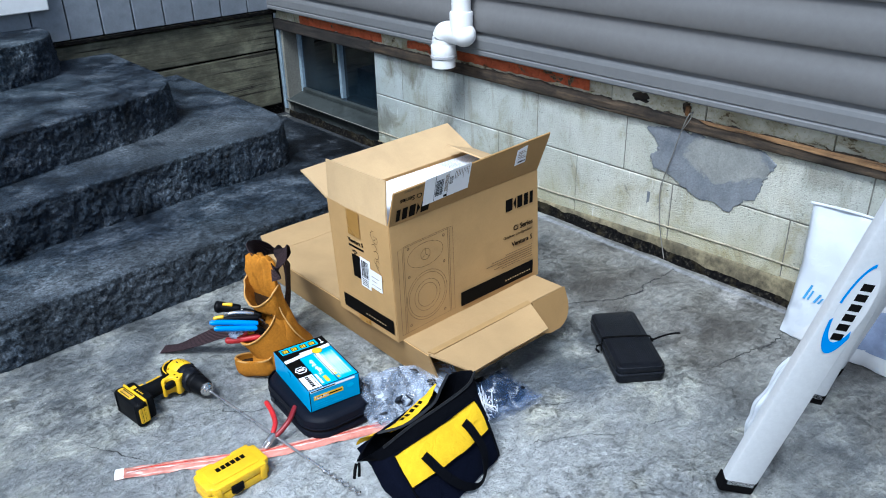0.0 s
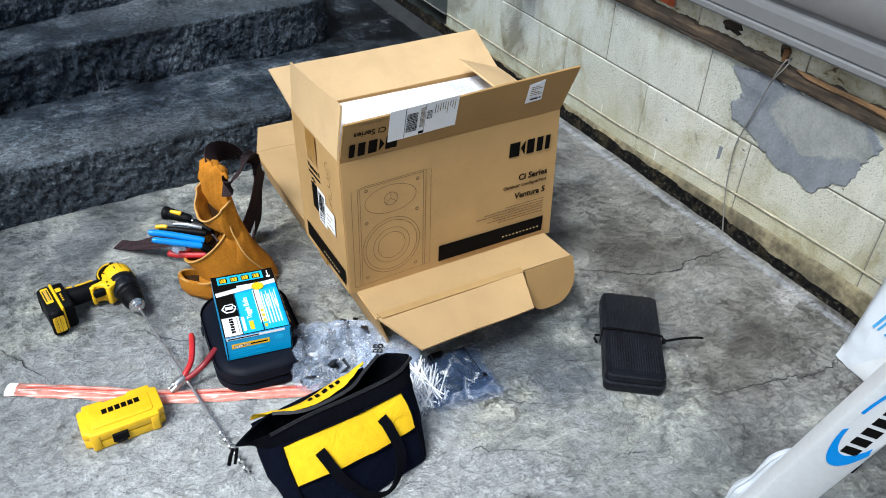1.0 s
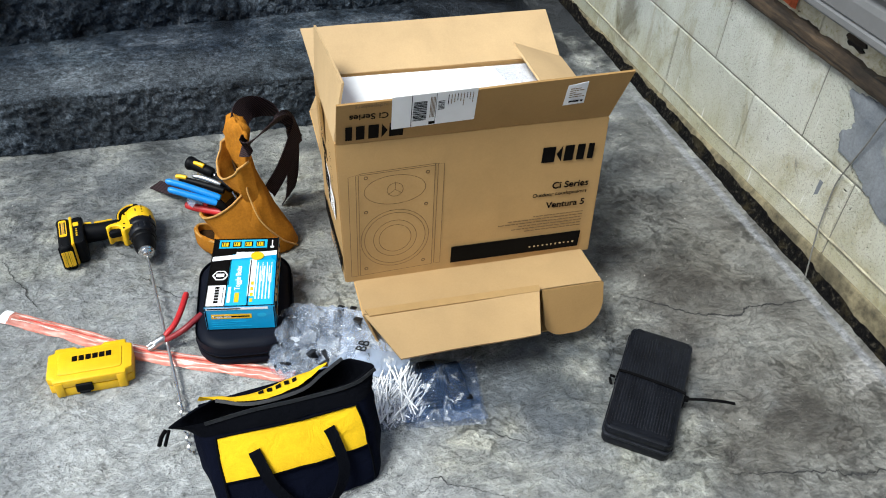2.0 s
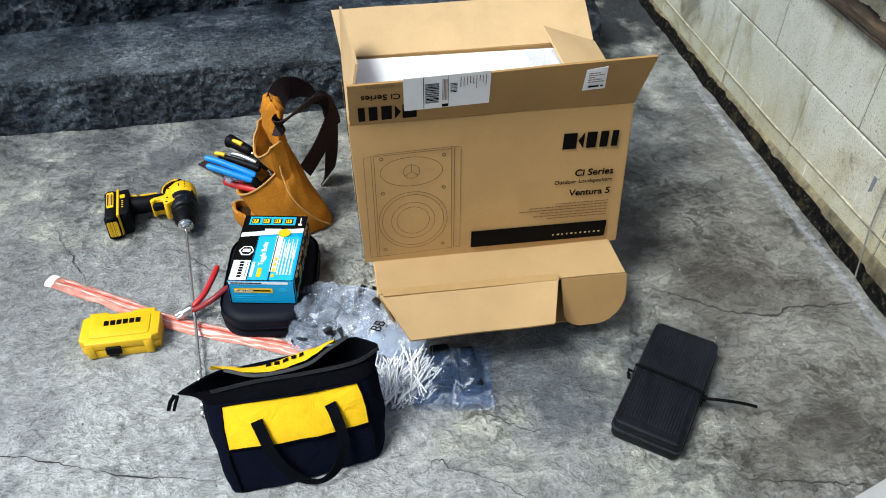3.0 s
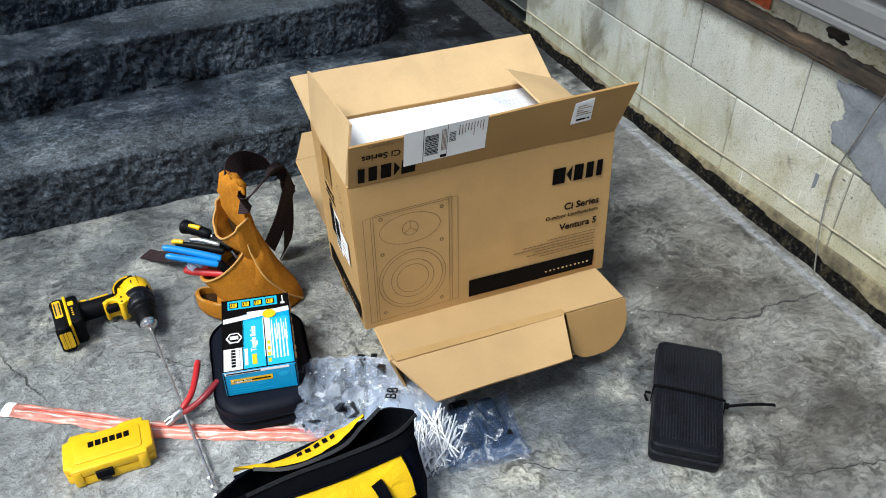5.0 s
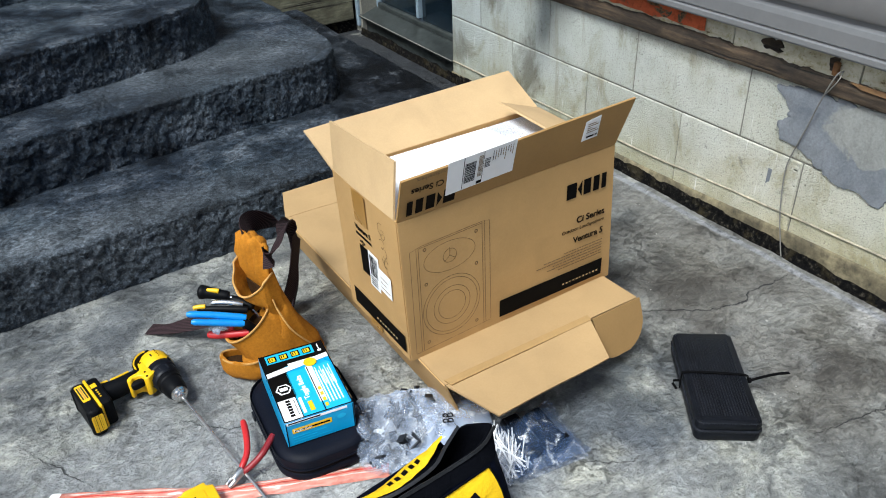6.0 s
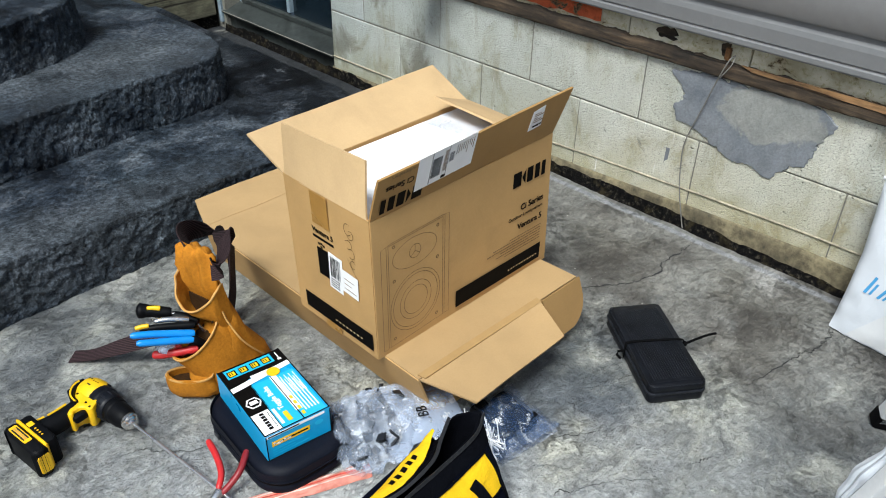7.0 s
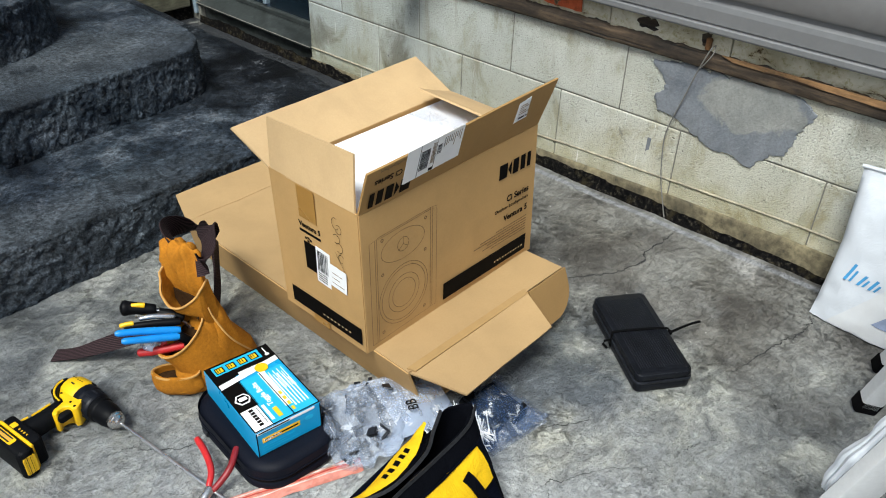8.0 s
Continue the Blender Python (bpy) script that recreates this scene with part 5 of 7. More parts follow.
def loft(rings, close_low=True, close_high=False):
    """A skin over closed rings of equal length."""
    bm = bmesh.new()
    vs = [[bm.verts.new(p) for p in r] for r in rings]
    n = len(vs[0])
    for a, b in zip(vs, vs[1:]):
        for k in range(n):
            bm.faces.new((a[k], a[(k + 1) % n], b[(k + 1) % n], b[k]))
    if close_low:
        bm.faces.new(vs[0])
    if close_high:
        bm.faces.new(vs[-1])
    bmesh.ops.recalc_face_normals(bm, faces=bm.faces)
    return bm


def oval(c, a, b, n=28):
    """A ring round c with half axes a and b."""
    c, a, b = Vector(c), Vector(a), Vector(b)
    return [c + math.cos(2 * math.pi * k / n) * a + math.sin(2 * math.pi * k / n) * b for k in range(n)]


def wrinkled(bm, size, scale, seed, floor=0.001):
    bm.normal_update()
    move = [(v, v.normal * size * noise.fractal(v.co * scale + Vector((seed, 0, 0)), 0.8, 2.1, 4)) for v in bm.verts]
    for v, d in move:
        v.co += d
        v.co.z = max(v.co.z, floor)
    return bm


def shift(bm, at):
    bmesh.ops.translate(bm, vec=at, verts=bm.verts)
    return bm


# --- drill with its long bit, lying on its side
def make_drill():
    d = thing("cordless_drill", (0.448, 1.684, 0.0), -81.8, "yellow and black cordless drill with a very long bit", "drill")
    rx = pose(0, 0, 0, 0, 90, 0)
    head = lathe(((0.021, -0.053), (0.029, -0.050), (0.0335, -0.040), (0.0350, -0.020), (0.0345, -0.006), (0.031, 0.002)), Matrix.Translation((0, 0, 0.036)) @ rx, 18)
    part("motor_housing", head, YELLOW_M, d, smooth=35)
    part("rear_cap", lathe(((0.012, -0.062), (0.020, -0.060), (0.024, -0.052), (0.024, -0.046)), Matrix.Translation((0, 0, 0.036)) @ rx, 18), BLACK_M, d, smooth=35)
    sleeve_m = Matrix.Translation((0, 0, 0.036)) @ rx
    part("clutch_collar", lathe(((0.0320, -0.006), (0.0335, -0.003), (0.0325, 0.012), (0.0300, 0.015), (0.0300, 0.034), (0.0282, 0.038), (0.0262, 0.040)), sleeve_m, 24), CASE_M, d, "dark grey clutch collar", smooth=35)
    for k in range(12):
        a = radians(30 * k + 10)
        part("collar_rib", box((0.015, 0.004, 0.003), bevel=0.0008, seg=1, m=Matrix.Translation((0.025, 0.0298 * math.cos(a), 0.036 + 0.0298 * math.sin(a))) @ pose(0, 0, 0, math.degrees(a) - 90, 0, 0)), RIB_M, d)
    part("chuck", lathe(((0.0250, 0.040), (0.0268, 0.043), (0.0265, 0.052), (0.0245, 0.055), (0.0240, 0.076), (0.0215, 0.086), (0.0195, 0.092)), sleeve_m, 24), BLACK_M, d, smooth=30)
    part("chuck_nose", lathe(((0.0180, 0.091), (0.0182, 0.0965), (0.0150, 0.0985), (0.0152, 0.1030), (0.0105, 0.1060), (0.0102, 0.1095), (0.0050, 0.1120)), sleeve_m, 20), STEEL_M, d, "bright steel chuck nose", smooth=30)
    grip = [oval((-0.020 + 0.006 * math.sin(u * 3.1), -0.022 - 0.112 * u, 0.036), (0.0225 - 0.004 * math.sin(u * math.pi) + 0.003 * u, 0, 0), (0, 0, 0.0205 + 0.002 * u), 16) for u in [k / 12 for k in range(13)]]
    part("handle", loft(grip, True, True), BLACK_M, d, "black rubber-covered handle", smooth=40)
    yoke = [(-0.044, 0.0), (-0.045, -0.014), (-0.040, -0.026), (-0.030, -0.036), (-0.014, -0.038), (-0.006, -0.048), (-0.003, -0.066), (0.004, -0.075), (0.013, -0.073), (0.013, -0.067), (0.006, -0.062), (0.007, -0.050), (0.014, -0.043), (0.027, -0.044), (0.031, -0.036), (0.020, -0.016), (0.004, 0.0)]
    part("handle_yoke", prism(yoke[::-1], 0.012, 0.0605, bevel=0.0025, m=Matrix.Identity(4)), YELLOW_M, d, "yellow fork reaching round the trigger", smooth=40)
    part("rear_rubber", prism([(-0.062, 0.004), (-0.066, -0.012), (-0.058, -0.030), (-0.044, -0.042), (-0.030, -0.048), (-0.012, -0.048), (-0.016, -0.041), (-0.031, -0.039), (-0.044, -0.029), (-0.053, -0.014), (-0.053, 0.004)][::-1], 0.010, 0.0615, bevel=0.002, m=Matrix.Identity(4)), BLACK_M, d, "black rubber behind the fork", smooth=40)
    for k in range(5):
        part("vent", box((0.0032, 0.0032, 0.002), (-0.044 + 0.007 * k, 0.010, 0.0680 + 0.0002 * k), bevel=0.0008, seg=1), BLACK_M, d)
    part("side_mark", box((0.010, 0.003, 0.002), (-0.026, -0.004, 0.0705), bevel=0.0006, seg=1), BRACKET_M, d)
    part("selector", box((0.014, 0.006, 0.006), (-0.002, 0.024, 0.058), bevel=0.002), BLACK_M, d, smooth=40)
    part("rubber_back", box((0.012, 0.030, 0.040), (-0.058, -0.022, 0.036), bevel=0.005), BLACK_M, d, smooth=40)
    for x, y in ((-0.030, -0.030), (0.006, -0.034), (0.022, -0.036), (-0.008, -0.044)):
        part("screw", lathe(((0.0026, 0.0), (0.0026, 0.0014)), Matrix.Translation((x, y, 0.0600)), 8), BLACK_M, d)
    part("trigger", box((0.018, 0.030, 0.018), (0.014, -0.056, 0.044), bevel=0.006), BLACK_M, d, smooth=40)
    for line in ([(-0.029, -0.058, 0.0535), (-0.028, -0.080, 0.0540), (-0.028, -0.098, 0.0545)], [(-0.031, -0.104, 0.0535), (-0.033, -0.112, 0.0530), (-0.035, -0.120, 0.0525)],
                 [(-0.060, -0.006, 0.0615), (-0.058, -0.020, 0.0615), (-0.048, -0.034, 0.0612), (-0.032, -0.043, 0.0608), (-0.014, -0.045, 0.0605)]):
        part("yellow_inlay", tube(curve_points(line, 12), 0.0022, 6), YELLOW_M, d, smooth=50)
    foot = prism(rounded(0.098, 0.026, 0.008), 0.004, 0.066, bevel=0.004, m=Matrix.Translation((0.000, -0.134, 0)))
    part("battery_shoe", foot, BLACK_M, d, smooth=40)
    part("yellow_band", prism(rounded(0.106, 0.006, 0.003), 0.008, 0.0690, bevel=0.002, m=Matrix.Translation((0.003, -0.1465, 0))), YELLOW_M, d, smooth=40)
    part("shoe_badge", box((0.014, 0.012, 0.003), (-0.020, -0.136, 0.0662), bevel=0.001, seg=1), YELLOW_M, d)
    for k in range(4):
        part("gauge_mark", box((0.003, 0.004, 0.002), (-0.002 + 0.008 * k, -0.136, 0.0664), bevel=0.0005, seg=1), YELLOW_M, d)
    pack = prism(rounded(0.112, 0.028, 0.010), 0.001, 0.070, bevel=0.008, seg=3, m=Matrix.Translation((0.008, -0.163, 0)))
    bat = part("battery_pack", pack, BLACK_M, d, "black battery pack with yellow badges", smooth=40)
    part("badge", prism(rounded(0.044, 0.024, 0.005), 0.0, 0.0018, bevel=0.0006, seg=1, m=Matrix.Translation((0.0635, -0.162, 0.036)) @ pose(0, 0, 0, 0, 90, 0)), YELLOW_M, bat)
    part("badge", prism(rounded(0.060, 0.016, 0.004), 0.0, 0.0016, m=Matrix.Translation((-0.006, -0.1635, 0.0694))), YELLOW_M, bat, "yellow label with grey stripes")
    for k in range(3):
        part("label_stripe", box((0.044, 0.0030, 0.0012), (-0.006, -0.1590 - 0.0045 * k, 0.0713), bevel=0.0004, seg=1), BRACKET_M if k != 1 else STITCH_M, bat)
    part("drill_bit", tube([(0.10, 0, 0.036), (0.30, 0, 0.027), (0.56, 0, 0.0145)], [0.0031, 0.0031, 0.0031], 10), STEEL_M, d, "long bright steel bit", smooth=40)
    flute = [(0.535 + 0.0014 * k, 0.0042 * math.cos(k * 0.42), 0.0150 + 0.0042 * math.sin(k * 0.42)) for k in range(90)]
    part("bit_flute", tube(flute, 0.0028, 6), STEEL_M, d, "spiral cutting end", smooth=50)
    return d


make_drill()


# --- leather tool pouch
def make_pouch():
    p = thing("tool_pouch", (0.69, 1.61, 0.0), 0, "tan suede leather tool pouch slumped upright on the patio", "tool pouch")
    o = Vector((-0.69, -1.61, 0))

    def loc(bm):
        return shift(bm, o)

    body = []
    for z, cx, cy, ax, ay, turn in ((0.001, 0.705, 1.605, 0.092, 0.048, 0), (0.012, 0.705, 1.606, 0.099, 0.053, 0), (0.05, 0.703, 1.610, 0.088, 0.054, 2), (0.10, 0.712, 1.624, 0.050, 0.054, 6), (0.15, 0.720, 1.640, 0.022, 0.053, 12), (0.20, 0.704, 1.650, 0.013, 0.053, 17),
                               (0.24, 0.692, 1.652, 0.013, 0.052, 18), (0.272, 0.692, 1.655, 0.013, 0.050, 18), (0.292, 0.698, 1.656, 0.017, 0.048, 18), (0.304, 0.699, 1.656, 0.016, 0.046, 18), (0.312, 0.700, 1.656, 0.010, 0.040, 18), (0.314, 0.700, 1.656, 0.004, 0.030, 18)):
        t = radians(turn)
        body.append(oval((cx, cy, z), (ax * math.cos(t), ax * math.sin(t), 0), (-ay * math.sin(t), ay * math.cos(t), 0), 48))
    bm = loft(body, True, True)
    bm.normal_update()
    move = []
    for v in bm.verts:
        up = min(1, max(0, (v.co.z - 0.12) / 0.12))
        fold = 0.0065 * up * math.sin((v.co.y - 0.25 * v.co.z) * 230 + 2.6 * noise.noise(v.co * 18))
        move.append((v, v.normal * (0.006 * noise.fractal(v.co * 16, 0.8, 2, 3) + fold)))
    for v, d in move:
        v.co += d
        v.co.z = max(v.co.z, 0.001)
    part("pouch_body", loc(bm), LEATHER_M, p, smooth=70)

    def pocket(name, path, radii, long, short, rim=True):
        """An open leather pocket: rings along path with given half widths; long and short: directions of its mouth."""
        lo, sh = Vector(long).normalized(), Vector(short).normalized()
        pts = curve_points(path, len(radii) - 1)
        outer = [oval(c, lo * a, sh * b, 32) for c, (a, b) in zip(pts, radii)]
        inner = [oval(c, lo * max(0.002, a - 0.004), sh * max(0.002, b - 0.004), 32) for c, (a, b) in zip(pts[:1:-1], radii[:1:-1])]
        bm = loft(outer + inner, True, True)
        wrinkled(bm, 0.005, 18, len(name))
        ob = part(name, loc(bm), LEATHER_M, p, smooth=60)
        # dark disc below the mouth: the pocket's inner shade put into colour
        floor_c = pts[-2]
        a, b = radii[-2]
        shade_disc = bmesh.new()
        shade_disc.faces.new([shade_disc.verts.new(q) for q in oval(floor_c, lo * (a - 0.003), sh * (b - 0.003), 32)])
        part("pocket_lining", loc(shade_disc), POCKET_SHADE_M, p)
        if rim:
            r = [q for q in oval(pts[-1], lo * radii[-1][0], sh * radii[-1][1], 32)]
            part("stitched_edge", loc(tube(r + [r[0]], 0.0025, 6, caps=False)), STITCH_M, p, smooth=60)
        return ob

    pocket("tool_pocket", [(0.700, 1.597, 0.006), (0.692, 1.600, 0.045), (0.674, 1.610, 0.095), (0.645, 1.622, 0.138)], [(0.085, 0.042), (0.082, 0.044), (0.076, 0.044), (0.070, 0.043), (0.066, 0.043), (0.064, 0.043)], (0.85, 0.02, 0.52), (0.05, 0.98, 0.1))
    # upper pocket: a slack front whose hem sags between its two corners
    left, right = Vector((0.657, 1.688, 0.247)), Vector((0.686, 1.585, 0.239))
    columns = []
    for k in range(4):
        columns.append((Vector((0.697, 1.700, 0.272)).lerp(left, k / 4), Vector((0.716, 1.692, 0.130)).lerp(Vector((0.690, 1.690, 0.150)), k / 4)))
    for i in range(21):
        u = i / 20
        sag = 4 * u * (1 - u)
        columns.append((left.lerp(right, u) + Vector((-0.030 * sag, 0, -0.052 * sag ** 0.8)), Vector((0.690 - 0.004 * sag, 1.690 - 0.098 * u, 0.150))))
    for k in range(1, 5):
        columns.append((right.lerp(Vector((0.712, 1.598, 0.248)), k / 4), Vector((0.690, 1.592, 0.150)).lerp(Vector((0.724, 1.592, 0.120)), k / 4)))
    last = len(columns) - 1
    bm = bmesh.new()
    layers = []
    for off in (0.0, 0.0035):
        grid = []
        for j in range(9):
            v = j / 8
            row = []
            for i, (hem, foot) in enumerate(columns):
                q = hem.lerp(foot, v) + Vector((-0.008 * math.sin(math.pi * v) * math.sin(math.pi * i / last), 0, 0))
                q += Vector((0.004 * noise.noise(q * 40) + off, 0, 0))
                row.append(bm.verts.new(q))
            grid.append(row)
        for r, q in zip(grid, grid[1:]):
            for i in range(last):
                bm.faces.new((r[i], r[i + 1], q[i + 1], q[i]))
        layers.append(grid)
    for i in range(last):
        bm.faces.new((layers[0][0][i], layers[0][0][i + 1], layers[1][0][i + 1], layers[1][0][i]))
    line = [v.co.copy() for v in layers[0][0]]
    bmesh.ops.recalc_face_normals(bm, faces=bm.faces)
    part("upper_pocket", loc(bm), LEATHER_M, p, smooth=60)
    # dark sheet behind the hem paints the shade of the gap
    shade_sheet = sheet(((0.680, 1.684, 0.160), (0.680, 1.600, 0.160), (0.684, 1.602, 0.212), (0.676, 1.676, 0.206)), 0.002, bend=-0.004, nu=10, nv=10, rough=0.004)
    part("pocket_lining", loc(shade_sheet), POCKET_SHADE_M, p, "dark sheet painting the shade inside the upper pocket", smooth=60)
    part("stitched_edge", loc(tube(line, 0.0026, 6)), STITCH_M, p, smooth=60)
    pocket("small_pocket", [(0.618, 1.603, 0.004), (0.614, 1.604, 0.022), (0.610, 1.606, 0.056)], [(0.046, 0.026), (0.054, 0.031), (0.056, 0.032), (0.055, 0.030), (0.052, 0.027)], (0.60, -0.80, 0.08), (0.80, 0.60, -0.05), rim=True)
    # seams down the outer face and along the panel edge
    for seam in ([(0.700, 1.590, 0.186), (0.704, 1.580, 0.160), (0.722, 1.560, 0.110), (0.765, 1.560, 0.050), (0.800, 1.578, 0.012)],):
        part("seam", loc(tube(curve_points(seam, 24), 0.0022, 6)), STITCH_M, p, "pale stitched seam", smooth=60)
    # webbing belt threaded through the top
    part("belt", loc(ribbon([(0.700, 1.672, 0.292), (0.712, 1.725, 0.296), (0.736, 1.766, 0.284), (0.776, 1.782, 0.262), (0.812, 1.772, 0.236), (0.824, 1.764, 0.180), (0.818, 1.762, 0.100), (0.808, 1.764, 0.035), (0.795, 1.775, 0.006)], 0.054,
                            [(-0.55, 0.1, 0.75), (-0.5, 0.1, 0.8), (-0.3, -0.1, 0.85), (-0.1, -0.4, 0.85), (-0.3, -0.8, 0.5), (-0.5, -0.85, 0.1), (-0.6, -0.8, 0.0), (-0.5, -0.8, 0.0), (-0.4, -0.9, 0.0)], n=54)), WEB_M, p, "dark brown webbing belt", smooth=40)
    part("belt", loc(ribbon([(0.702, 1.612, 0.282), (0.710, 1.598, 0.290), (0.728, 1.606, 0.297), (0.752, 1.640, 0.298), (0.784, 1.694, 0.285), (0.812, 1.742, 0.255), (0.826, 1.758, 0.205), (0.829, 1.762, 0.170)], 0.050, [(0.5, -0.1, 0.8), (0.55, -0.3, 0.75), (0.5, -0.45, 0.75), (0.35, -0.55, 0.75), (0.0, -0.7, 0.65), (-0.4, -0.8, 0.35), (-0.6, -0.8, 0.1), (-0.7, -0.7, 0.0)], n=48)), WEB_M, p, "dark brown webbing belt", smooth=40)
    part("belt", loc(ribbon([(0.752, 1.655, 0.120), (0.785, 1.690, 0.150), (0.812, 1.728, 0.182), (0.834, 1.758, 0.215)], 0.052, (-0.35, -0.3, 0.85), n=20)), WEB_M, p, "dark brown webbing belt", smooth=40)
    part("belt_end", loc(ribbon([(0.640, 1.690, 0.100), (0.590, 1.735, 0.088), (0.545, 1.800, 0.050), (0.505, 1.860, 0.016), (0.474, 1.900, 0.004)], 0.036, [(0.1, 0.3, 1), (0.2, 0.5, 0.8), (0.5, 0.6, 0.5), (0.8, 0.6, 0.15), (0.8, 0.6, 0.1)], n=26)), WEB_M, p, "dark brown webbing strap end", smooth=40)
    return p


make_pouch()


def hand_tool(name, label, category, bars, place=(0.64, 1.6, 0.12)):
    """A tool of round bars: rows of (part name, points, radii, material)."""
    t = thing(name, place, 0, label, category)
    o = -Vector(place)
    for nm, pts, radii, mat in bars:
        q = curve_points(pts, 14)
        rad = [radii[0] + (radii[1] - radii[0]) * i / 14 for i in range(15)] if isinstance(radii, tuple) else radii
        if isinstance(radii, tuple):
            rad[0] *= 0.6
            rad[-1] *= 0.85
        part(nm, shift(tube(q, rad, 10), o), mat, t, smooth=50)
    return t


hand_tool("pliers", "blue-handled pliers stuck in the leather pouch", "pliers", (
    ("handle", [(0.527, 1.656, 0.180), (0.570, 1.640, 0.170), (0.640, 1.610, 0.150)], (0.0072, 0.0085), BLUE_GRIP_M),
    ("handle", [(0.530, 1.640, 0.168), (0.570, 1.625, 0.158), (0.632, 1.603, 0.142)], (0.0072, 0.0085), BLUE_GRIP_M),
    ("jaw", [(0.628, 1.608, 0.146), (0.66, 1.596, 0.110), (0.69, 1.59, 0.07)], (0.011, 0.008), BLACK_M)))
hand_tool("screwdriver", "black and yellow screwdriver stuck in the leather pouch", "screwdriver", (
    ("handle", [(0.586, 1.712, 0.181), (0.602, 1.700, 0.178), (0.630, 1.680, 0.170)], (0.0150, 0.0120), BLACK_M),
    ("handle_end", [(0.574, 1.721, 0.1825), (0.578, 1.718, 0.182), (0.583, 1.714, 0.1815), (0.589, 1.710, 0.181), (0.596, 1.705, 0.1805)], [0.006, 0.0095, 0.0125, 0.0145, 0.0158, 0.0166, 0.0170, 0.0170, 0.0166, 0.0160, 0.0154, 0.0148, 0.0142, 0.0136, 0.0130], BLACK_M),
    ("yellow_stripe", [(0.590, 1.702, 0.1915), (0.602, 1.694, 0.190), (0.612, 1.688, 0.187)], (0.004, 0.006), YELLOW_M),
    ("shaft", [(0.628, 1.681, 0.170), (0.66, 1.655, 0.15), (0.69, 1.62, 0.09)], (0.004, 0.004), STEEL_M)))
hand_tool("chisel", "steel-capped chisel handle stuck in the leather pouch", "chisel", (
    ("handle", [(0.612, 1.700, 0.158), (0.640, 1.672, 0.160), (0.668, 1.640, 0.150)], (0.010, 0.011), BLACK_M),
    ("steel_cap", [(0.600, 1.712, 0.158), (0.606, 1.706, 0.158), (0.614, 1.698, 0.158)], (0.0105, 0.0105), STEEL_M)))
hand_tool("utility_knife", "grey utility knife with yellow stripe in the pouch", "knife", (
    ("body", [(0.555, 1.675, 0.168), (0.590, 1.655, 0.168), (0.650, 1.622, 0.160)], (0.0065, 0.0085), BLACK_M),
    ("yellow_stripe", [(0.548, 1.678, 0.174), (0.560, 1.672, 0.176), (0.572, 1.665, 0.176)], (0.005, 0.005), YELLOW_M),
    ("blade_housing", [(0.585, 1.668, 0.178), (0.610, 1.654, 0.178), (0.645, 1.634, 0.170)], (0.0055, 0.0065), STEEL_M)))
hand_tool("wire_stripper", "red-handled wire stripper tucked into the pouch", "wire stripper", (
    ("handle", [(0.560, 1.652, 0.112), (0.585, 1.636, 0.110), (0.640, 1.605, 0.112)], (0.0085, 0.0095), RED_M),
    ("handle", [(0.566, 1.664, 0.100), (0.590, 1.646, 0.100), (0.640, 1.615, 0.104)], (0.0065, 0.0075), RED_M),
    ("pivot", [(0.600, 1.628, 0.126), (0.606, 1.624, 0.130), (0.612, 1.620, 0.130)], (0.006, 0.006), RED_M)))
wad = bmesh.new()
bmesh.ops.create_icosphere(wad, subdivisions=3, radius=0.020)
bmesh.ops.scale(wad, vec=(1.3, 1.0, 0.7), verts=wad.verts)
wrinkled(wad, 0.012, 60, 3.0, floor=-1)
scrap = thing("plastic_scrap", (0.585, 1.640, 0.138), 0, "crumpled clear plastic scrap among the tools", "plastic wrapper")
part("film", wad, MILKY_M, scrap, smooth=60)


# --- blue carton of fixings on a zipped case
def make_case():
    c = thing("zip_case", (0.667, 1.371, 0.0), -5, "black zipped hard-shell case under the blue box", "case")
    out = rounded(0.197, 0.286, 0.066, 10)
    part("lower_shell", prism(out, 0.001, 0.0305, bevel=0.013, seg=4), SHELL_M, c, smooth=50)
    part("upper_shell", prism(out, 0.0325, 0.063, bevel=0.024, seg=6), SHELL_M, c, smooth=50)
    part("zip", prism(rounded(0.1975, 0.2865, 0.066, 10), 0.0285, 0.0345, bevel=0.0015), MATT_BLACK_M, c, "black zip", smooth=50)
    rim = [(x, y, 0.0365) for x, y in rounded(0.1972, 0.2862, 0.066, 10)]
    part("piping", tube(rim + [rim[0]], 0.0018, 6, caps=False), SHELL_M, c, smooth=60)
    part("pull_tab", box((0.004, 0.020, 0.014), (-0.1015, 0.066, 0.024), bevel=0.0015), BRACKET_M, c, "grey zip pull")
    return c


make_case()


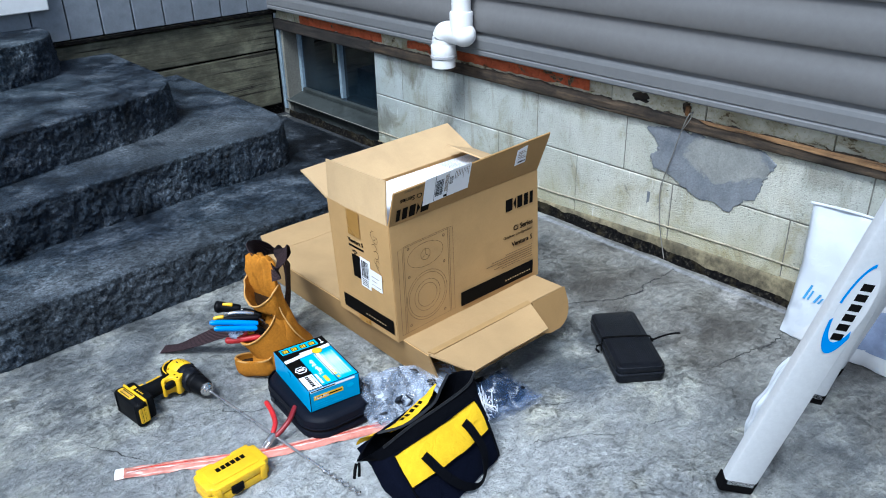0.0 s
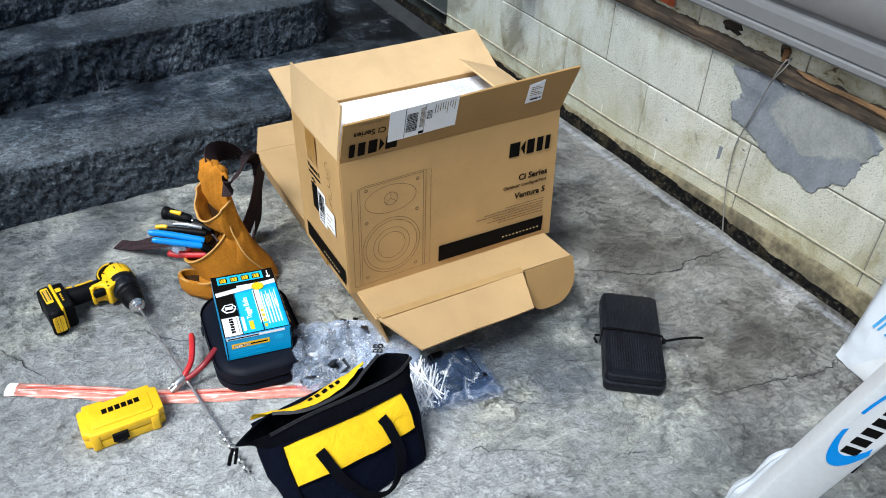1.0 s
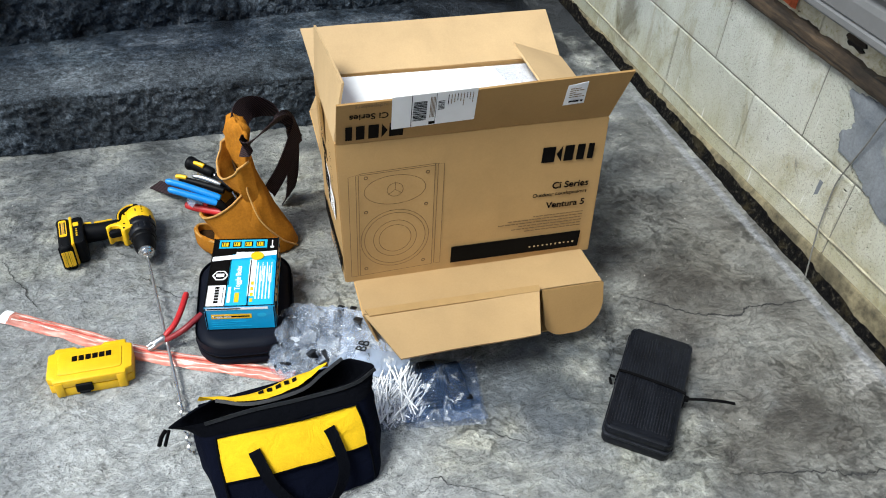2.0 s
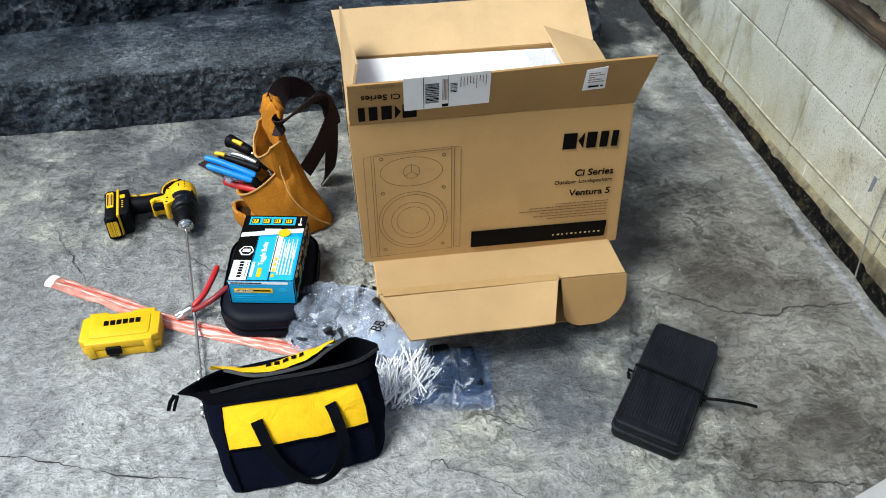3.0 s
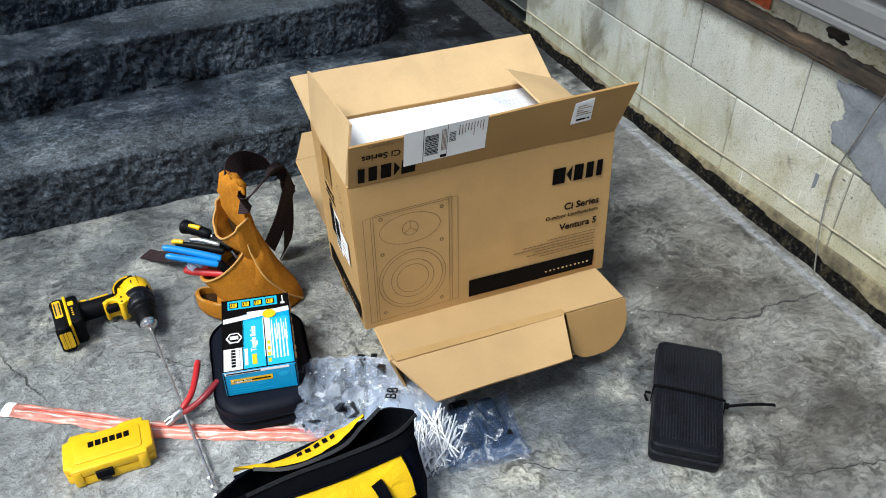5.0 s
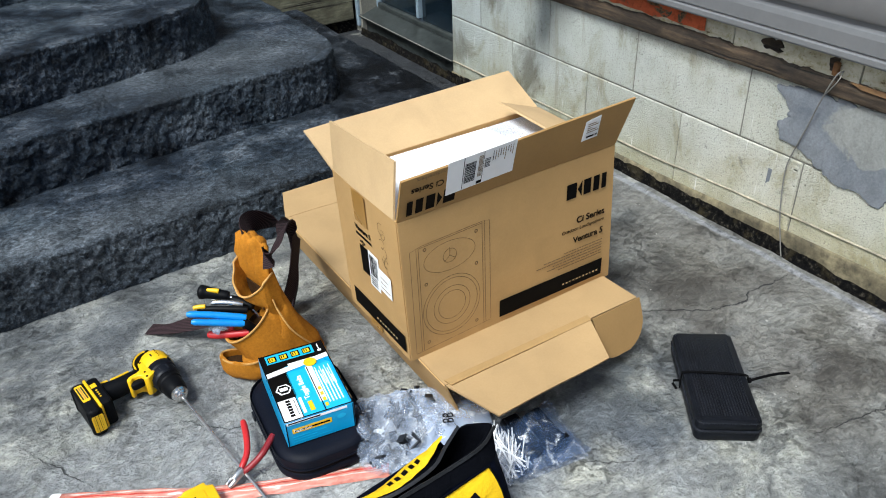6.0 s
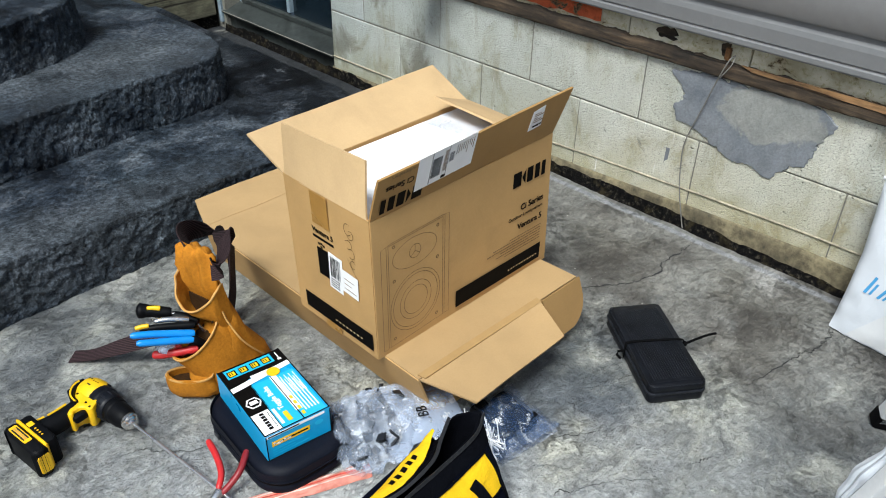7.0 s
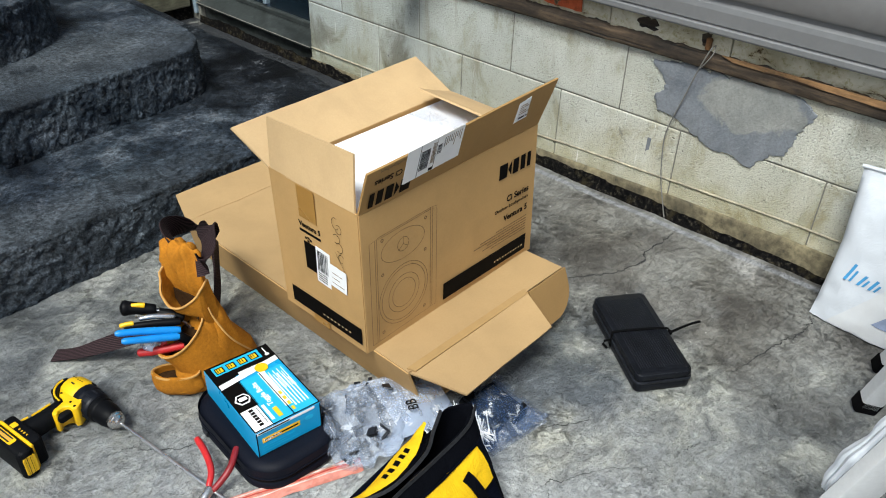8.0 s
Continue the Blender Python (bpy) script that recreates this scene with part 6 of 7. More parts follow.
def make_blue_box():
    b = thing("fixings_box", (0.670, 1.381, 0.0635), (-1.2, 0.5, -8.4), "blue printed cardboard box of toggle bolts on the black case", "box")
    w, d, h = 0.137, 0.218, 0.0605
    part("box_body", box((w, d, h), (0, 0, h / 2), bevel=0.0012), BLUE_M, b)
    top = pose(0, 0, h + 0.0002)

    def panel(name, x0, y0, x1, y1, mat, lift=0.0, m=top):
        flat(name, rect(x0, y0, x1, y1), m @ pose(0, 0, lift), mat, b, 0.0003)

    panel("print_black", -w / 2 + 0.001, 0.055, w / 2 - 0.001, d / 2 - 0.001, INK_M)
    panel("print_black", -w / 2 + 0.001, -0.044, -0.026, 0.056, INK_M)
    panel("print_white", -w / 2 + 0.001, -d / 2 + 0.001, -0.030, -0.044, PAPER_M)
    panel("print_blue", -0.030, -d / 2 + 0.001, 0.012, 0.034, CYAN_M)
    panel("print_blue", 0.016, -d / 2 + 0.001, w / 2 - 0.006, 0.034, CYAN_M)
    panel("print_white", 0.012, -d / 2 + 0.030, 0.026, 0.036, PAPER_M, 0.0003)
    panel("print_blue", -w / 2 + 0.012, 0.075, w / 2 - 0.024, d / 2 - 0.006, CYAN_M, 0.0003)
    for k in range(4):
        panel("print_yellow", -w / 2 + 0.016 + 0.0245 * k, 0.079, -w / 2 + 0.034 + 0.0245 * k, 0.097, INK_M, 0.0006)
        panel("print_yellow", -w / 2 + 0.018 + 0.0245 * k, 0.081, -w / 2 + 0.031 + 0.0245 * k, 0.094, YELLOW_M, 0.0009)
    flat("strap_label", ((-w / 2 + 0.002, 0.032), (w / 2 - 0.002, 0.050), (w / 2 - 0.002, 0.064), (-w / 2 + 0.002, 0.046)), top @ pose(0, 0, 0.0008), PAPER_M, b, 0.0003)
    panel("sticker", -0.018, 0.046, 0.042, 0.060, PAPER_M, 0.0013)
    bm = lathe(((0.0135, 0.0), (0.0135, 0.0004)), top @ pose(0.026, 0.046, 0.0017), 20)
    part("yellow_dot", bm, YELLOW_M, b)
    for k in range(6):
        panel("mark_bar", -0.0515, -0.097 + 0.0085 * k, -0.043, -0.0905 + 0.0085 * k, INK_M, 0.0006)
    words("lettering", "Toggle Bolts", 0.0105, top @ pose(-0.0035, -0.060, 0.0006, 0, 0, 90), PAPER_M, b, 0.0003)
    panel("print_yellow", -0.012, -0.096, -0.003, -0.068, YELLOW_M, 0.0006)
    panel("print_white", -0.026, -0.096, -0.020, -0.050, PAPER_M, 0.0006)
    for k in range(5):
        panel("small_print", 0.028 + 0.0066 * k, -0.088, 0.0305 + 0.0066 * k, (0.016, -0.002, 0.012, 0.004, -0.01)[k], PAPER_M, 0.0006)
    for k in range(4):
        panel("print_yellow", 0.018, -0.096 + 0.017 * k, 0.024, -0.086 + 0.017 * k, YELLOW_M, 0.0006)
    part("badge", lathe(((0.0165, 0.0), (0.0165, 0.0004)), top @ pose(-0.045, -0.014, 0.0006), 6), PAPER_M, b)
    part("badge", lathe(((0.0130, 0.0), (0.0130, 0.0004)), top @ pose(-0.045, -0.014, 0.0011), 6), INK_M, b)
    panel("badge_bar", -0.053, -0.019, -0.037, -0.009, PAPER_M, 0.0016)
    front = pose(0, -d / 2 - 0.0003, 0, 90, 0, 0)
    panel("print_white", -w / 2 + 0.002, h - 0.007, 0.055, h - 0.001, PAPER_M, 0, front)
    panel("print_yellow", -w / 2 + 0.012, 0.030, 0.022, 0.042, YELLOW_M, 0, front)
    panel("print_black", -w / 2 + 0.016, 0.034, 0.018, 0.0375, INK_M, 0.0003, front)
    panel("print_black", -w / 2 + 0.006, h - 0.0055, -w / 2 + 0.07, h - 0.0025, INK_M, 0.0003, front)
    for k in range(3):
        panel("small_print", -w / 2 + 0.012, 0.008 + 0.006 * k, (0.02, -0.01, 0.01)[k], 0.0095 + 0.006 * k, CYAN_M, 0, front)
    part("oval_mark", lathe(((0.009, 0.0), (0.009, 0.0004)), front @ pose(0.042, 0.038, 0) @ Matrix.Diagonal((1, 0.6, 1, 1)), 16), CYAN_M, b)
    # black edge lines, the stiffer lettering bars and small marks
    for x in (-w / 2 + 0.0012, w / 2 - 0.0012):
        panel("edge_line", x - 0.0012, -d / 2 + 0.001, x + 0.0012, d / 2 - 0.001, INK_M, 0.0012)
    panel("edge_line", -w / 2 + 0.001, -d / 2 + 0.0005, w / 2 - 0.001, -d / 2 + 0.003, INK_M, 0.0012)
    panel("edge_line", 0.0135, -d / 2 + 0.003, 0.0155, 0.034, INK_M, 0.0010)
    panel("edge_line", -0.0305, -d / 2 + 0.003, -0.0290, 0.034, INK_M, 0.0010)
    for k in range(9):
        panel("small_print", -0.036, -0.096 + 0.0052 * k, -0.0345, -0.0925 + 0.0052 * k, INK_M, 0.0006)
    for k in range(4):
        panel("icon_mark", -w / 2 + 0.0195 + 0.0245 * k, 0.0835, -w / 2 + 0.0215 + 0.0245 * k, 0.0925, INK_M, 0.0012)
        panel("icon_mark", -w / 2 + 0.0245 + 0.0245 * k, 0.0835, -w / 2 + 0.0262 + 0.0245 * k, 0.0925, INK_M, 0.0012)
    panel("icon_mark", w / 2 - 0.014, 0.080, w / 2 - 0.012, 0.100, PAPER_M, 0.0006)
    panel("icon_mark", w / 2 - 0.017, 0.074, w / 2 - 0.009, 0.080, PAPER_M, 0.0006)
    for k in range(9):
        panel("small_print", 0.020 + 0.0046 * k, -0.030 - 0.004 * (k % 3), 0.0215 + 0.0046 * k, 0.026 - 0.012 * (k % 2), PAPER_M, 0.0005)
    panel("print_black", -w / 2 + 0.001, 0.0005, -w / 2 + 0.003, h - 0.001, INK_M, 0.0003, front)
    panel("print_black", w / 2 - 0.003, 0.0005, w / 2 - 0.001, h - 0.001, INK_M, 0.0003, front)
    flank = pose(w / 2 + 0.0003, 0, 0, 90, 0, 90)
    panel("print_brown", -d / 2 + 0.004, 0.003, d / 2 - 0.004, h - 0.003, INK_M, 0, flank)
    rnd = random.Random(15)
    for k in range(14):
        a = -d / 2 + 0.008 + 0.0145 * k
        panel("flank_mark", a, 0.006 + 0.004 * (k % 3), a + rnd.uniform(0.006, 0.012), 0.020 + rnd.uniform(0, 0.028), CARD_M if k % 3 else CYAN_M, 0.0003, flank)
    # scuffed brown board along the worn edge
    for k in range(9):
        a = -0.095 + 0.0225 * k + rnd.uniform(-0.004, 0.004)
        part("torn_edge", sheet(((w / 2 - 0.001, a, h + 0.0004), (w / 2 - 0.001, a + rnd.uniform(0.012, 0.022), h + 0.0004), (w / 2 + 0.0022, a + 0.016, h - 0.006), (w / 2 + 0.0018, a + 0.003, h - 0.004)), 0.001, nu=4, nv=3, rough=0.002, seed=k), CARD_IN_M, b)
    fw = front @ pose(-w / 2 + 0.014, 0.0335, 0.0006)
    words("lettering", "Toggle Bolts", 0.0052, fw, PAPER_M, b, 0.0)
    return b


make_blue_box()


# --- red-handled cutters
hand_tool("cutting_pliers", "open red-handled cutting pliers lying over the bit", "pliers", (
    ("handle", [(0.497, 1.322, 0.026), (0.520, 1.345, 0.036), (0.535, 1.385, 0.040), (0.545, 1.430, 0.038)], (0.0060, 0.0068), RED_M),
    ("handle", [(0.497, 1.313, 0.024), (0.520, 1.312, 0.036), (0.545, 1.316, 0.050), (0.576, 1.340, 0.058)], (0.0060, 0.0068), worn("dark_red_grip", (0.22, 0.012, 0.016), 0.45, 0.15, 60)),
    ("joint", [(0.476, 1.309, 0.021), (0.485, 1.313, 0.024), (0.499, 1.319, 0.027)], (0.0085, 0.0095), STEEL_M),
    ("jaw", [(0.484, 1.316, 0.024), (0.474, 1.316, 0.020), (0.462, 1.310, 0.017)], (0.006, 0.0035), STEEL_M),
    ("jaw", [(0.482, 1.307, 0.023), (0.473, 1.304, 0.019), (0.464, 1.302, 0.016)], (0.006, 0.0035), STEEL_M)), (0.5, 1.33, 0.02))


# --- printed plastic sleeve
def make_sleeve():
    s = thing("bit_sleeve", (0.44, 1.33, 0.0), 0, "long red and white plastic bit sleeve lying flat", "packaging")
    o = Vector((-0.44, -1.33, 0))
    path = curve_points([(0.168, 1.474, 0.005), (0.30, 1.398, 0.006), (0.46, 1.302, 0.006), (0.62, 1.232, 0.006), (0.745, 1.180, 0.006)], 90)
    across = Vector((0.45, 0.89, 0))

    def strip(name, lo, hi, lift, mat, label="", seed=0.0, nv=8, first=0, last=90):
        """A lengthwise band of the crumpled sleeve, from lo to hi across it."""
        bm = bmesh.new()
        rows = []
        for i in range(first, last + 1):
            p = path[i]
            wide = 0.0185 + 0.0022 * noise.noise(Vector((p.x * 16, seed, 1)))
            row = []
            for k in range(nv + 1):
                a = lo + (hi - lo) * k / nv + 0.10 * noise.noise(Vector((p.x * 22, seed, 7 + lo)))
                a = max(-1.0, min(1.0, a))
                z = 0.0022 + lift + 0.0075 * (1 - a * a) ** 0.5 + 0.0030 * noise.noise(Vector((p.x * 30, a * 2.3, 3))) + 0.0016 * noise.noise(Vector((p.x * 75, a * 4, 5)))
                row.append(bm.verts.new(p + across * a * wide + Vector((0, 0, max(0.0012, z) - p.z))))
            rows.append(row)
        for r, q in zip(rows, rows[1:]):
            for k in range(nv):
                bm.faces.new((r[k], r[k + 1], q[k + 1], q[k]))
        bmesh.ops.recalc_face_normals(bm, faces=bm.faces)
        return part(name, shift(bm, o), mat, s, label, smooth=70)

    strip("sleeve", -1.0, 1.0, 0.0, SLEEVE_M, nv=16)
    pale = worn("pinkish_print", (0.74, 0.56, 0.50), 0.30, 0.25, 60, 0.2, big=18)
    strip("white_stripe", 0.42, 0.62, 0.0007, pale, seed=2.0, nv=4, first=4)
    strip("white_stripe", -0.34, -0.20, 0.0007, pale, seed=5.0, nv=4, first=4)
    strip("red_stripe", 0.05, 0.22, 0.0007, worn("red_print", (0.58, 0.075, 0.055), 0.3, 0.25, 60, 0.2, big=18), seed=11.0, nv=4, first=6)
    strip("white_end", -1.0, 1.0, 0.0010, PAPER_M, "white printed end", nv=10, first=0, last=3)
    return s


make_sleeve()


# --- yellow bit case
def make_bit_case():
    c = thing("bit_case", (0.361, 1.270, 0.0), 1.5, "yellow plastic screwdriver bit case with black latch", "bit case")
    w, d = 0.154, 0.088

    def notched(g):
        """Plan of the case: stepped corners and a waist in the front."""
        a, b = w / 2 + g, d / 2 + g
        return [(a - 0.012, -b), (a - 0.012, -b + 0.010), (a, -b + 0.014), (a, b - 0.014), (a - 0.012, b - 0.010), (a - 0.012, b), (0.024, b), (0.020, b - 0.006), (-0.024, b - 0.006), (-0.028, b), (-a + 0.012, b), (-a + 0.012, b - 0.010), (-a, b - 0.014), (-a, -b + 0.014), (-a + 0.012, -b + 0.010), (-a + 0.012, -b)]

    part("base_shell", prism(notched(0.0), 0.001, 0.0225, bevel=0.0025), YELLOW_M, c, smooth=40)
    part("lid", prism(notched(0.001), 0.0240, 0.0440, bevel=0.0035), YELLOW_M, c, smooth=40)
    part("lid_panel", prism(rounded(w - 0.036, d - 0.030, 0.008), 0.0435, 0.0462, bevel=0.0015), YELLOW_M, c, smooth=40)
    for x in (-0.056, 0.056):
        part("rib", box((0.016, d + 0.005, 0.038), (x, 0, 0.0208), bevel=0.003), YELLOW_M, c, smooth=40)
    for x in (-0.024, 0.024):
        part("hinge_lug", box((0.012, 0.010, 0.020), (x, d / 2 - 0.002, 0.024), bevel=0.002), YELLOW_M, c, smooth=40)
    part("latch", box((0.030, 0.008, 0.020), (-0.012, -d / 2 - 0.002, 0.022), bevel=0.002), BLACK_M, c, "black latch")
    part("latch_lip", box((0.020, 0.004, 0.005), (-0.012, -d / 2 - 0.007, 0.014), bevel=0.0012), BLACK_M, c)
    for k in range(6):
        flat("mark_bar", rect(0.030 - 0.0125 * k, 0.002, 0.0400 - 0.0125 * k, 0.0155), pose(0, 0, 0.0464) @ pose(0, 0, 0, 0, 0, 1), INK_M, c)
    return c


make_bit_case()


# --- black and yellow tool bag
def make_bag():
    b = thing("tool_bag", (0.72, 0.95, 0.0), 0, "black and yellow nylon tool bag standing half open", "tool bag")
    o = Vector((-0.72, -0.95, 0))
    low = [(0.602, 0.866, 0), (0.692, 0.874, 0), (0.775, 0.890, 0), (0.862, 0.907, 0), (0.874, 0.960, 0), (0.868, 1.010, 0), (0.785, 1.016, 0), (0.70, 1.012, 0), (0.606, 1.002, 0), (0.584, 0.935, 0)]
    top = [(0.576, 0.970, 0.128), (0.665, 0.966, 0.143), (0.750, 0.966, 0.149), (0.842, 0.969, 0.155), (0.866, 1.000, 0.160), (0.848, 1.045, 0.152), (0.772, 1.052, 0.140), (0.680, 1.042, 0.125), (0.598, 1.040, 0.116), (0.552, 1.005, 0.116)]
    rim = [(0.572, 0.984, 0.150), (0.655, 0.985, 0.164), (0.738, 0.987, 0.169), (0.828, 0.991, 0.180), (0.880, 1.016, 0.188), (0.826, 1.046, 0.188), (0.742, 1.006, 0.162), (0.660, 1.003, 0.150), (0.596, 1.036, 0.150), (0.516, 0.994, 0.138)]

    def dense(loop):
        out = []
        for p, q in zip(loop, loop[1:] + loop[:1]):
            out += [Vector(p).lerp(Vector(q), k / 6) for k in range(6)]
        for _ in range(2):
            out = [(out[i - 1] + 2 * out[i] + out[(i + 1) % len(out)]) / 4 for i in range(len(out))]
        return out

    lo, md, hi = dense(low), dense(top), dense(rim)

    def between(aa, bb, v, grow=0.0, bulge=0.0):
        ca, cb = sum(aa, Vector()) / len(aa), sum(bb, Vector()) / len(bb)
        c = ca.lerp(cb, v)
        out = []
        for p, q in zip(aa, bb):
            r = p.lerp(q, v)
            side = r - c
            side.z = 0
            side.normalize()
            out.append(r + side * (grow + bulge * math.sin(math.pi * v) + 0.004 * noise.noise(r * 24) + 0.002 * noise.noise(r * 60)))
        return out

    first = between(lo, md, 0.0, -0.008)
    for q in first:
        q.z = 0.001
    bm = loft([first] + [between(lo, md, v, 0.0, 0.007) for v in (0.03, 0.08, 0.16, 0.26, 0.38, 0.5, 0.62, 0.74, 0.86, 0.94, 1.0)], True, False)
    part("bag_body", shift(bm, o), NAVY_M, b, smooth=60)
    outer = [between(md, hi, v, 0.0025) for v in (0.0, 0.25, 0.5, 0.75, 1.0)]
    inner = [between(md, hi, v, -0.004) for v in (1.0, 0.6, 0.2)] + [between(lo, md, v, -0.012) for v in (0.8, 0.5, 0.2)]
    part("collar", shift(loft(outer + inner, False, True), o), FABRIC_M, b, "black zipped collar, gaping", smooth=60)
    def on_front(u, v, grow):
        """A place on the bag's front, u across and v up, a little proud of it."""
        r = between(lo, md, v, grow, 0.007)
        k = u * 18
        i = min(int(k), 17)
        return r[i].lerp(r[i + 1], k - i) + Vector((0, -grow, 0.3 * grow))

    bm = bmesh.new()
    nu, nv = 18, 8
    grid = []
    for j in range(nv + 1):
        row = []
        for i in range(nu + 1):
            u = 0.075 + 0.885 * i / nu
            low_v = 0.53 - 0.02 * u
            row.append(bm.verts.new(on_front(u, low_v + (0.985 - low_v) * j / nv, 0.0022)))
        grid.append(row)
    for r, q in zip(grid, grid[1:]):
        for i in range(nu):
            bm.faces.new((r[i], r[i + 1], q[i + 1], q[i]))
    part("front_panel", shift(bm, o), YFABRIC_M, b, "yellow nylon front panel", smooth=60)
    frame_line = [on_front(0.07, v, 0.003) for v in (0.07, 0.2, 0.4, 0.6, 0.75, 0.9, 0.985)] + [on_front(u, 0.99, 0.003) for u in (0.2, 0.4, 0.6, 0.8, 0.965)] + [on_front(0.965, v, 0.003) for v in (0.85, 0.7, 0.55, 0.35, 0.15, 0.07)]
    part("binding", shift(tube(frame_line, 0.0022, 6), o), FABRIC_M, b, smooth=60)
    part("seam_binding", shift(tube([on_front(u, 0.525 - 0.02 * u, 0.003) for u in [0.075 + 0.0885 * k for k in range(11)]], 0.0016, 6), o), FABRIC_M, b, smooth=60)
    # zip along the collar, in two rows that part towards the gaping end
    part("zip", shift(ribbon([(0.580, 0.981, 0.151), (0.655, 0.981, 0.166), (0.738, 0.983, 0.171), (0.828, 0.987, 0.181), (0.874, 1.008, 0.188)], 0.006, (0, 0.5, 1), 0.003, 40), o), ZIP_M, b, smooth=40)
    part("zip", shift(ribbon([(0.600, 1.028, 0.150), (0.660, 1.006, 0.152), (0.742, 1.008, 0.163), (0.784, 1.027, 0.176), (0.822, 1.045, 0.187)], 0.006, (0, 0.8, 0.5), 0.003, 40), o), ZIP_M, b, smooth=40)
    # yellow back panel folded outwards behind the collar
    near_edge = curve_points([(0.578, 1.050, 0.136), (0.612, 1.036, 0.134), (0.655, 1.016, 0.138), (0.735, 1.024, 0.152), (0.795, 1.054, 0.166)], 30)
    far_edge = curve_points([(0.566, 1.064, 0.112), (0.612, 1.060, 0.110), (0.655, 1.056, 0.116), (0.732, 1.064, 0.132), (0.800, 1.068, 0.144)], 30)

    def on_back(u, v, lift=0.0):
        k = min(29, int(u * 30))
        p = near_edge[k].lerp(near_edge[k + 1], u * 30 - k)
        q = far_edge[k].lerp(far_edge[k + 1], u * 30 - k)
        r = p.lerp(q, v)
        return r + Vector((0, 0.4, 0.9)) * (0.006 * math.sin(math.pi * v) + 0.003 * noise.noise(r * 45) + lift)

    def back_patch(name, u0, u1, v0, v1, lift, mat, label="", nu=30, nv=6):
        bm = bmesh.new()
        rows = [[bm.verts.new(on_back(u0 + (u1 - u0) * i / nu, v0 + (v1 - v0) * j / nv, lift)) for i in range(nu + 1)] for j in range(nv + 1)]
        for r, q in zip(rows, rows[1:]):
            for i in range(nu):
                bm.faces.new((r[i], r[i + 1], q[i + 1], q[i]))
        bmesh.ops.recalc_face_normals(bm, faces=bm.faces)
        return part(name, shift(bm, o), mat, b, label, smooth=60)

    back_patch("back_panel", 0.0, 1.0, 0.0, 1.0, 0.002, YFABRIC_M, "yellow nylon back panel folded outwards")
    for k in range(5):
        back_patch("mark_bar", 0.56 + 0.046 * k, 0.588 + 0.046 * k, 0.30, 0.58, 0.0035, INK_M, nu=3, nv=3)
    part("back_wall", shift(sheet((low[8], low[5], (0.800, 1.070, 0.140), (0.566, 1.062, 0.106)), 0.003, bend=0.006, nu=14, nv=10, rough=0.006), o), NAVY_M, b, "navy back of the bag", smooth=60)
    # carrying handle hanging down the front
    part("handle", shift(ribbon([on_front(0.30, 0.80, 0.005), on_front(0.315, 0.74, 0.007), on_front(0.37, 0.46, 0.010), on_front(0.46, 0.20, 0.012), on_front(0.57, 0.11, 0.014), on_front(0.68, 0.18, 0.012), on_front(0.745, 0.42, 0.010), on_front(0.745, 0.72, 0.007), on_front(0.745, 0.84, 0.005)], 0.020,
                                [(1, 0.05, 0), (1, 0, 0.1), (0.9, 0, 0.5), (0.6, -0.1, 0.8), (0.0, -0.3, 1), (-0.6, -0.1, 0.8), (-1, 0, 0.2), (-1, 0, 0), (-1, 0, 0)], 0.003, 48), o), FABRIC_M, b, "black webbing handle", smooth=40)
    part("zip_pull", shift(joined(tube([(0.516, 0.991, 0.140), (0.508, 0.986, 0.130), (0.502, 0.982, 0.114)], 0.0036, 8), tube([(0.522, 0.990, 0.140), (0.517, 0.983, 0.129), (0.512, 0.978, 0.116)], 0.003, 8)), o), MATT_BLACK_M, b, "black zip pull", smooth=50)
    return b


make_bag()


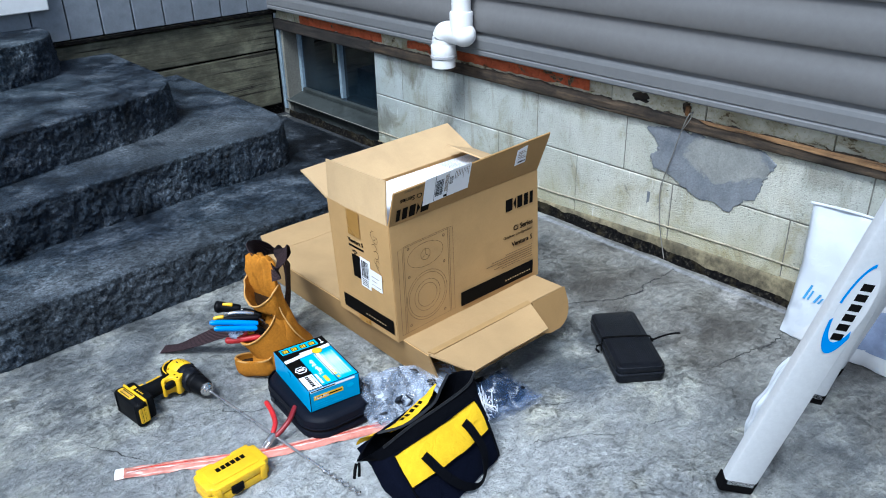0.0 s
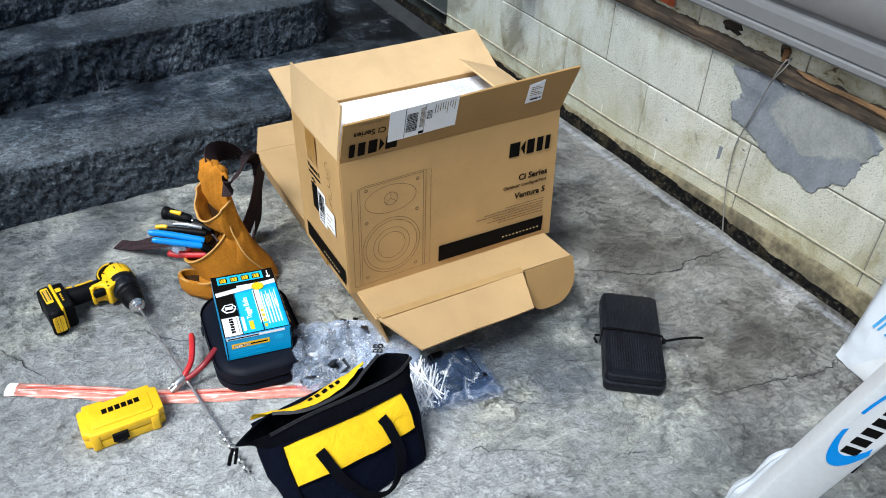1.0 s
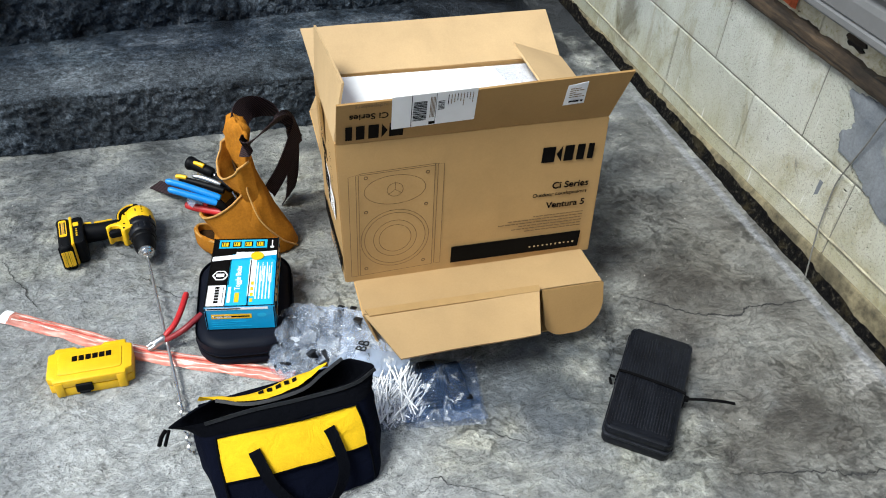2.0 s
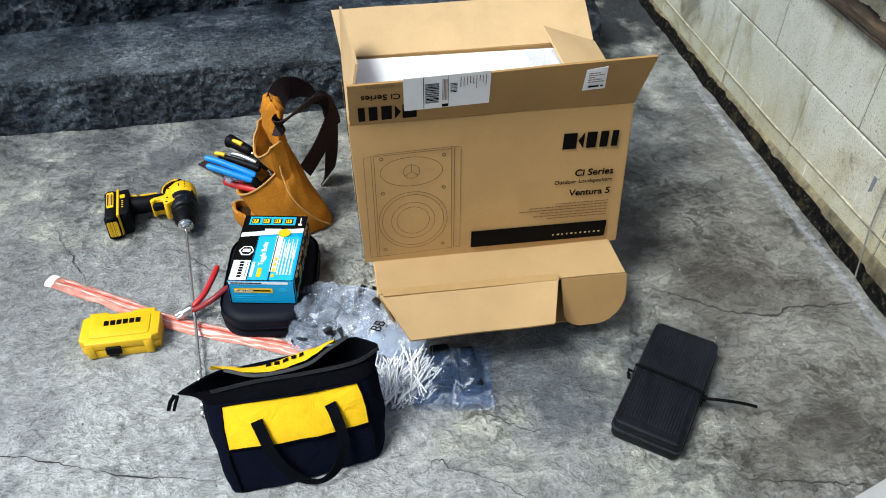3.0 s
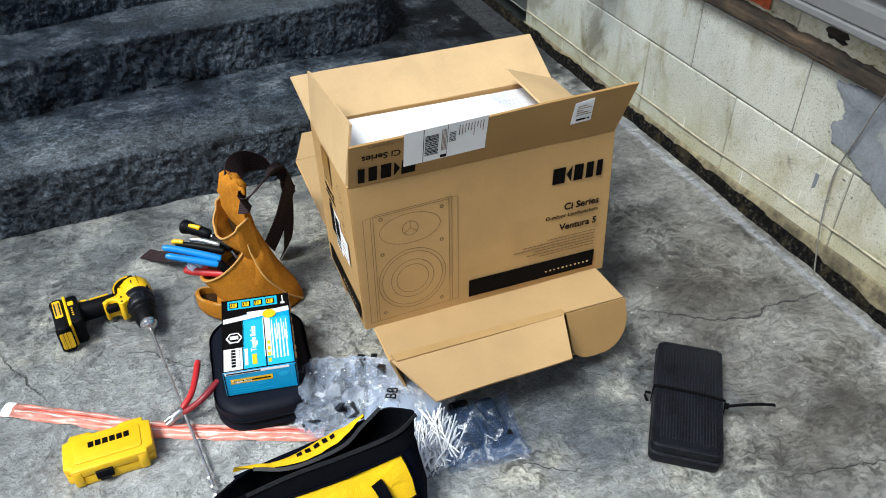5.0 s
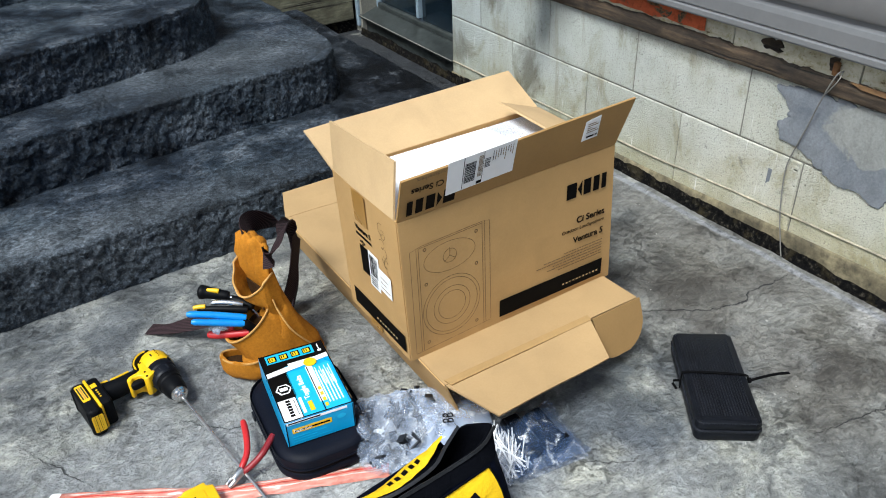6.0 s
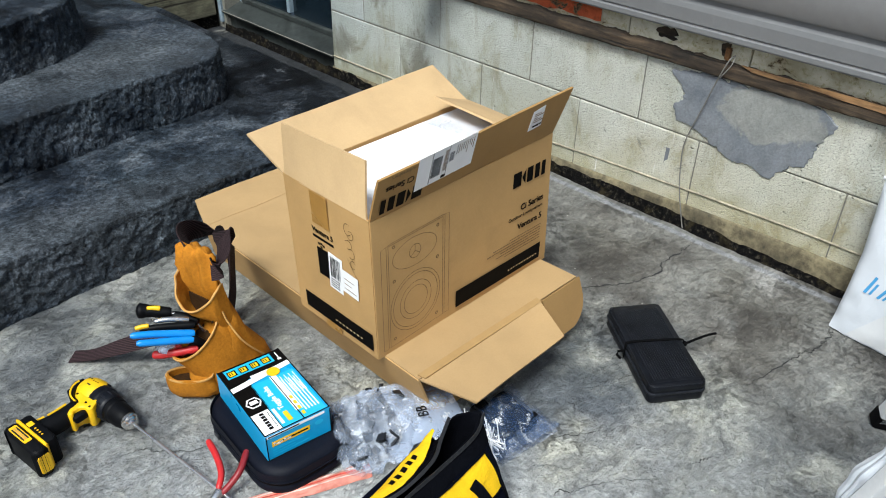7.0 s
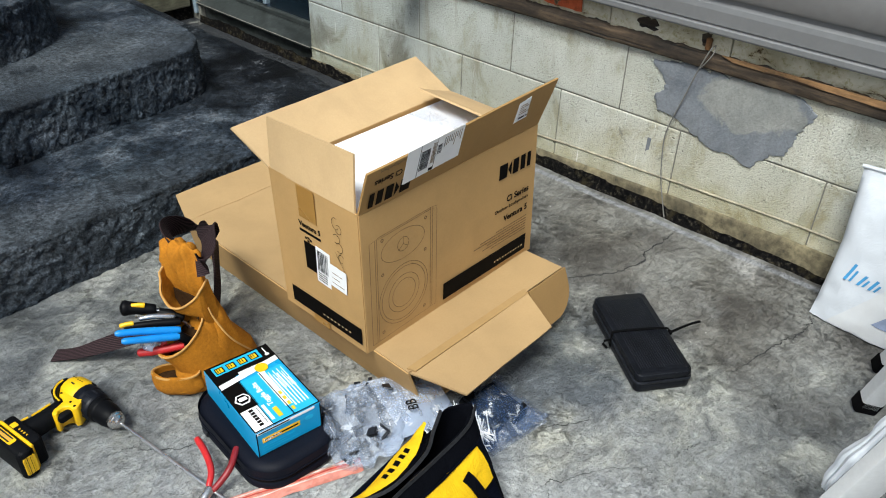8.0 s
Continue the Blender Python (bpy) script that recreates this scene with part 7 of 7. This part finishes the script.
# --- black plastic case with a cable tie round it
def make_socket_case():
    c = thing("socket_case", (1.426, 0.974, 0.0), 53.4, "black ribbed plastic tool case held shut by a cable tie", "tool case")
    L, W = 0.284, 0.130
    part("base_shell", prism(rounded(L, W, 0.014), 0.001, 0.026, bevel=0.005), CASE_M, c, smooth=40)
    part("lid", prism(rounded(L, W, 0.014), 0.028, 0.050, bevel=0.006), CASE_M, c, smooth=40)
    part("seam_rim", prism(rounded(L + 0.005, W + 0.005, 0.016), 0.0245, 0.0295, bevel=0.0012), RIB_M, c, smooth=40)
    rnd = random.Random(31)
    for k in range(19):
        y = -0.0495 + 0.0055 * k
        x0, x1 = -0.124 + rnd.uniform(0, 0.004), 0.122 - rnd.uniform(0, 0.004)
        part("rib", box((x1 - x0, 0.0022, 0.0016), ((x0 + x1) / 2, y + rnd.uniform(-0.0004, 0.0004), 0.0512), bevel=0.0005, seg=1), RIB_M, c)
    part("scuffed_rim", tube([(x, y, 0.0475) for x, y in rounded(L - 0.004, W - 0.004, 0.012)] + [(L / 2 - 0.002, W / 2 - 0.014, 0.0475)], 0.0012, 5, caps=False), RIB_M, c, smooth=60)
    part("moulded_frame", prism(rounded(0.262, 0.112, 0.008), 0.0495, 0.0508, bevel=0.0005), CASE_M, c, smooth=40)
    tie = tagged(thing("cable_tie", (1.426, 0.974, 0.0), 53.4, "black cable tie tightened round the tool case", "cable tie"), "black cable tie tightened round the tool case")
    h = 0.0535
    part("strap", ribbon([(0.004, 0.068, 0.010), (0.004, 0.0675, 0.045), (0.004, 0.060, h), (0.002, 0.0, h + 0.0012), (-0.002, -0.060, h), (-0.003, -0.069, 0.044), (-0.003, -0.070, 0.012)], 0.0062, (1, 0, 0), 0.0016, 60), MATT_BLACK_M, tie, smooth=40)
    part("lock_head", box((0.010, 0.009, 0.009), (-0.003, -0.072, 0.040), bevel=0.0015), MATT_BLACK_M, tie)
    part("tail", ribbon([(-0.003, -0.074, 0.040), (0.004, -0.104, 0.045), (0.016, -0.136, 0.043), (0.029, -0.165, 0.035)], 0.0062, (1, 0, 0.1), 0.0016, 24), MATT_BLACK_M, tie, smooth=40)
    part("tail_loop", tube([(0.004, 0.072, 0.030), (0.012, 0.079, 0.022), (0.016, 0.080, 0.010), (0.004, 0.074, 0.006)], 0.003, 8), MATT_BLACK_M, tie, smooth=40)
    return c


make_socket_case()


# --- plastic bags of fixings
def crumpled(size, seed, rough=0.020, scale=14, sub=5):
    """A crumpled bag: a rounded heap broken into creased facets."""
    bm = bmesh.new()
    bmesh.ops.create_icosphere(bm, subdivisions=sub, radius=1.0)
    for v in bm.verts:
        v.co = Vector((math.copysign(abs(v.co.x) ** 0.75, v.co.x) * size[0], math.copysign(abs(v.co.y) ** 0.75, v.co.y) * size[1], (v.co.z * 0.5 + 0.5) * size[2]))
    bm.normal_update()
    move = []
    for v in bm.verts:
        q = v.co * scale + Vector((seed, seed * 0.7, 0))
        near = noise.voronoi(q + 0.5 * noise.noise_vector(q * 0.7))[0]
        small = noise.voronoi(q * 2.4)[0]
        move.append((v, v.normal * rough * (1.3 * (near[1] - near[0]) - 0.55 + 0.28 * (small[1] - small[0]) + 0.9 * noise.noise(q * 0.5))))
    for v, d in move:
        v.co += d
        v.co.z = max(v.co.z, 0.002 + 0.001 * noise.noise(v.co * 40))
    return bm


def make_hardware_bag():
    g = thing("hardware_bag", (0.80, 1.235, 0.0), -14, "crumpled milky plastic bag of dark brackets", "plastic bag")
    rnd = random.Random(21)
    for k in range(34):
        x, y = rnd.uniform(-0.078, 0.078), rnd.uniform(-0.07, 0.085)
        z = rnd.uniform(0.016, 0.042)
        m = Matrix.Translation((x, y, z)) @ pose(0, 0, 0, rnd.uniform(-70, 70), rnd.uniform(-70, 70), rnd.uniform(0, 180))
        part("bracket", joined(box((0.040, 0.016, 0.004), bevel=0.001, m=m), box((0.004, 0.016, 0.022), (0.018, 0, 0.010), bevel=0.001, m=m)), BRACKET_M, g)
    part("film", crumpled((0.102, 0.108, 0.074), 2.0, 0.030, 15, sub=6), MILKY_M, g, "milky crumpled film", smooth=24)
    part("film_tail", sheet(((0.05, -0.085, 0.05), (0.190, -0.080, 0.022), (0.195, 0.062, 0.040), (0.05, 0.070, 0.065)), 0.0012, bend=0.022, nu=44, nv=44, rough=0.020), MILKY_M, g, "loose printed end of the film", smooth=35)
    words("lettering", "BB", 0.022, Matrix.Translation((0.100, -0.056, 0.068)) @ pose(0, 0, 0, 0, 8, 75), INK_M, g, 0.0)
    return g


make_hardware_bag()


def make_parts_bag():
    g = thing("parts_bag", (1.02, 1.072, 0.0), -6, "clear plastic bag holding black plastic parts", "plastic bag")
    rnd = random.Random(5)
    for x, y in ((-0.022, 0.014), (0.030, 0.006)):
        m = Matrix.Translation((x, y, 0.020)) @ pose(0, 0, 0, 8, 0, rnd.uniform(-14, 14))
        part("plastic_part", joined(box((0.044, 0.104, 0.026), bevel=0.010, m=m), box((0.030, 0.05, 0.008), (0, 0.02, 0.014), bevel=0.003, m=m), box((0.044, 0.012, 0.010), (0, -0.04, 0.014), bevel=0.003, m=m)), BLACK_M, g, "black moulded part", smooth=40)
    film = sheet(((-0.080, -0.072, 0.012), (0.080, -0.080, 0.010), (0.082, 0.072, 0.016), (-0.070, 0.078, 0.020)), 0.0008, bend=0.038, nu=34, nv=34)
    film.normal_update()
    for v in film.verts:
        q = v.co * 15
        v.co.z += 0.010 * (1 - abs(noise.noise(q)) * 2.4) + 0.003 * (1 - abs(noise.noise(q * 2.6)) * 2)
        v.co.z = max(v.co.z, 0.003)
    part("film", film, CLEAR_M, g, "clear crinkled film")
    part("film_back", sheet(((-0.078, -0.074, 0.0022), (0.078, -0.080, 0.0022), (0.080, 0.074, 0.0022), (-0.070, 0.078, 0.0022)), 0.0008, nu=10, nv=10), CLEAR_M, g, "underside of the film")
    return g


make_parts_bag()


def make_tie_bag():
    g = thing("wire_tie_bag", (0.905, 1.085, 0.0), 12, "clear plastic bag of white wire ties", "plastic bag")
    rnd = random.Random(12)
    for k in range(230):
        a = Vector((rnd.uniform(-0.052, 0.044), rnd.uniform(-0.076, 0.004), rnd.uniform(0.005, 0.032)))
        t = radians(rnd.gauss(62, 24))
        L = rnd.uniform(0.04, 0.085)
        q = a + Vector((math.cos(t), math.sin(t), rnd.uniform(-0.08, 0.15))) * L
        q.z = max(q.z, 0.004)
        part("wire_tie", tube([a, (a + q) / 2 + Vector((0, 0, rnd.uniform(-0.003, 0.006))), q], 0.0015, 5), FOAM_M, g)
    film = sheet(((-0.060, -0.080, 0.010), (0.060, -0.078, 0.010), (0.062, 0.075, 0.016), (-0.058, 0.080, 0.016)), 0.0008, bend=0.018, nu=30, nv=34)
    for v in film.verts:
        q = Vector((v.co.x * 30, v.co.y * 10, 3))
        v.co.z += 0.008 * (1 - abs(noise.noise(q)) * 2.4)
        v.co.z = max(v.co.z, 0.003)
    part("film", film, CLEAR_M, g, "clear crinkled film")
    return g


make_tie_bag()

# ---------- things at the wall and beside the patio ----------
def make_pipe():
    p = thing("drain_pipe", (1.90, 2.15, 0.52), 0, "white plastic drain pipe with an offset elbow on the siding", "pipe")
    o = Vector((-1.90, -2.15, -0.52))
    zh = 0.655
    part("pipe", shift(tube([(1.90, 2.15, 0.735), (1.90, 2.15, 1.6), (1.90, 2.15, 2.85)], 0.0365, 24), o), PVC_M, p, smooth=40)
    part("coupling", shift(lathe(((0.044, zh - 0.01), (0.0445, 0.735), (0.043, 0.740), (0.0375, 0.7405)), Matrix.Translation((1.90, 2.15, 0)), 24), o), PVC_M, p, smooth=40)
    dome = bmesh.new()
    bmesh.ops.create_uvsphere(dome, u_segments=24, v_segments=16, radius=0.0455)
    bmesh.ops.scale(dome, vec=(1.0, 1.10, 1.0), verts=dome.verts)
    part("heel", shift(shift(dome, (1.90, 2.138, zh)), o), PVC_M, p, "domed heel of the upper elbow", smooth=60)
    bend = curve_points([(1.90, 2.140, zh), (1.897, 2.18, zh + 0.002), (1.888, 2.214, zh), (1.884, 2.233, zh - 0.016), (1.882, 2.236, zh - 0.05), (1.882, 2.236, zh - 0.085)], 26)
    part("elbow", shift(tube(bend, 0.0435, 24), o), PVC_M, p, "white curved elbow fitting", smooth=40)
    shoulder = bmesh.new()
    bmesh.ops.create_uvsphere(shoulder, u_segments=24, v_segments=16, radius=0.0440)
    part("shoulder", shift(shift(shoulder, (1.885, 2.226, zh - 0.004)), o), PVC_M, p, smooth=60)
    at = Matrix.Translation((1.882, 2.236, 0))
    part("collar", shift(lathe(((0.0475, 0.568), (0.0485, 0.572), (0.0485, 0.606), (0.046, 0.610)), at, 26), o), PVC_M, p, smooth=40)
    part("seal_ring", shift(lathe(((0.0480, 0.556), (0.0510, 0.558), (0.0510, 0.567), (0.0480, 0.569)), at, 26), o), worn("grey_rubber_ring", (0.42, 0.42, 0.43), 0.6), p, smooth=40)
    part("stub", shift(lathe(((0.0440, 0.520), (0.0465, 0.5215), (0.0465, 0.557)), at, 26), o), PVC_M, p, smooth=40)
    return p


make_pipe()

wire = thing("wire", (1.965, 1.19, 0.525), 0, "thin grey wire hanging from the sill down the wall", "wire")
wo = Vector((-1.965, -1.19, -0.525))
part("strand", shift(tube(curve_points([(1.985, 1.183, 0.534), (1.966, 1.188, 0.524), (1.972, 1.215, 0.45), (1.982, 1.236, 0.385), (1.989, 1.262, 0.305), (1.990, 1.274, 0.25), (1.988, 1.270, 0.19), (1.980, 1.255, 0.12), (1.968, 1.228, 0.05), (1.962, 1.214, 0.018)], 60), 0.0019, 6), wo), WIRE_M, wire, smooth=60)
part("frayed_end", shift(tube(curve_points([(1.985, 1.183, 0.534), (1.962, 1.176, 0.520), (1.958, 1.190, 0.492), (1.968, 1.206, 0.470)], 14), 0.0015, 6), wo), WIRE_M, wire, smooth=60)


def make_sack():
    s = thing("sack", (1.88, 0.50, 0.0), 0, "white printed plastic sack leaning against the block wall", "sack")
    o = Vector((-1.88, -0.50, 0))
    bm = bmesh.new()
    n, m = 36, 32
    front, back = [], []

    def place(u, v, lift=0.0):
        """A point on the sack's face, u along the wall and v up."""
        y = 0.735 - 0.46 * u - 0.012 * math.sin(math.pi * v) * (1 - 2 * u) + 0.015 * v * (1 - u)
        z = 0.004 + 0.372 * v
        puff = 0.038 * (math.sin(math.pi * min(1, max(0, u))) ** 0.5) * (math.sin(math.pi * (0.04 + 0.93 * v)) ** 0.45)
        w = 0.006 * noise.fractal(Vector((y * 13, z * 13, 4)), 0.8, 2, 4) + 0.003 * noise.noise(Vector((y * 50, z * 24, 9)))
        return Vector((1.842 + 0.098 * v - puff + w - lift, y, z)), puff

    for j in range(m + 1):
        f, k = [], []
        for i in range(n + 1):
            q, puff = place(i / n, j / m)
            f.append(bm.verts.new(q))
            k.append(bm.verts.new((min(1.842 + 0.098 * j / m + puff * 0.7 + 0.004, 1.99), q.y, q.z)))
        front.append(f)
        back.append(k)
    for j in range(m):
        for i in range(n):
            bm.faces.new((front[j][i], front[j + 1][i], front[j + 1][i + 1], front[j][i + 1]))
            bm.faces.new((back[j][i], back[j][i + 1], back[j + 1][i + 1], back[j + 1][i]))
    rimv = [(0, i) for i in range(n)] + [(j, n) for j in range(m)] + [(m, i) for i in range(n, 0, -1)] + [(j, 0) for j in range(m, 0, -1)]
    for (j, i), (q, p) in zip(rimv, rimv[1:] + rimv[:1]):
        bm.faces.new((front[j][i], back[j][i], back[q][p], front[q][p]))
    bmesh.ops.recalc_face_normals(bm, faces=bm.faces)
    part("sack_body", shift(bm, o), SACK_M, s, smooth=60)

    def printed(name, corners, lift, mat, label="", k=18):
        """A print that follows the sack's face; corners in u and v."""
        a, b_, c, d = [Vector((*p, 0)) for p in corners]
        pm = bmesh.new()
        rows = []
        for j in range(k + 1):
            row = []
            for i in range(k + 1):
                q = a.lerp(b_, i / k).lerp(d.lerp(c, i / k), j / k)
                row.append(pm.verts.new(place(q.x, q.y, lift)[0]))
            rows.append(row)
        for r, q in zip(rows, rows[1:]):
            for i in range(k):
                pm.faces.new((r[i], r[i + 1], q[i + 1], q[i]))
        bmesh.ops.recalc_face_normals(pm, faces=pm.faces)
        return part(name, shift(pm, o), mat, s, label, smooth=60)

    printed("printed_panel", ((0.09, 0.01), (0.97, 0.01), (0.97, 0.90), (0.55, 0.80)), 0.002, LOGO_WHITE_M, "white printed panel")
    printed("printed_window", ((0.30, 0.13), (0.95, 0.13), (0.95, 0.52), (0.50, 0.44)), 0.0035, worn("grey_blue_print", (0.26, 0.31, 0.44), 0.4), "grey-blue printed picture")
    for k, (u, hgt) in enumerate(((0.085, 0.115), (0.155, 0.075), (0.215, 0.075))):
        printed("mark_shape", ((u, 0.33), (u + 0.016, 0.33), (u + 0.046, 0.33 + hgt), (u + 0.030, 0.33 + hgt)), 0.003, SACK_BLUE_M, k=5)
        printed("mark_shape", ((u + 0.028, 0.33), (u + 0.040, 0.33), (u + 0.062, 0.33 + hgt * 0.7), (u + 0.050, 0.33 + hgt * 0.7)), 0.003, SACK_BLUE_M, k=5)
    part("top_seam", shift(tube(curve_points([(1.936, 0.752, 0.374), (1.930, 0.64, 0.382), (1.934, 0.50, 0.378), (1.94, 0.30, 0.378)], 20), 0.0045, 8), o), SACK_M, s, smooth=60)
    return s


make_sack()


# --- aluminium stepladder
def channel(a, b, wide, width, depth, out):
    """A channel rail from a to b. wide: the direction across its web; out: where the web faces."""
    a, b = Vector(a), Vector(b)
    r = (b - a).normalized()
    w = Vector(wide)
    w = (w - r * w.dot(r)).normalized()
    n = Vector(out)
    n = (n - r * n.dot(r) - w * n.dot(w)).normalized()
    t = 0.003
    h = width / 2
    prof = [(-h, -depth), (-h, -0.006), (-h + 0.002, -0.002), (-h + 0.006, 0), (h - 0.006, 0), (h - 0.002, -0.002), (h, -0.006), (h, -depth), (h - t, -depth), (h - t, -t), (-h + t, -t), (-h + t, -depth)]
    bm = bmesh.new()
    rings = [[bm.verts.new(c + w * x + n * y) for x, y in prof] for c in (a, b)]
    k = len(prof)
    for i in range(k):
        bm.faces.new((rings[0][i], rings[0][(i + 1) % k], rings[1][(i + 1) % k], rings[1][i]))
    bm.faces.new(rings[0])
    bm.faces.new(rings[1])
    bmesh.ops.recalc_face_normals(bm, faces=bm.faces)
    m = Matrix((( *w, 0), (*r, 0), (*n, 0), (0, 0, 0, 1))).transposed()
    return bm, m


def make_ladder():
    l = thing("stepladder", (1.3, 0.3, 0.0), 0, "aluminium stepladder with a worn blue and white sticker", "stepladder")
    o = Vector((-1.3, -0.3, 0))
    foot, r = Vector((1.150, 0.468, 0.03)), Vector((0.030, -0.262, 1.0))
    web, m = channel(foot, foot + r * 1.75, (0.70, -0.62, -0.32), 0.072, 0.024, (-0.7, -0.7, 0.1))
    part("front_rail", shift(web, o), ALU_M, l, smooth=30)
    c = foot + r * 0.492
    sm = Matrix.Translation(o) @ Matrix.Translation(c) @ m @ pose(0.004, 0, 0.0005)

    def ell(rx, ry, n=30, a0=0, a1=360, inner=None):
        pts = [(rx * math.cos(radians(a0 + (a1 - a0) * k / n)), ry * math.sin(radians(a0 + (a1 - a0) * k / n))) for k in range(n + 1)]
        if inner:
            pts += [(inner[0] * math.cos(radians(a0 + (a1 - a0) * k / n)), inner[1] * math.sin(radians(a0 + (a1 - a0) * k / n))) for k in range(n, -1, -1)]
        return pts

    part("sticker", prism(ell(0.028, 0.096)[:-1], 0, 0.0004, m=sm), LOGO_WHITE_M, l, "worn white oval sticker")
    part("sticker_rim", prism(ell(0.030, 0.104, 24, 195, 325, (0.025, 0.076)), 0.0005, 0.0009, m=sm), LOGO_BLUE_M, l, "blue sticker rim")
    part("sticker_rim", prism(ell(0.030, 0.108, 24, 98, 172, (0.0255, 0.100)), 0.0005, 0.0009, m=sm), LOGO_BLUE_M, l, "blue sticker rim")
    for k in range(6):
        y = -0.070 + 0.0235 * k
        part("mark_bar", prism(rect(-0.008, y, 0.013, y + 0.016), 0.0005, 0.0009, m=sm), INK_M, l)
    part("rubber_foot", shift(channel(foot - r * 0.022, foot + r * 0.012, (0.70, -0.62, -0.32), 0.078, 0.030, (-0.7, -0.7, 0.1))[0], o), MATT_BLACK_M, l, "black rubber foot", smooth=30)
    # rear legs
    for a, b, w in (((1.578, 0.505, 0.02), (1.40, 0.10, 1.70), 0.045), ((1.730, 0.522, 0.02), (1.46, 0.02, 1.70), 0.032)):
        bm, _ = channel(a, b, (0.5, -0.8, 0), w, 0.03, (-0.8, -0.5, 0.1))
        part("rear_leg", shift(bm, o), ALU_M, l, smooth=30)
        d = (Vector(b) - Vector(a)).normalized()
        part("rubber_foot", shift(channel(Vector(a) - d * 0.018, Vector(a) + d * 0.016, (0.5, -0.8, 0), w + 0.004, 0.033, (-0.8, -0.5, 0.1))[0], o), MATT_BLACK_M, l, "black rubber foot", smooth=30)
    far, _ = channel((1.20, -0.02, 0.03), (1.36, -0.06, 1.75), (0.7, 0.62, -0.3), 0.09, 0.036, (-0.7, 0.7, 0.1))
    part("front_rail", shift(far, o), ALU_M, l, smooth=30)
    for k in range(4):
        z = 0.78 + 0.26 * k
        p, q = foot + r * (z - 0.03), Vector((1.20 + 0.093 * z, -0.02 - 0.023 * z, z))
        bm = sheet((p + Vector((0.01, -0.01, 0)), q + Vector((0.01, 0.01, 0)), q + Vector((0.09, 0.01, 0)), p + Vector((0.09, -0.01, 0))), 0.02, nu=1, nv=1)
        part("step", shift(bm, o), ALU_M, l)
    part("top_cap", box((0.24, 0.26, 0.04), (1.32 - 1.3, 0.0 - 0.3, 1.78), bevel=0.01), worn("ladder_cap", (0.05, 0.13, 0.35), 0.5), l)
    return l


make_ladder()


def make_plastic_wrap():
    g = thing("plastic_wrap", (1.30, 0.42, 0.10), 0, "ribbed white plastic film caught along the stepladder rail", "plastic wrap")
    rings = []
    for j in range(25):
        v = j / 24
        z = 0.15 + 0.22 * v
        c = Vector((1.150 + 0.030 * z + 0.020, 0.476 - 0.262 * z + 0.040, z))
        a = 0.006 + 0.020 * math.sin(math.pi * min(1, 0.06 + 0.88 * v)) ** 0.6
        ring_ = oval(c, (a * 0.85, -a * 0.35, 0), (a * 0.25, a * 0.75, 0), 44)
        for k, q in enumerate(ring_):
            f = 0.0022 * math.sin(k * 1.9) + 0.010 * noise.noise(q * 22)
            q += (q - c).normalized() * f
        rings.append(ring_)
    part("film", shift(loft(rings, True, True), Vector((-1.30, -0.42, -0.10))), SACK_M, g, smooth=60)
    return g


make_plastic_wrap()
